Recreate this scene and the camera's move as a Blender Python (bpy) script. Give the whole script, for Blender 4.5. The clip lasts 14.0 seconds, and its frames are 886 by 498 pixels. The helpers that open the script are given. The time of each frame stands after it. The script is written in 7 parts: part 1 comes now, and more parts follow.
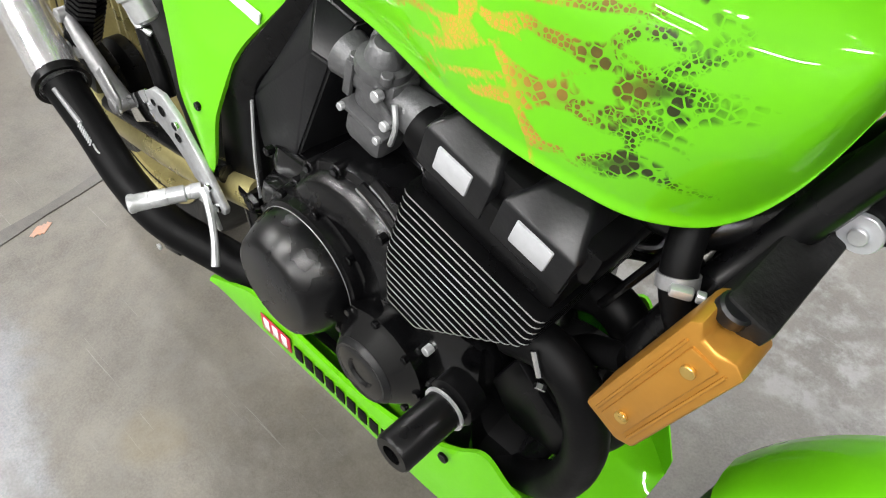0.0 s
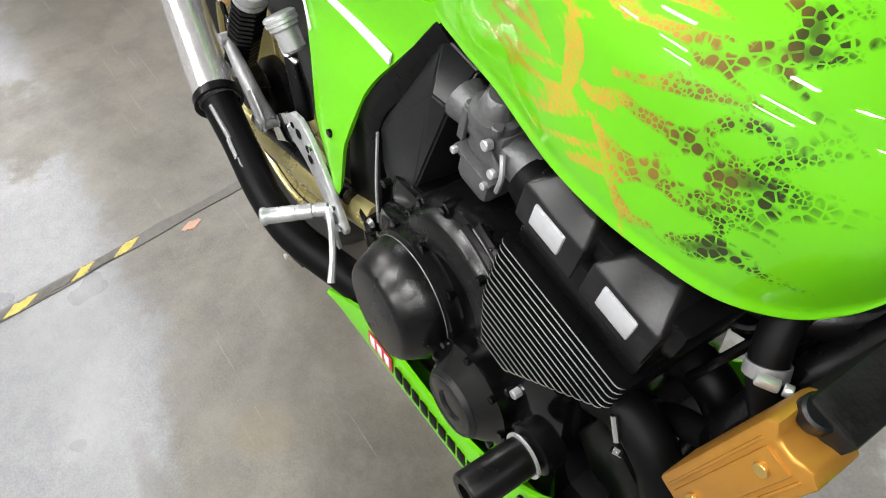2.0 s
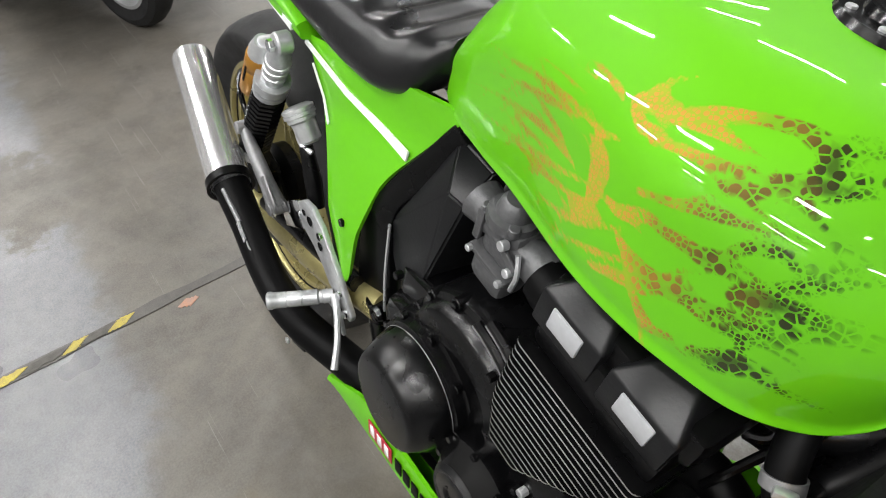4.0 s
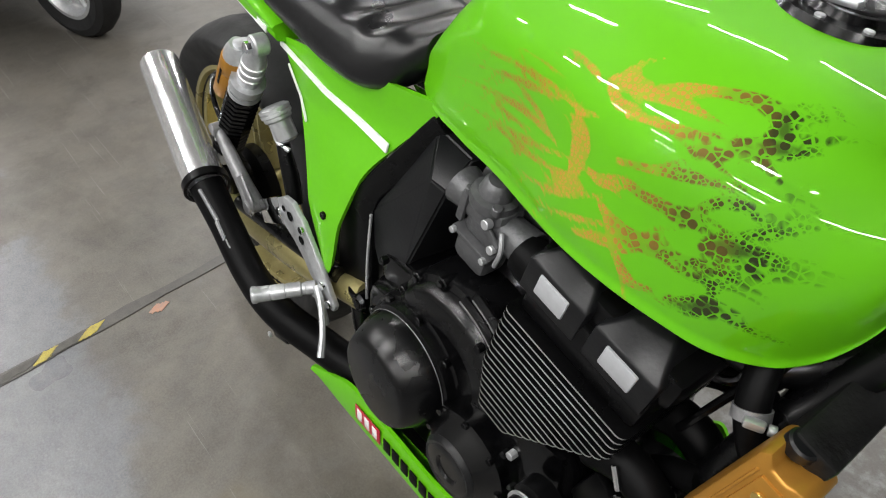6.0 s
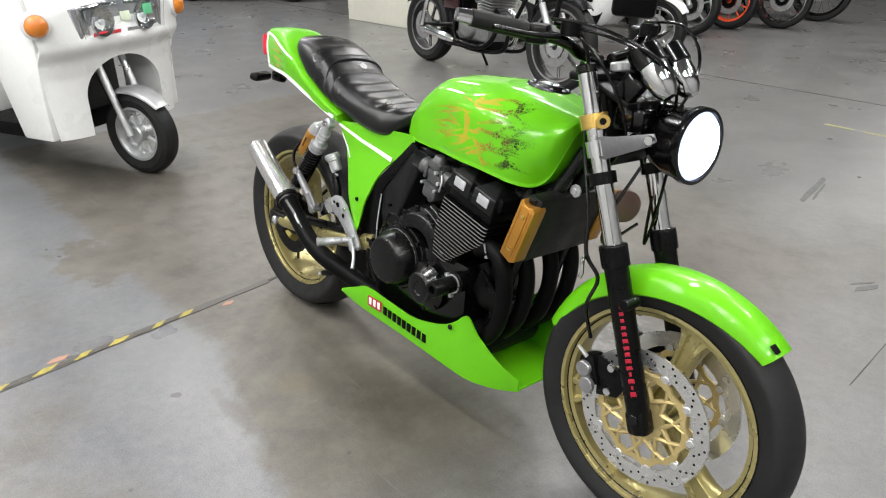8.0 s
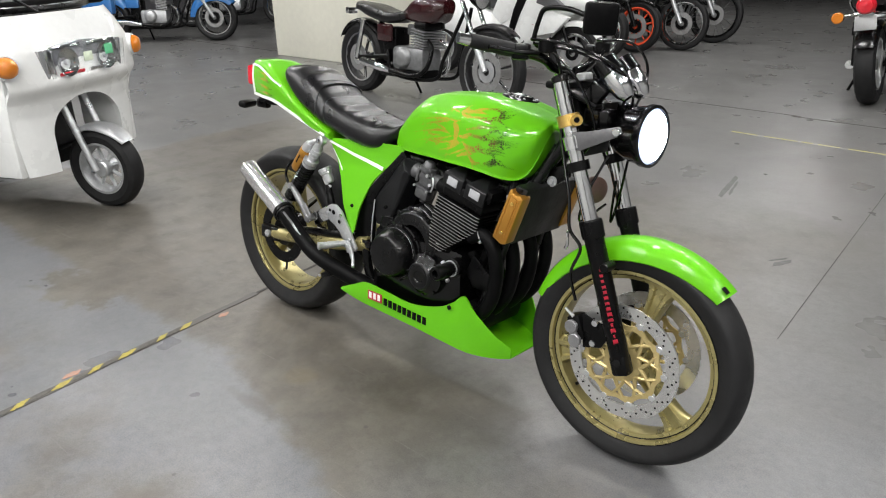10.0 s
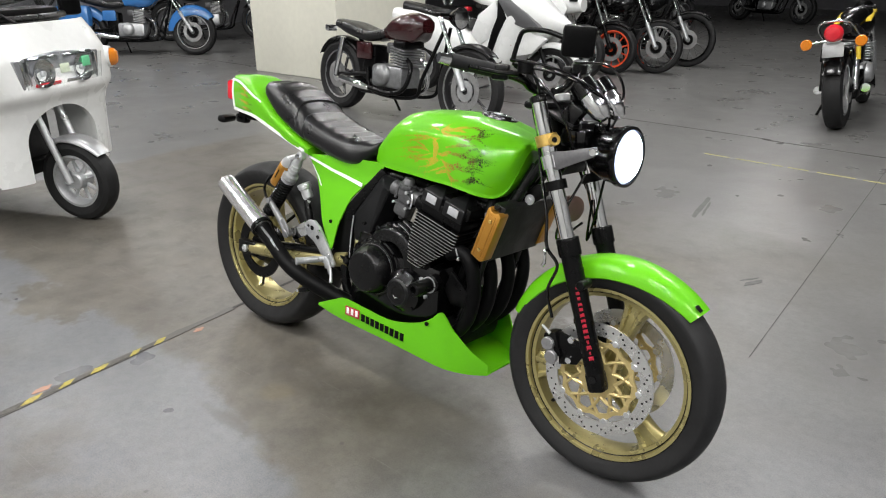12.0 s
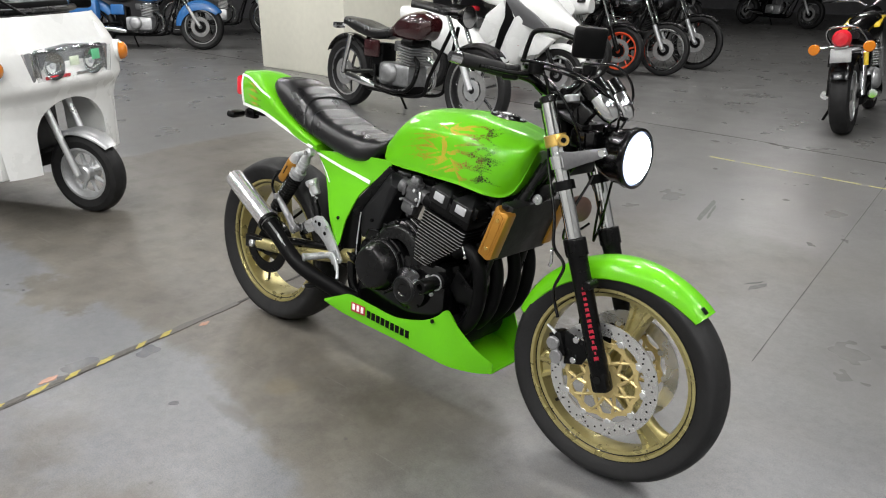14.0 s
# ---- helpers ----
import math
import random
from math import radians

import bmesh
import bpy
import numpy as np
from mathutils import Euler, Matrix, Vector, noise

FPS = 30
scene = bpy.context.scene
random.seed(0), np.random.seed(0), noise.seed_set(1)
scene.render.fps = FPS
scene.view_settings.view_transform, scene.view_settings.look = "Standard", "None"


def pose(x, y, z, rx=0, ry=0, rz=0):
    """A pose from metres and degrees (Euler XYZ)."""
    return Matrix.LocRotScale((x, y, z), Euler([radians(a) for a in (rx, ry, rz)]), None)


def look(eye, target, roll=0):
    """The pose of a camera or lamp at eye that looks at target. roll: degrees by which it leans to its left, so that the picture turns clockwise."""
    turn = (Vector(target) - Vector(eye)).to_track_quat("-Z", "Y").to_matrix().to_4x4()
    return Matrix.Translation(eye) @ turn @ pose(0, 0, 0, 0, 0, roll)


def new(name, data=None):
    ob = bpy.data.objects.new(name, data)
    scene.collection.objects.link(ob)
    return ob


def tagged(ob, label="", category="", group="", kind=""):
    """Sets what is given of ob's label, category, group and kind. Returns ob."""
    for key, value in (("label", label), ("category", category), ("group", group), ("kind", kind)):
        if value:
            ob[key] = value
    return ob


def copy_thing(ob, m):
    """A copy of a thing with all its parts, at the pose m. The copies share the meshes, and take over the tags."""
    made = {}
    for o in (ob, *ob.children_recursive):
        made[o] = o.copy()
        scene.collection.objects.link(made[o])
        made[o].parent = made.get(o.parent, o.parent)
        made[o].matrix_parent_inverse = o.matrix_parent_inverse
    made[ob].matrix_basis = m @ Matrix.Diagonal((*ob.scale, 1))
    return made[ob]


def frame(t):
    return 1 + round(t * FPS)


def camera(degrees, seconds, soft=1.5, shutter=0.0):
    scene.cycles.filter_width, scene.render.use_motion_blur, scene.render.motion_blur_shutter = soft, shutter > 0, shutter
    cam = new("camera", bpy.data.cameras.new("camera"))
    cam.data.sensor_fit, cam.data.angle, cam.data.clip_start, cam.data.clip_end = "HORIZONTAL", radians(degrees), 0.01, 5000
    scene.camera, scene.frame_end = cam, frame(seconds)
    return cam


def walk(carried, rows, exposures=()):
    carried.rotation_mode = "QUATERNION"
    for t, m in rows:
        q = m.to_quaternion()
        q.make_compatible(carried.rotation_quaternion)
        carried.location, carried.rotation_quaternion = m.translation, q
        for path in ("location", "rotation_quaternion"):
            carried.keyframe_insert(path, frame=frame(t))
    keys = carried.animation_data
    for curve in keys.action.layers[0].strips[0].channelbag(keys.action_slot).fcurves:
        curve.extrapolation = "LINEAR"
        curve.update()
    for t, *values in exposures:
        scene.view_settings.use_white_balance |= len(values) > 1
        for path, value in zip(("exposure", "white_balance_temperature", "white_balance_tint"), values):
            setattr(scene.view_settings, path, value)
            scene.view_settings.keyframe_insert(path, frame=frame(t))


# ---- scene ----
LENS = 63.84
cam = camera(LENS, 14.0, soft=1.1)
ROWS = [
    (0, 1.1323, -0.3296, 1.0480, 39.591, 2.424, 44.189),
    (0.5, 1.1949, -0.2737, 1.0210, 39.153, 3.778, 58.044),
    (1, 1.1855, -0.2770, 1.0172, 37.322, 4.658, 56.594),
    (1.5, 1.1718, -0.2776, 1.0312, 38.021, 5.649, 54.857),
    (2, 1.1448, -0.2963, 1.0764, 41.523, 6.657, 55.579),
    (2.5, 1.1294, -0.3065, 1.0983, 45.508, 6.730, 56.792),
    (5, 1.1290, -0.3198, 1.1020, 47.765, 3.646, 55.650),
    (5.5, 1.1224, -0.3241, 1.0995, 47.354, 3.960, 54.061),
    (6, 1.1519, -0.3777, 1.1199, 48.009, 3.479, 51.577),
    (6.5, 1.3403, -0.4641, 1.1525, 51.470, 0.631, 56.802),
    (7, 1.5481, -0.6735, 1.2169, 56.196, -0.392, 60.128),
    (7.5, 1.8008, -0.9307, 1.2879, 61.239, 0.605, 50.900),
    (8, 2.0076, -1.1533, 1.2679, 64.2405, 0.5681, 47.6818),
    (8.5, 2.0657, -1.3356, 1.2882, 63.964, 1.451, 44.596),
    (11, 2.0811, -1.5146, 1.2899, 67.902, 0.417, 39.635),
    (11.5, 2.0810, -1.5166, 1.2869, 67.810, 0.048, 39.114),
    (12, 2.0840, -1.5151, 1.2925, 67.997, 0.138, 39.084),
    (12.5, 2.0827, -1.5197, 1.2896, 68.366, 0.247, 39.349),
    (13, 2.0798, -1.5194, 1.2891, 67.956, 0.203, 39.366),
    (13.5, 2.0760, -1.5244, 1.2909, 67.724, -0.193, 39.588),
    (14, 2.0801, -1.5300, 1.2935, 67.912, -0.696, 39.637),
]
walk(cam, [(t, pose(x, y, z, rx, ry, rz)) for t, x, y, z, rx, ry, rz in ROWS],
     exposures=[(0, 0.72), (1.5, 0.62), (2.5, 0.62), (5.0, -0.06), (6.5, 0.05), (7.0, 0.15), (8.0, 0.3), (8.5, 0.16), (11.0, 0.12), (14.0, 0.12)])

# ---- light ----
world = bpy.data.worlds.new("hall_air")
scene.world = world
world.use_nodes = True
world.node_tree.nodes["Background"].inputs[0].default_value = (0.9, 0.95, 1.0, 1)
world.node_tree.nodes["Background"].inputs[1].default_value = 0.25


# ---- materials ----
def node_mat(name):
    m = bpy.data.materials.new(name)
    m.use_nodes = True
    nt = m.node_tree
    return m, nt, nt.nodes["Principled BSDF"]


def link(nt, a, b):
    nt.links.new(a, b)


def surface(name, colour, rough=0.5, metal=0.0, coat=0.0, vary=0.12, scale=18.0, bump=0.0, bump_scale=220.0,
            rough_vary=0.1, other=None, spec=0.5):
    """A plain surface with two scales of uneven colour, uneven gloss and fine relief."""
    m, nt, bsdf = node_mat(name)
    co = nt.nodes.new("ShaderNodeTexCoord")
    n1 = nt.nodes.new("ShaderNodeTexNoise")
    n1.inputs["Scale"].default_value = scale
    n1.inputs["Detail"].default_value = 6
    n2 = nt.nodes.new("ShaderNodeTexNoise")
    n2.inputs["Scale"].default_value = scale * 9
    n2.inputs["Detail"].default_value = 3
    link(nt, co.outputs["Object"], n1.inputs["Vector"])
    link(nt, co.outputs["Object"], n2.inputs["Vector"])
    add = nt.nodes.new("ShaderNodeMath")
    add.operation = "ADD"
    link(nt, n1.outputs["Fac"], add.inputs[0])
    link(nt, n2.outputs["Fac"], add.inputs[1])
    ramp = nt.nodes.new("ShaderNodeMapRange")
    ramp.inputs["From Min"].default_value = 0.6
    ramp.inputs["From Max"].default_value = 1.4
    link(nt, add.outputs[0], ramp.inputs["Value"])
    mix = nt.nodes.new("ShaderNodeMix")
    mix.data_type = "RGBA"
    lo = other or tuple(c * (1 - vary) for c in colour)
    hi = tuple(min(1, c * (1 + vary)) for c in colour)
    mix.inputs["A"].default_value = (*lo, 1)
    mix.inputs["B"].default_value = (*hi, 1)
    link(nt, ramp.outputs[0], mix.inputs["Factor"])
    link(nt, mix.outputs["Result"], bsdf.inputs["Base Color"])
    rr = nt.nodes.new("ShaderNodeMapRange")
    rr.inputs["From Min"].default_value = 0.3
    rr.inputs["From Max"].default_value = 0.7
    rr.inputs["To Min"].default_value = max(0.02, rough * (1 - rough_vary * 2))
    rr.inputs["To Max"].default_value = min(1, rough * (1 + rough_vary * 2))
    link(nt, n1.outputs["Fac"], rr.inputs["Value"])
    link(nt, rr.outputs[0], bsdf.inputs["Roughness"])
    bsdf.inputs["Metallic"].default_value = metal
    bsdf.inputs["Coat Weight"].default_value = coat
    bsdf.inputs["Coat Roughness"].default_value = 0.02
    bsdf.inputs["Specular IOR Level"].default_value = spec
    if bump:
        n3 = nt.nodes.new("ShaderNodeTexNoise")
        n3.inputs["Scale"].default_value = bump_scale
        n3.inputs["Detail"].default_value = 4
        link(nt, co.outputs["Object"], n3.inputs["Vector"])
        b = nt.nodes.new("ShaderNodeBump")
        b.inputs["Strength"].default_value = bump
        b.inputs["Distance"].default_value = 0.002
        link(nt, n3.outputs["Fac"], b.inputs["Height"])
        link(nt, b.outputs["Normal"], bsdf.inputs["Normal"])
    return m


def glowing(name, colour, power):
    m, nt, bsdf = node_mat(name)
    bsdf.inputs["Base Color"].default_value = (*colour, 1)
    bsdf.inputs["Emission Color"].default_value = (*colour, 1)
    bsdf.inputs["Emission Strength"].default_value = power
    return m


def clear(name, colour=(0.9, 0.92, 0.92), rough=0.03):
    m, nt, bsdf = node_mat(name)
    bsdf.inputs["Base Color"].default_value = (*colour, 1)
    bsdf.inputs["Roughness"].default_value = rough
    bsdf.inputs["Transmission Weight"].default_value = 1.0
    bsdf.inputs["IOR"].default_value = 1.45
    return m


GREEN_RGB = (0.108, 0.42, 0.005, 1)
GREEN = surface("lime_paint", GREEN_RGB[:3], 0.5, coat=0.65, vary=0.03, rough_vary=0.1, spec=0.12)
WHITE_PAINT = surface("white_paint", (0.78, 0.79, 0.78), 0.3, coat=0.6, vary=0.04)
BLACK = surface("satin_black", (0.0022, 0.0022, 0.0024), 0.30, vary=0.3, bump=0.04, spec=0.17)
BLACK_MATT = surface("matt_black", (0.0022, 0.0022, 0.0024), 0.46, vary=0.3, bump=0.08, spec=0.09)
BLACK_GLOSS = surface("gloss_black", (0.0015, 0.0015, 0.0017), 0.18, coat=0.08, vary=0.3, spec=0.36)
COVER_GREY = surface("charcoal_cover", (0.0055, 0.0057, 0.0063), 0.36, vary=0.25, bump=0.12, spec=0.30)
RUBBER = surface("tyre_rubber", (0.008, 0.008, 0.0085), 0.62, vary=0.25, bump=0.25, bump_scale=120, spec=0.35)
VINYL = surface("black_vinyl", (0.0065, 0.0065, 0.0072), 0.31, vary=0.25, bump=0.32, bump_scale=55, spec=0.42)
GOLD_RIM = surface("gold_wheel_paint", (0.40, 0.35, 0.155), 0.3, metal=0.7, vary=0.12)
GOLD = surface("gold_anodised", (0.43, 0.205, 0.032), 0.38, metal=0.6, vary=0.06, rough_vary=0.05)
CASE_BLACK = surface("gloss_black_case", (0.0024, 0.0024, 0.0027), 0.27, vary=0.3, spec=0.34, rough_vary=0.05)
BRASS = surface("gold_clamp", (0.62, 0.42, 0.12), 0.3, metal=0.85, vary=0.1)
CHROME = surface("chrome", (0.82, 0.83, 0.84), 0.07, metal=1.0, vary=0.03)
STEEL = surface("brushed_steel", (0.62, 0.63, 0.64), 0.32, metal=0.75, vary=0.12, bump=0.05)
POLISHED = surface("polished_steel", (0.86, 0.86, 0.86), 0.20, metal=0.85, vary=0.06, scale=40)
DULL_METAL = surface("dull_grey_metal", (0.22, 0.22, 0.225), 0.42, metal=0.5, vary=0.25, bump=0.15)
DISC_STEEL = surface("ground_disc_steel", (0.72, 0.72, 0.71), 0.27, metal=0.9, vary=0.06, bump=0.03)
PALE_GOLD = surface("pale_gold_carrier", (0.55, 0.44, 0.20), 0.33, metal=0.6, vary=0.1)
ALLOY = surface("cast_alloy", (0.48, 0.49, 0.50), 0.40, metal=0.7, vary=0.2, bump=0.15)
CARB = surface("carburettor_zinc", (0.10, 0.101, 0.104), 0.45, metal=0.5, vary=0.25, bump=0.3)
FIN_EDGE = surface("machined_fin_edge", (0.55, 0.55, 0.55), 0.35, metal=0.9, vary=0.15)
PLATE = surface("grey_plate", (0.5, 0.51, 0.53), 0.35, metal=0.4, vary=0.1)
RED = surface("red_marking", (0.36, 0.012, 0.03), 0.35, vary=0.1)
RED_LENS = surface("red_lens", (0.58, 0.016, 0.03), 0.12, coat=0.8, vary=0.05)
ORANGE_LENS = surface("orange_lens", (0.62, 0.19, 0.015), 0.12, coat=0.8, vary=0.05)
SEALED = surface("radiator_core", (0.004, 0.004, 0.004), 0.5, vary=0.5, bump=0.5, bump_scale=140, spec=0.3)
LAMP_EDGE = glowing("lit_lens_edge", (0.62, 0.72, 1.0), 1.1)
LAMP_ON = glowing("lit_headlamp", (0.92, 0.96, 1.0), 30.0)
GLASS = clear("clear_glass")


def flame_paint(name="flame_painted_lacquer", x0=0.58, run=0.46):
    """Lime lacquer with airbrushed flames: rust wisps, gold tongues and black scales towards the front.
    The tongues' outlines come from the mesh's own "flame" layer (metres inside the outline)."""
    m, nt, bsdf = node_mat(name)
    co = nt.nodes.new("ShaderNodeTexCoord")

    def calc(op, a, b=0.0, clamp=False):
        x = nt.nodes.new("ShaderNodeMath")
        x.operation, x.use_clamp = op, clamp
        for i, v in enumerate((a, b)):
            if isinstance(v, (int, float)):
                x.inputs[i].default_value = v
            else:
                link(nt, v, x.inputs[i])
        return x.outputs[0]

    def step(src, lo, hi, a=0.0, b=1.0):
        r = nt.nodes.new("ShaderNodeMapRange")
        r.interpolation_type = "SMOOTHSTEP"
        for key, v in (("From Min", lo), ("From Max", hi), ("To Min", a), ("To Max", b)):
            if isinstance(v, (int, float)):
                r.inputs[key].default_value = v
            else:
                link(nt, v, r.inputs[key])
        link(nt, src, r.inputs["Value"])
        return r.outputs[0]

    def curve(src, stops):
        r = nt.nodes.new("ShaderNodeValToRGB")
        el = r.color_ramp.elements
        shade = [(v, v, v, 1) if isinstance(v, (int, float)) else (*v, 1) for _, v in stops]
        el[0].position, el[0].color = stops[0][0], shade[0]
        el[1].position, el[1].color = stops[-1][0], shade[-1]
        for (p, _), c in list(zip(stops, shade))[1:-1]:
            el.new(p).color = c
        link(nt, src, r.inputs[0])
        return r.outputs[0]

    def grain(scale, detail=2.0):
        n = nt.nodes.new("ShaderNodeTexNoise")
        n.inputs["Scale"].default_value, n.inputs["Detail"].default_value = scale, detail
        link(nt, co.outputs["Object"], n.inputs["Vector"])
        return calc("SUBTRACT", n.outputs["Fac"], 0.5)

    raw = nt.nodes.new("ShaderNodeSeparateXYZ")
    link(nt, co.outputs["Object"], raw.inputs[0])
    layer = nt.nodes.new("ShaderNodeUVMap")
    layer.uv_map = "flame"
    inside = nt.nodes.new("ShaderNodeSeparateXYZ")
    link(nt, layer.outputs[0], inside.inputs[0])
    field = calc("ADD", inside.outputs[0], calc("MULTIPLY", grain(70.0, 3.0), 0.0016))
    u = calc("ADD", calc("DIVIDE", calc("SUBTRACT", raw.outputs[0], x0), run), calc("MULTIPLY", grain(18.0), 0.16))
    soft = curve(u, [(0.0, 0.0022), (0.5, 0.0014), (0.8, 0.0010), (1.0, 0.0030)])
    mask = step(field, calc("MULTIPLY", soft, -1.0), soft)

    def cells(scale, gap, blur):
        vor = nt.nodes.new("ShaderNodeTexVoronoi")
        vor.feature = "DISTANCE_TO_EDGE"
        vor.inputs["Scale"].default_value = scale
        vor.inputs["Randomness"].default_value = 0.75
        link(nt, co.outputs["Object"], vor.inputs["Vector"])
        dot = nt.nodes.new("ShaderNodeTexVoronoi")
        dot.inputs["Scale"].default_value = scale
        dot.inputs["Randomness"].default_value = 0.75
        link(nt, co.outputs["Object"], dot.inputs["Vector"])
        rounding = step(dot.outputs["Distance"], 0.50, 0.62, 1.0, 0.0)
        return calc("MULTIPLY", step(vor.outputs["Distance"], gap, calc("ADD", gap, blur)), rounding)

    gap = curve(u, [(0.0, 0.05), (0.5, 0.02), (0.66, 0.03), (0.85, 0.045), (1.0, 0.06)])
    big = step(grain(30.0), -0.03, 0.05)
    fine, coarse = cells(270.0, gap, 0.08), cells(140.0, gap, 0.05)
    mixs = nt.nodes.new("ShaderNodeMix")
    link(nt, calc("MULTIPLY", big, curve(u, [(0.0, 0.0), (0.55, 0.0), (0.75, 1.0), (1.0, 1.0)])), mixs.inputs["Factor"])
    link(nt, fine, mixs.inputs["A"])
    link(nt, coarse, mixs.inputs["B"])
    scales = calc("MAXIMUM", mixs.outputs["Result"], curve(u, [(0.0, 0.50), (0.40, 0.62), (0.50, 0.58), (0.66, 0.46), (0.76, 0.36), (0.86, 0.12), (1.0, 0.0)]))
    heads = calc("MULTIPLY", step(field, 0.0015, 0.0065), curve(u, [(0.0, 0.0), (0.68, 0.0), (0.80, 0.65), (0.90, 0.85), (1.0, 0.6)]))
    scales = calc("MAXIMUM", scales, heads)
    cover = calc("MULTIPLY", mask, scales)
    cover = calc("MULTIPLY", cover, curve(u, [(0.0, 0.74), (0.25, 0.80), (0.5, 0.86), (0.7, 0.94), (1.0, 0.97)]))
    ink = curve(calc("ADD", u, calc("MULTIPLY", grain(40.0, 3.0), 0.12)), [(0.0, (0.27, 0.12, 0.018)), (0.42, (0.33, 0.14, 0.02)), (0.58, (0.52, 0.245, 0.035)), (0.72, (0.44, 0.21, 0.03)), (0.80, (0.17, 0.09, 0.018)), (0.87, (0.022, 0.014, 0.006)), (1.0, (0.006, 0.006, 0.005))])
    mix = nt.nodes.new("ShaderNodeMix")
    mix.data_type = "RGBA"
    mix.inputs["A"].default_value = GREEN_RGB
    link(nt, ink, mix.inputs["B"])
    link(nt, cover, mix.inputs["Factor"])
    link(nt, mix.outputs["Result"], bsdf.inputs["Base Color"])
    bsdf.inputs["Roughness"].default_value = 0.5
    bsdf.inputs["Specular IOR Level"].default_value = 0.12
    bsdf.inputs["Coat Weight"].default_value = 0.65
    bsdf.inputs["Coat Roughness"].default_value = 0.015
    wave = nt.nodes.new("ShaderNodeTexNoise")
    wave.inputs["Scale"].default_value = 16.0
    link(nt, co.outputs["Object"], wave.inputs["Vector"])
    b = nt.nodes.new("ShaderNodeBump")
    b.inputs["Strength"].default_value = 0.14
    b.inputs["Distance"].default_value = 0.003
    link(nt, wave.outputs["Fac"], b.inputs["Height"])
    link(nt, b.outputs["Normal"], bsdf.inputs["Coat Normal"])
    return m


FLAMES = flame_paint()
TAIL_FLAMES = flame_paint("flame_painted_tail", -0.22, 0.22)


# ---- shaping ----
def spline(pts, n, closed=False):
    """n points on a smooth curve through pts (any dimension)."""
    p = np.array(pts, float)
    k = len(p)
    segs = k if closed else k - 1
    out = []
    for i in range(n):
        u = i / (n if closed else n - 1) * segs
        j = min(int(u), segs - 1)
        f = u - j
        if closed:
            a, b, c, d = p[(j - 1) % k], p[j % k], p[(j + 1) % k], p[(j + 2) % k]
        else:
            b, c = p[j], p[j + 1]
            a = p[j - 1] if j > 0 else 2 * b - c
            d = p[j + 2] if j + 2 < k else 2 * c - b
        out.append(0.5 * (2 * b + (c - a) * f + (2 * a - 5 * b + 4 * c - d) * f * f + (3 * b - a - 3 * c + d) * f ** 3))
    return np.array(out)


def rings_mesh(rings, closed=True, cap=True, loop=False):
    """Skin through rings of equal count. loop: the last ring joins the first."""
    bm = bmesh.new()
    vs = [[bm.verts.new(tuple(p)) for p in r] for r in rings]
    n = len(rings[0])
    for i in range(len(vs) if loop else len(vs) - 1):
        a, b = vs[i], vs[(i + 1) % len(vs)]
        for j in range(n if closed else n - 1):
            q = (a[j], a[(j + 1) % n], b[(j + 1) % n], b[j])
            if len(set(q)) == 4:
                bm.faces.new(q)
    if cap and closed and not loop:
        bm.faces.new(vs[0][::-1])
        bm.faces.new(vs[-1])
    bmesh.ops.recalc_face_normals(bm, faces=bm.faces)
    return bm


def tube(pts, r, seg=12, n=None, cap=True, smooth=True):
    """A round bar along pts; r: one radius or one for each point."""
    p = np.array(pts, float)
    rs = np.full(len(p), r, float) if np.isscalar(r) else np.array(r, float)
    if smooth and len(p) > 2:
        n = n or 6 * len(p)
        rs = np.interp(np.linspace(0, len(p) - 1, n), range(len(p)), rs)
        p = spline(p, n)
    rings = []
    up = None
    for i in range(len(p)):
        t = p[min(i + 1, len(p) - 1)] - p[max(i - 1, 0)]
        t = t / (np.linalg.norm(t) + 1e-9)
        if up is None:
            up = np.array([0, 0, 1.0]) if abs(t[2]) < 0.9 else np.array([1.0, 0, 0])
        a = np.cross(t, up)
        a /= np.linalg.norm(a)
        up = np.cross(a, t)
        rings.append([p[i] + rs[i] * (math.cos(w) * a + math.sin(w) * up) for w in np.linspace(0, 2 * math.pi, seg, endpoint=False)])
    return rings_mesh(rings, cap=cap)


def lathe(profile, at, axis=(0, 1, 0), seg=32, closed=False, start=0.0):
    """Turns (radius, along) pairs round an axis through at."""
    ax = Vector(axis).normalized()
    q = ax.to_track_quat("Z", "Y").to_matrix()
    rings = []
    for i in range(seg):
        w = start + 2 * math.pi * i / seg
        rings.append([Vector(at) + q @ Vector((r * math.cos(w), r * math.sin(w), h)) for r, h in profile])
    return rings_mesh(rings, closed=closed, cap=False, loop=True)


def drum(at, r, h, axis=(0, 1, 0), seg=24, bevel=0.15):
    """A capped round with eased edges, from at along the axis."""
    b = min(r, h) * bevel
    return lathe([(0.0002, 0), (r - b, 0), (r, b), (r, h - b), (r - b, h), (0.0002, h)], at, axis, seg)


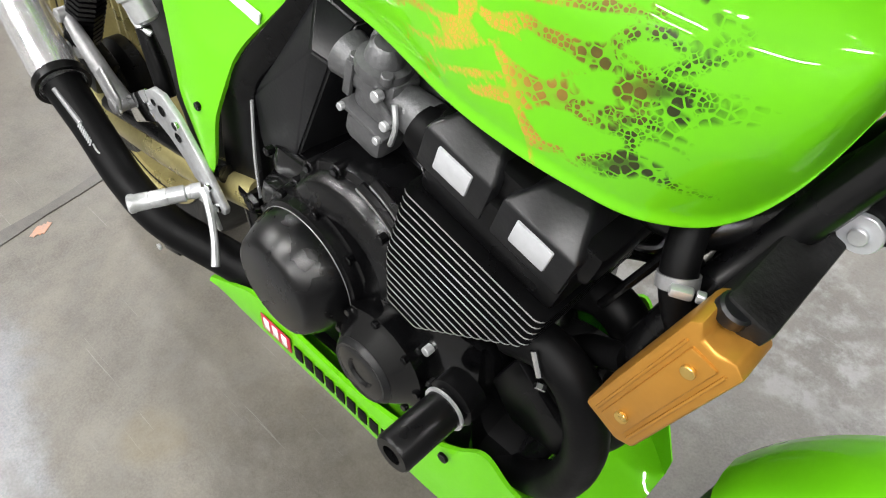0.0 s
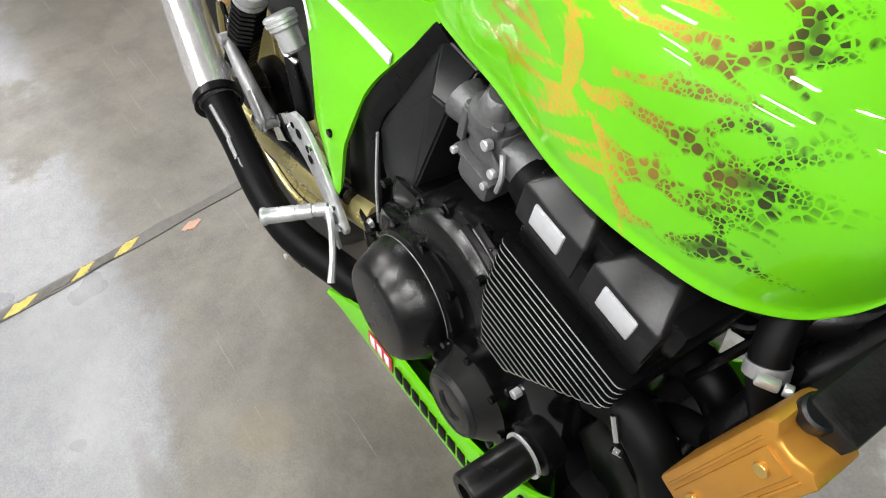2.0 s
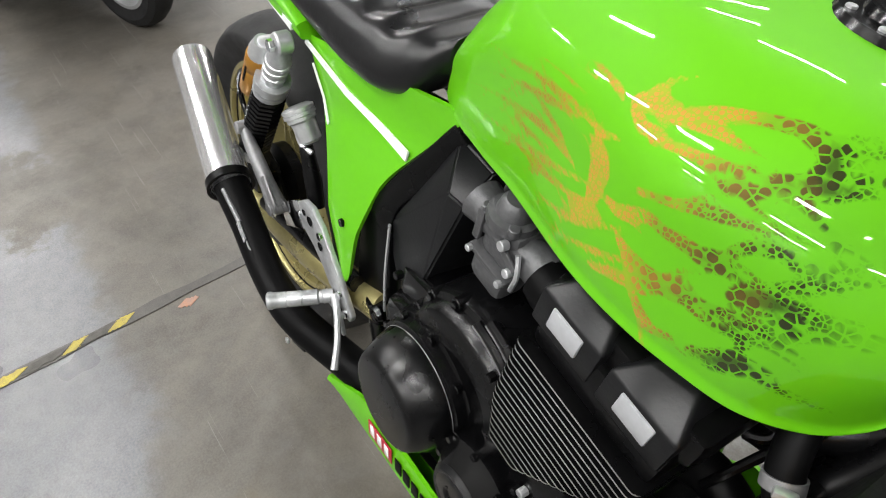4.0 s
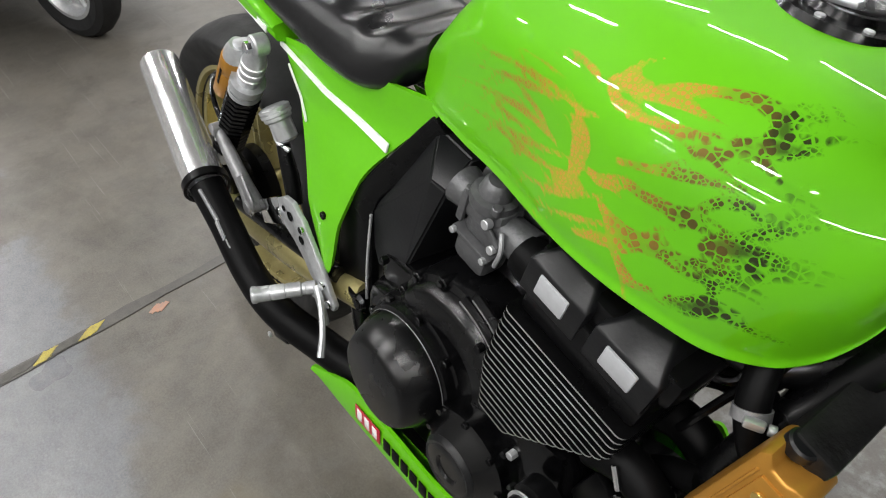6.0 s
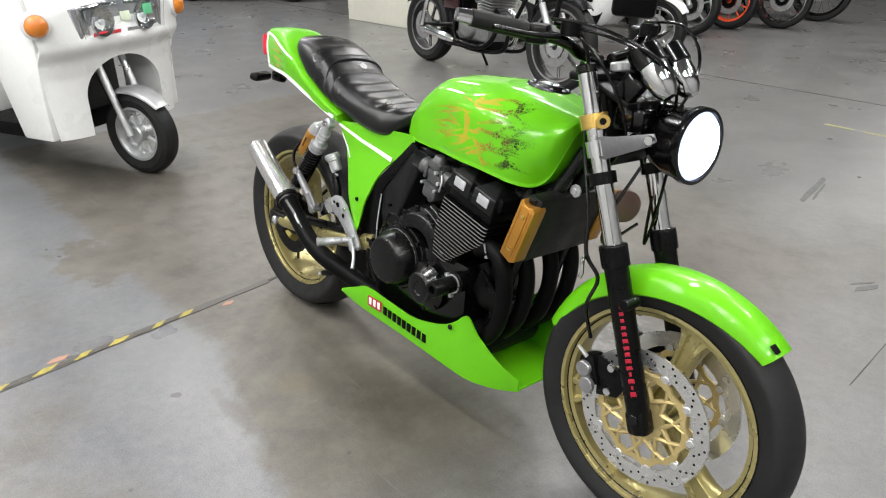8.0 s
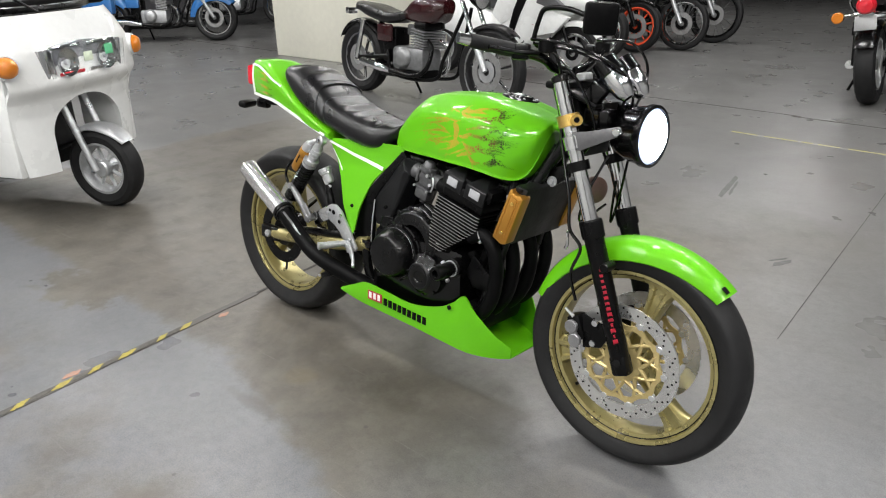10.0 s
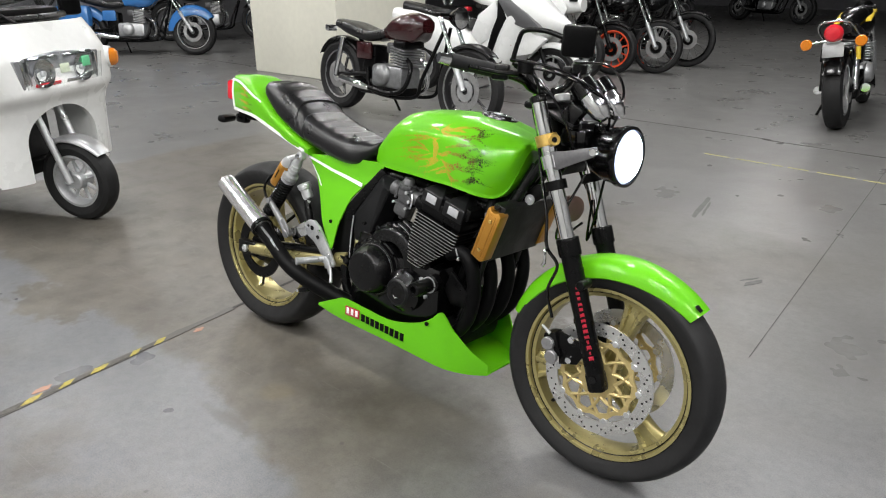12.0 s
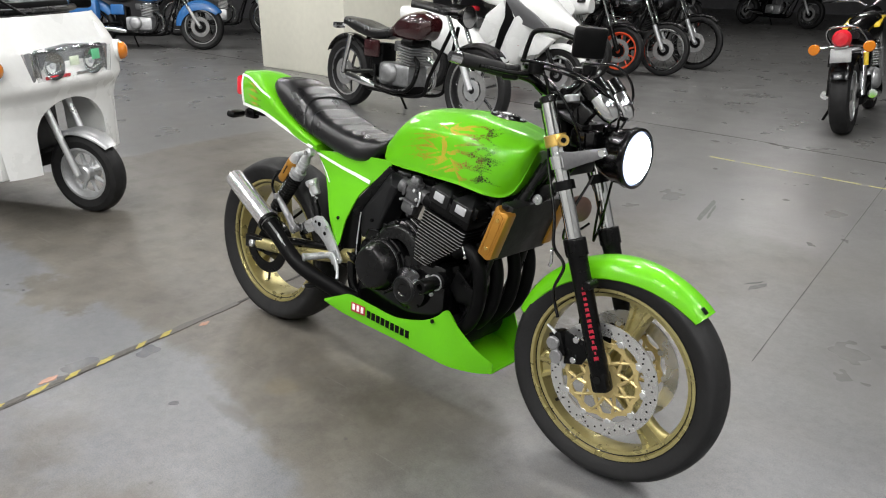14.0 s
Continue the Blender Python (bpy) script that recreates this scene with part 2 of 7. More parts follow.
def slab(outline, y0, y1, bevel=0.0, plane="xz", warp=None):
    """A plate cut to a 2D outline, from y0 to y1 along the third axis."""
    bm = bmesh.new()
    put = {"xz": lambda a, b, c: (a, c, b), "xy": lambda a, b, c: (a, b, c), "yz": lambda a, b, c: (c, a, b)}[plane]
    lo = [bm.verts.new(put(a, b, y0)) for a, b in outline]
    hi = [bm.verts.new(put(a, b, y1)) for a, b in outline]
    n = len(lo)
    bm.faces.new(lo)
    bm.faces.new(hi[::-1])
    for i in range(n):
        bm.faces.new((lo[i], hi[i], hi[(i + 1) % n], lo[(i + 1) % n]))
    bmesh.ops.recalc_face_normals(bm, faces=bm.faces)
    if bevel:
        bmesh.ops.bevel(bm, geom=bm.edges[:], offset=bevel, segments=2, affect="EDGES", profile=0.5)
    if warp:
        for v in bm.verts:
            v.co = Vector(warp(*v.co))
    return bm


def block(centre, size, bevel=0.004, m=None, taper=None):
    """A box with eased edges; taper: factor for x and y at the top; m: turn about its centre."""
    bm = bmesh.new()
    bmesh.ops.create_cube(bm, size=1)
    for v in bm.verts:
        f = taper if taper and v.co.z > 0 else (1, 1)
        v.co = Vector((v.co.x * size[0] * f[0], v.co.y * size[1] * f[1], v.co.z * size[2]))
    if bevel:
        bmesh.ops.bevel(bm, geom=bm.edges[:], offset=bevel, segments=2, affect="EDGES", profile=0.5)
    turn = Matrix.Translation(centre) @ (m or Matrix())
    bm.transform(turn)
    return bm


def join(*bms):
    """Several meshes into one."""
    out = bms[0]
    for b in bms[1:]:
        me = bpy.data.meshes.new("tmp")
        b.to_mesh(me)
        out.from_mesh(me)
        bpy.data.meshes.remove(me)
        b.free()
    return out


def moved(bm, m):
    bm.transform(m)
    return bm


SMOOTH_ANGLE = radians(40)


def part(name, bm, material, parent=None, label="", flat=False):
    """One mesh object under a thing or under a part."""
    me = bpy.data.meshes.new(name)
    for f in bm.faces:
        f.smooth = not flat
    if not flat:
        for e in bm.edges:
            if len(e.link_faces) == 2 and e.calc_face_angle(0) > SMOOTH_ANGLE:
                e.smooth = False
    bm.to_mesh(me)
    bm.free()
    for m in material if isinstance(material, (list, tuple)) else [material]:
        me.materials.append(m)
    ob = new(name, me)
    ob.parent = parent
    if label:
        tagged(ob, label)
    return ob


def thing(name, label, category, m=None, group=""):
    ob = new(name)
    ob.empty_display_size = 0.1
    ob.matrix_basis = m or Matrix()
    return tagged(ob, label, category, group)


def setting(name, bm, material, label="", category=""):
    ob = part(name, bm, material)
    return tagged(ob, label, category, kind="structure")


def rounded(half_pts, n=14):
    """A closed ring from a half outline (y >= 0, from bottom centre to top centre), smoothed, mirrored in y."""
    h = spline(half_pts, n)
    h[:, 0] = np.maximum(h[:, 0], 0)
    h[0, 0] = h[-1, 0] = 0
    left = [(-y, z) for y, z in h[1:-1]][::-1]
    return [tuple(p) for p in h] + left


def body_loft(sections, n=14, steps=40):
    """sections: x, then half outline points (y, z). A smooth closed body along x."""
    xs = np.array([s[0] for s in sections])
    hp = np.array([s[1] for s in sections], float)
    k = len(sections)
    flat = np.concatenate([xs[:, None], hp.reshape(k, -1)], 1)
    fine = spline(flat, steps)
    rings = []
    for row in fine:
        ring = rounded(row[1:].reshape(-1, 2), n)
        rings.append([(row[0], y, z) for y, z in ring])
    return rings_mesh(rings)


# ---- hall ----
def concrete():
    """Worn grey floor coating with bare brownish patches, fine grit, scratches, stains and painted contact shade."""
    m, nt, bsdf = node_mat("floor_concrete")
    co = nt.nodes.new("ShaderNodeTexCoord")

    def noise_node(scale, detail=6, rough=0.6, vec=None):
        n = nt.nodes.new("ShaderNodeTexNoise")
        n.inputs["Scale"].default_value = scale
        n.inputs["Detail"].default_value = detail
        n.inputs["Roughness"].default_value = rough
        link(nt, vec or co.outputs["Object"], n.inputs["Vector"])
        return n.outputs["Fac"]

    def ramp(src, lo, hi, a=0.0, b=1.0):
        r = nt.nodes.new("ShaderNodeMapRange")
        r.interpolation_type = "SMOOTHSTEP"
        for key, v in (("From Min", lo), ("From Max", hi), ("To Min", a), ("To Max", b)):
            r.inputs[key].default_value = v
        link(nt, src, r.inputs["Value"])
        return r.outputs[0]

    def mixed(fac, a, b, mode="MIX"):
        x = nt.nodes.new("ShaderNodeMix")
        x.data_type = "RGBA"
        x.blend_type = mode
        if isinstance(fac, float):
            x.inputs["Factor"].default_value = fac
        else:
            link(nt, fac, x.inputs["Factor"])
        for key, v in (("A", a), ("B", b)):
            if isinstance(v, tuple):
                x.inputs[key].default_value = (*v, 1)
            else:
                link(nt, v, x.inputs[key])
        return x.outputs["Result"]

    def calc(op, a, b):
        x = nt.nodes.new("ShaderNodeMath")
        x.operation = op
        for i, v in enumerate((a, b)):
            if isinstance(v, (int, float)):
                x.inputs[i].default_value = v
            else:
                link(nt, v, x.inputs[i])
        return x.outputs[0]

    # a worn patch with an uneven rim
    sep = nt.nodes.new("ShaderNodeSeparateXYZ")
    link(nt, co.outputs["Object"], sep.inputs[0])
    px, py = sep.outputs[0], sep.outputs[1]
    ragged = calc("SUBTRACT", noise_node(11, 7, 0.65), 0.5)
    wob = calc("ADD", calc("MULTIPLY", calc("SUBTRACT", noise_node(1.8, 4), 0.5), 0.16), calc("MULTIPLY", ragged, 0.16))

    def oval(cx, cy, rx, ry):
        """Distance past the rim of an uneven oval, in units of its radius."""
        ex, ey = calc("DIVIDE", calc("SUBTRACT", px, cx), rx), calc("DIVIDE", calc("SUBTRACT", py, cy), ry)
        return calc("ADD", calc("SUBTRACT", calc("POWER", calc("ADD", calc("MULTIPLY", ex, ex), calc("MULTIPLY", ey, ey)), 0.5), 1.0), calc("MULTIPLY", ragged, 1.6))

    near = calc("SUBTRACT", -0.42, calc("ADD", py, calc("MULTIPLY", calc("MAXIMUM", calc("SUBTRACT", px, 0.15), 0.0), 0.30)))
    near = calc("MINIMUM", near, calc("MULTIPLY", oval(-0.83, -0.47, 0.24, 0.15), 0.15))
    west = calc("SUBTRACT", -2.7, px)
    worn = ramp(calc("ADD", calc("MAXIMUM", near, west), wob), -0.05, 0.03, 1.0, 0.0)
    haze = calc("MULTIPLY", calc("SUBTRACT", noise_node(1.3, 6), 0.5), 1.6)
    fade = calc("ADD", calc("MAXIMUM", calc("SUBTRACT", py, 1.7), calc("SUBTRACT", px, 1.15)), haze)
    worn = calc("MULTIPLY", worn, ramp(fade, -0.45, 0.75, 1.0, 0.0))
    lane = calc("MULTIPLY", ramp(py, -1.0, -0.62, 1.0, 0.0), ramp(noise_node(2.2, 8, 0.62), 0.40, 0.62))
    worn = calc("MAXIMUM", worn, calc("MULTIPLY", lane, 0.75))
    coat_col = mixed(ramp(noise_node(2.3), 0.3, 0.7), (0.078, 0.083, 0.094), (0.116, 0.122, 0.134))
    coat_col = mixed(ramp(py, -0.2, 1.1, 0.0, 0.85), coat_col, mixed(ramp(noise_node(2.0, 7), 0.3, 0.7), (0.094, 0.092, 0.087), (0.128, 0.126, 0.120)))
    bare = mixed(ramp(noise_node(3.1, 8), 0.32, 0.68), (0.040, 0.034, 0.026), (0.094, 0.083, 0.066))
    col = mixed(worn, coat_col, bare)
    cloud = ramp(noise_node(9, 7, 0.68), 0.33, 0.67)
    age = ramp(worn, 0.0, 1.0, 0.45, 1.0)
    col = mixed(calc("MULTIPLY", calc("MULTIPLY", cloud, age), 0.30), col, (0.10, 0.096, 0.088))
    stain = ramp(noise_node(2.6, 7, 0.65), 0.54, 0.74)
    col = mixed(calc("MULTIPLY", calc("MULTIPLY", stain, age), 0.45), col, (0.115, 0.10, 0.07))
    pale = ramp(noise_node(17, 6, 0.7), 0.50, 0.75)
    col = mixed(calc("MULTIPLY", calc("MULTIPLY", pale, age), 0.25), col, (0.30, 0.30, 0.295))
    grit = ramp(noise_node(60, 5, 0.7), 0.35, 0.7)
    col = mixed(calc("MULTIPLY", grit, 0.34), col, (0.06, 0.057, 0.052))
    fine = ramp(noise_node(230, 2), 0.25, 0.75)
    mid = ramp(noise_node(24, 5, 0.7), 0.34, 0.66)
    col = mixed(calc("MULTIPLY", mid, 0.24), col, mixed(worn, (0.20, 0.198, 0.195), (0.155, 0.142, 0.118)))
    col = mixed(calc("MULTIPLY", fine, 0.18), col, mixed(worn, (0.33, 0.33, 0.33), (0.24, 0.225, 0.195)))
    dirt = ramp(noise_node(8.5, 12, 0.74), 0.44, 0.72)
    col = mixed(calc("MULTIPLY", dirt, ramp(worn, 0.0, 1.0, 0.03, 0.42)), col, (0.040, 0.035, 0.028))
    # scraped pale coat beside the front wheel
    col = mixed(calc("MULTIPLY", calc("MULTIPLY", ramp(oval(1.0, 0.53, 0.26, 0.20), -0.5, 0.5, 1.0, 0.0), ramp(noise_node(15, 8, 0.7), 0.44, 0.64)), 0.5), col, (0.34, 0.34, 0.35))
    # oil drips and painted contact shade below the engine, and old spills
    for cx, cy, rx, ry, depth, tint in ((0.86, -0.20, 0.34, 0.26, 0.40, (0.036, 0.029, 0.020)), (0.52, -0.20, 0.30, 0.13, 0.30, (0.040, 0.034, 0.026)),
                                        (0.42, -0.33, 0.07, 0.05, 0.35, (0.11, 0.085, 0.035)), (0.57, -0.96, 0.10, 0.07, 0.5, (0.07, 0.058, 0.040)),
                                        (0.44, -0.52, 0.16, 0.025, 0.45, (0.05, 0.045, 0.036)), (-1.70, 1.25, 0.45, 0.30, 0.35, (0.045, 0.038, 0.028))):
        spill_shade = ramp(oval(cx, cy, rx, ry), -0.55, 0.30, 1.0, 0.0)
        col = mixed(calc("MULTIPLY", spill_shade, depth), col, tint)
    smear = ramp(noise_node(6.5, 12, 0.72), 0.44, 0.68)
    col = mixed(calc("MULTIPLY", calc("MULTIPLY", smear, worn), 0.30), col, (0.150, 0.142, 0.125))
    # scratches in three directions
    for turn, sx, lim in ((0.7, 13, 0.655), (1.35, 15, 0.665), (2.1, 18, 0.67)):
        mp = nt.nodes.new("ShaderNodeMapping")
        mp.inputs["Scale"].default_value = (0.32, sx, 1)
        mp.inputs["Rotation"].default_value = (0, 0, turn)
        mp.inputs["Location"].default_value = (turn * 3, sx, 0)
        link(nt, co.outputs["Object"], mp.inputs["Vector"])
        scr = ramp(noise_node(5, 5, 0.65, mp.outputs["Vector"]), lim, lim + 0.03)
        col = mixed(calc("MULTIPLY", scr, ramp(worn, 0.0, 1.0, 0.03, 0.12)), col, (0.42, 0.42, 0.42))
    specks = nt.nodes.new("ShaderNodeTexVoronoi")
    specks.inputs["Scale"].default_value = 5.5
    link(nt, co.outputs["Object"], specks.inputs["Vector"])
    dots = ramp(specks.outputs["Distance"], 0.022, 0.050, 1.0, 0.0)
    col = mixed(calc("MULTIPLY", dots, ramp(py, -0.2, 0.6, 0.5, 0.0)), col, (0.03, 0.03, 0.03))
    link(nt, col, bsdf.inputs["Base Color"])
    link(nt, calc("ADD", ramp(noise_node(3.0, 3), 0.2, 0.8, 0.25, 0.38), calc("MULTIPLY", worn, calc("ADD", 0.10, calc("MULTIPLY", dirt, 0.14)))), bsdf.inputs["Roughness"])
    b = nt.nodes.new("ShaderNodeBump")
    b.inputs["Strength"].default_value = 0.25
    b.inputs["Distance"].default_value = 0.003
    link(nt, noise_node(45, 8, 0.7), b.inputs["Height"])
    link(nt, b.outputs["Normal"], bsdf.inputs["Normal"])
    return m


CONCRETE = concrete()
WALL = surface("painted_wall", (0.68, 0.67, 0.58), 0.7, vary=0.06, scale=1.5, bump=0.1, bump_scale=40)
WALL_DARK = surface("grey_wall", (0.16, 0.16, 0.17), 0.7, vary=0.15, scale=1.2)
CEILING = surface("ceiling_sheet", (0.15, 0.15, 0.153), 0.8, vary=0.08, scale=1.0)
WALL_MID = surface("mid_grey_wall", (0.34, 0.34, 0.33), 0.7, vary=0.1, scale=1.4)
WALL_GREY = surface("light_grey_wall", (0.15, 0.15, 0.148), 0.7, vary=0.1, scale=1.4)
FILM = surface("worn_tape_film", (0.060, 0.056, 0.049), 0.45, vary=0.5, scale=45, other=(0.035, 0.033, 0.03))
ORANGE_MARK = surface("orange_chalk", (0.36, 0.16, 0.09), 0.7, vary=0.3, scale=60, other=(0.2, 0.17, 0.15))
JOINT = surface("floor_joint_dirt", (0.045, 0.042, 0.038), 0.8, vary=0.4, scale=9)
CRACK = surface("hairline_crack", (0.055, 0.053, 0.050), 0.8, vary=0.3, scale=9)
SCUFF = surface("rubber_scuff", (0.05, 0.049, 0.047), 0.6, vary=0.6, scale=40, other=(0.10, 0.10, 0.10))
TAPE_Y = surface("yellow_tape", (0.36, 0.295, 0.03), 0.5, vary=0.3, scale=55, other=(0.16, 0.13, 0.04))
TAPE_FADED = surface("faded_tape", (0.40, 0.36, 0.10), 0.6, vary=0.3, scale=40, other=(0.2, 0.2, 0.16))
TAPE_K = surface("black_tape", (0.022, 0.021, 0.018), 0.55, vary=0.4, scale=55, other=(0.07, 0.065, 0.055))
TUBE_ON = glowing("fluorescent_tube", (0.95, 0.98, 1.0), 8.0)

X0, X1, Y0, Y1, H = -12.5, 5.2, -4.8, 22.0, 3.6
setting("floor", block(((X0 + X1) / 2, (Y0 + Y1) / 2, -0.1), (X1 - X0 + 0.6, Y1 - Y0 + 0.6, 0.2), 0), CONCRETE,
        "worn grey coated concrete floor with stains, scratches and painted contact shade", "floor")
setting("ceiling", block(((X0 + X1) / 2, (Y0 + Y1) / 2, H + 0.1), (X1 - X0 + 0.6, Y1 - Y0 + 0.6, 0.2), 0), CEILING,
        "plain light grey hall ceiling", "ceiling")
for nm, c, s in (("wall_west", (X0 - 0.1, (Y0 + Y1) / 2, H / 2), (0.2, Y1 - Y0, H)), ("wall_east", (X1 + 0.1, (Y0 + Y1) / 2, H / 2), (0.2, Y1 - Y0, H)),
                 ("wall_south", ((X0 + X1) / 2, Y0 - 0.1, H / 2), (X1 - X0, 0.2, H)), ("wall_north", ((X0 + X1) / 2, Y1 + 0.1, H / 2), (X1 - X0, 0.2, H))):
    setting(nm, block(c, s, 0), WALL_DARK if nm in ("wall_west", "wall_north") else WALL_MID if nm == "wall_south" else WALL_GREY, "plain painted hall wall", "wall")

# square pillar behind the parked row
setting("pillar", block((-4.9, 5.0, H / 2), (1.55, 1.55, H), 0.01, None), WALL, "cream painted square concrete pillar with scuffs", "pillar")

# fluorescent fittings
def fluorescent(m):
    t = thing("ceiling_light", "white fluorescent batten with lit tubes under the ceiling", "lamp", m, "ceiling lights")
    part("housing", slab([(-0.07, 0.0), (0.07, 0.0), (0.045, -0.05), (-0.045, -0.05)], -0.62, 0.62, 0, "xz"), WHITE_PAINT, t)
    for s in (-0.035, 0.035):
        part("tube", tube([(s, -0.6, -0.075), (s, 0.6, -0.075)], 0.013, 10, smooth=False), TUBE_ON, t)
    return t


FITTINGS = [(x, y) for x in (-2.8, -0.4, 2.0, 4.2) for y in (-4.2, -2.8, -1.4, 0.8) if not (abs(y + 1.7) > 2 and abs(x - 0.8) > 2) and not (y > 0 and abs(x - 0.8) < 2)] + [(-2.8, 0.8), (4.2, 0.8), (-0.4, 3.0), (2.0, 3.2), (3.6, 2.6)] + [(-5.2, -1.4), (-7.4, -1.0), (-9.8, -1.2)] + [(-5.5, 1.0), (-8.5, 2.5), (-4.6, 2.9), (-7.4, 3.0), (-2.4, 4.6), (0.6, 4.6), (-1.0, 7.5), (-4.0, 7.5), (-1.0, 11.5)]
light0 = fluorescent(pose(FITTINGS[0][0], FITTINGS[0][1], H, 0, 0, 90))
for x, y in FITTINGS[1:]:
    copy_thing(light0, pose(x, y, H, 0, 0, 90))
for x, y in FITTINGS:
    lamp = bpy.data.lights.new("tube_light", "AREA")
    lamp.shape, lamp.size, lamp.size_y = "RECTANGLE", 0.10, 1.2
    lamp.energy = 45.5
    lamp.color = (1.0, 0.985, 0.965)
    new("tube_light", lamp).matrix_basis = pose(x, y, H - 0.10, 0, 0, 90)


# floor joints and marking tape
def strip(pts, width, z, jitter=0.0, seed=1):
    rnd = random.Random(seed)
    rows = []
    p = spline(pts, max(24, 8 * len(pts))) if len(pts) > 2 else np.array([np.array(pts[0]) + (np.array(pts[1]) - np.array(pts[0])) * i / 60 for i in range(61)])
    for i in range(len(p)):
        t = p[min(i + 1, len(p) - 1)] - p[max(0, i - 1)]
        nrm = np.array([-t[1], t[0]]) / np.linalg.norm(t)
        w = width / 2 * (1 + jitter * rnd.uniform(-1, 1))
        off = nrm * width * jitter * rnd.uniform(-0.4, 0.4)
        a, b = p[i] + nrm * w + off, p[i] - nrm * w + off
        rows.append([(a[0], a[1], z), (b[0], b[1], z), (b[0], b[1], z - 0.003), (a[0], a[1], z - 0.003)])
    return rings_mesh(rows)


LINE0, LINE1 = np.array((-0.135, -1.0)), np.array((-0.205, 0.1))
LDIR = (LINE1 - LINE0) / np.linalg.norm(LINE1 - LINE0)
setting("floor_joint", strip([LINE0 - LDIR * 6, LINE1 + LDIR * 3], 0.012, 0.0016, 0.5), JOINT, "dark dirt-filled joint in the concrete", "joint")
setting("floor_joint", strip([(-9.5, 4.50), (-0.43, 4.36), (0.64, 4.29), (1.37, 4.255), (5.0, 4.10)], 0.020, 0.0016, 0.3), JOINT, "dark dirt-filled joint in the concrete", "joint")
setting("floor_joint", strip([(1.475, 4.26), (1.545, 0.85)], 0.0026, 0.0016, 0.4), CRACK, "thin hairline joint in the concrete", "joint")


def fleck(a, b, width, skew, z, seed):
    """A torn scrap of tape with slanted ends."""
    rnd = random.Random(seed)
    d = (b - a) / np.linalg.norm(b - a)
    n = np.array((-d[1], d[0]))
    rows = []
    for i in range(9):
        f = i / 8
        c = a + (b - a) * f
        wl, wr = width * rnd.uniform(0.32, 0.52), width * rnd.uniform(0.32, 0.52)
        if i in (0, 8):
            wl, wr = wl * 0.75, wr * 0.75
        p, q = c + n * wl + d * skew * 0.5, c - n * wr - d * skew * 0.5
        rows.append([(p[0], p[1], z), (q[0], q[1], z), (q[0], q[1], z - 0.0012), (p[0], p[1], z - 0.0012)])
    return rings_mesh(rows)


# the marking tape: a worn film with scraps of yellow and black left on it
setting("tape_film", strip([LINE1 - LDIR * 0.16, LINE1 - LDIR * 1.2, LINE1 - LDIR * 3.4], 0.032, 0.0022, 0.2, 9), FILM, "grey worn film of floor marking tape", "tape")
rnd = random.Random(4)
s, k = 0.47, 0
while s < 3.2:
    yellow = k % 2 == 0
    ln = rnd.uniform(0.035, 0.06) if yellow else rnd.uniform(0.05, 0.085)
    tagged(part("tape", fleck(LINE1 - LDIR * s, LINE1 - LDIR * (s + ln), 0.029 if yellow else 0.027, 0.026, 0.0034, k), TAPE_Y if yellow else TAPE_K),
           "worn yellow marking tape stuck on the floor" if yellow else "worn black marking tape stuck on the floor", "tape", "marking tape", "structure")
    s += ln + (rnd.uniform(-0.004, 0.008) if yellow else rnd.uniform(-0.004, 0.012))
    k += 1
s, rnd = 0.0, random.Random(12)
while s < 1.9:
    ln = rnd.uniform(0.07, 0.30)
    a = np.array((0.38 + s, 3.585 - 0.045 * s))
    tagged(part("tape", strip([a, a + (ln, -0.045 * ln)], 0.015, 0.0026, 0.55, int(s * 100)), TAPE_FADED), "worn yellow marking tape stuck on the floor", "tape", "marking tape", "structure")
    s += ln + rnd.uniform(0.015, 0.06)
for i, (x, y, ln) in enumerate(((-0.147, -0.264, 0.03), (-0.189, -0.83, 0.05))):
    tagged(part("chalk_mark", fleck(np.array((x, y)), np.array((x + 0.01, y + ln)), 0.03, 0.015, 0.0016, 50 + i), ORANGE_MARK), "small faded orange mark on the floor", "mark", "", "structure")
for i, (x, y, ln, w, a) in enumerate(((0.835, 2.18, 0.40, 0.034, 1.71), (0.86, 2.24, 0.25, 0.016, 1.74), (1.335, 1.46, 0.10, 0.030, 1.05), (1.31, 1.50, 0.08, 0.014, 0.9))):
    p = np.array((x, y))
    tagged(part("scuff", fleck(p, p + ln * np.array((math.cos(a), math.sin(a))), w, 0.02, 0.0013, 70 + i), SCUFF), "dark rubber scuff on the floor", "scuff", "floor scuffs", "structure")


# ---- the lime motorcycle: built upright along x, rear contact at the origin, then leant on its stand ----
LEAN = -7.0
bike = thing("motorcycle", "lime green naked motorcycle with flame-painted tank, leaning on its stand", "motorcycle", pose(0, 0, 0, LEAN, 0, 0))
WB, FR, RR, RX = 1.398, 0.296, 0.309, 0.02
RAKE = radians(21.5)


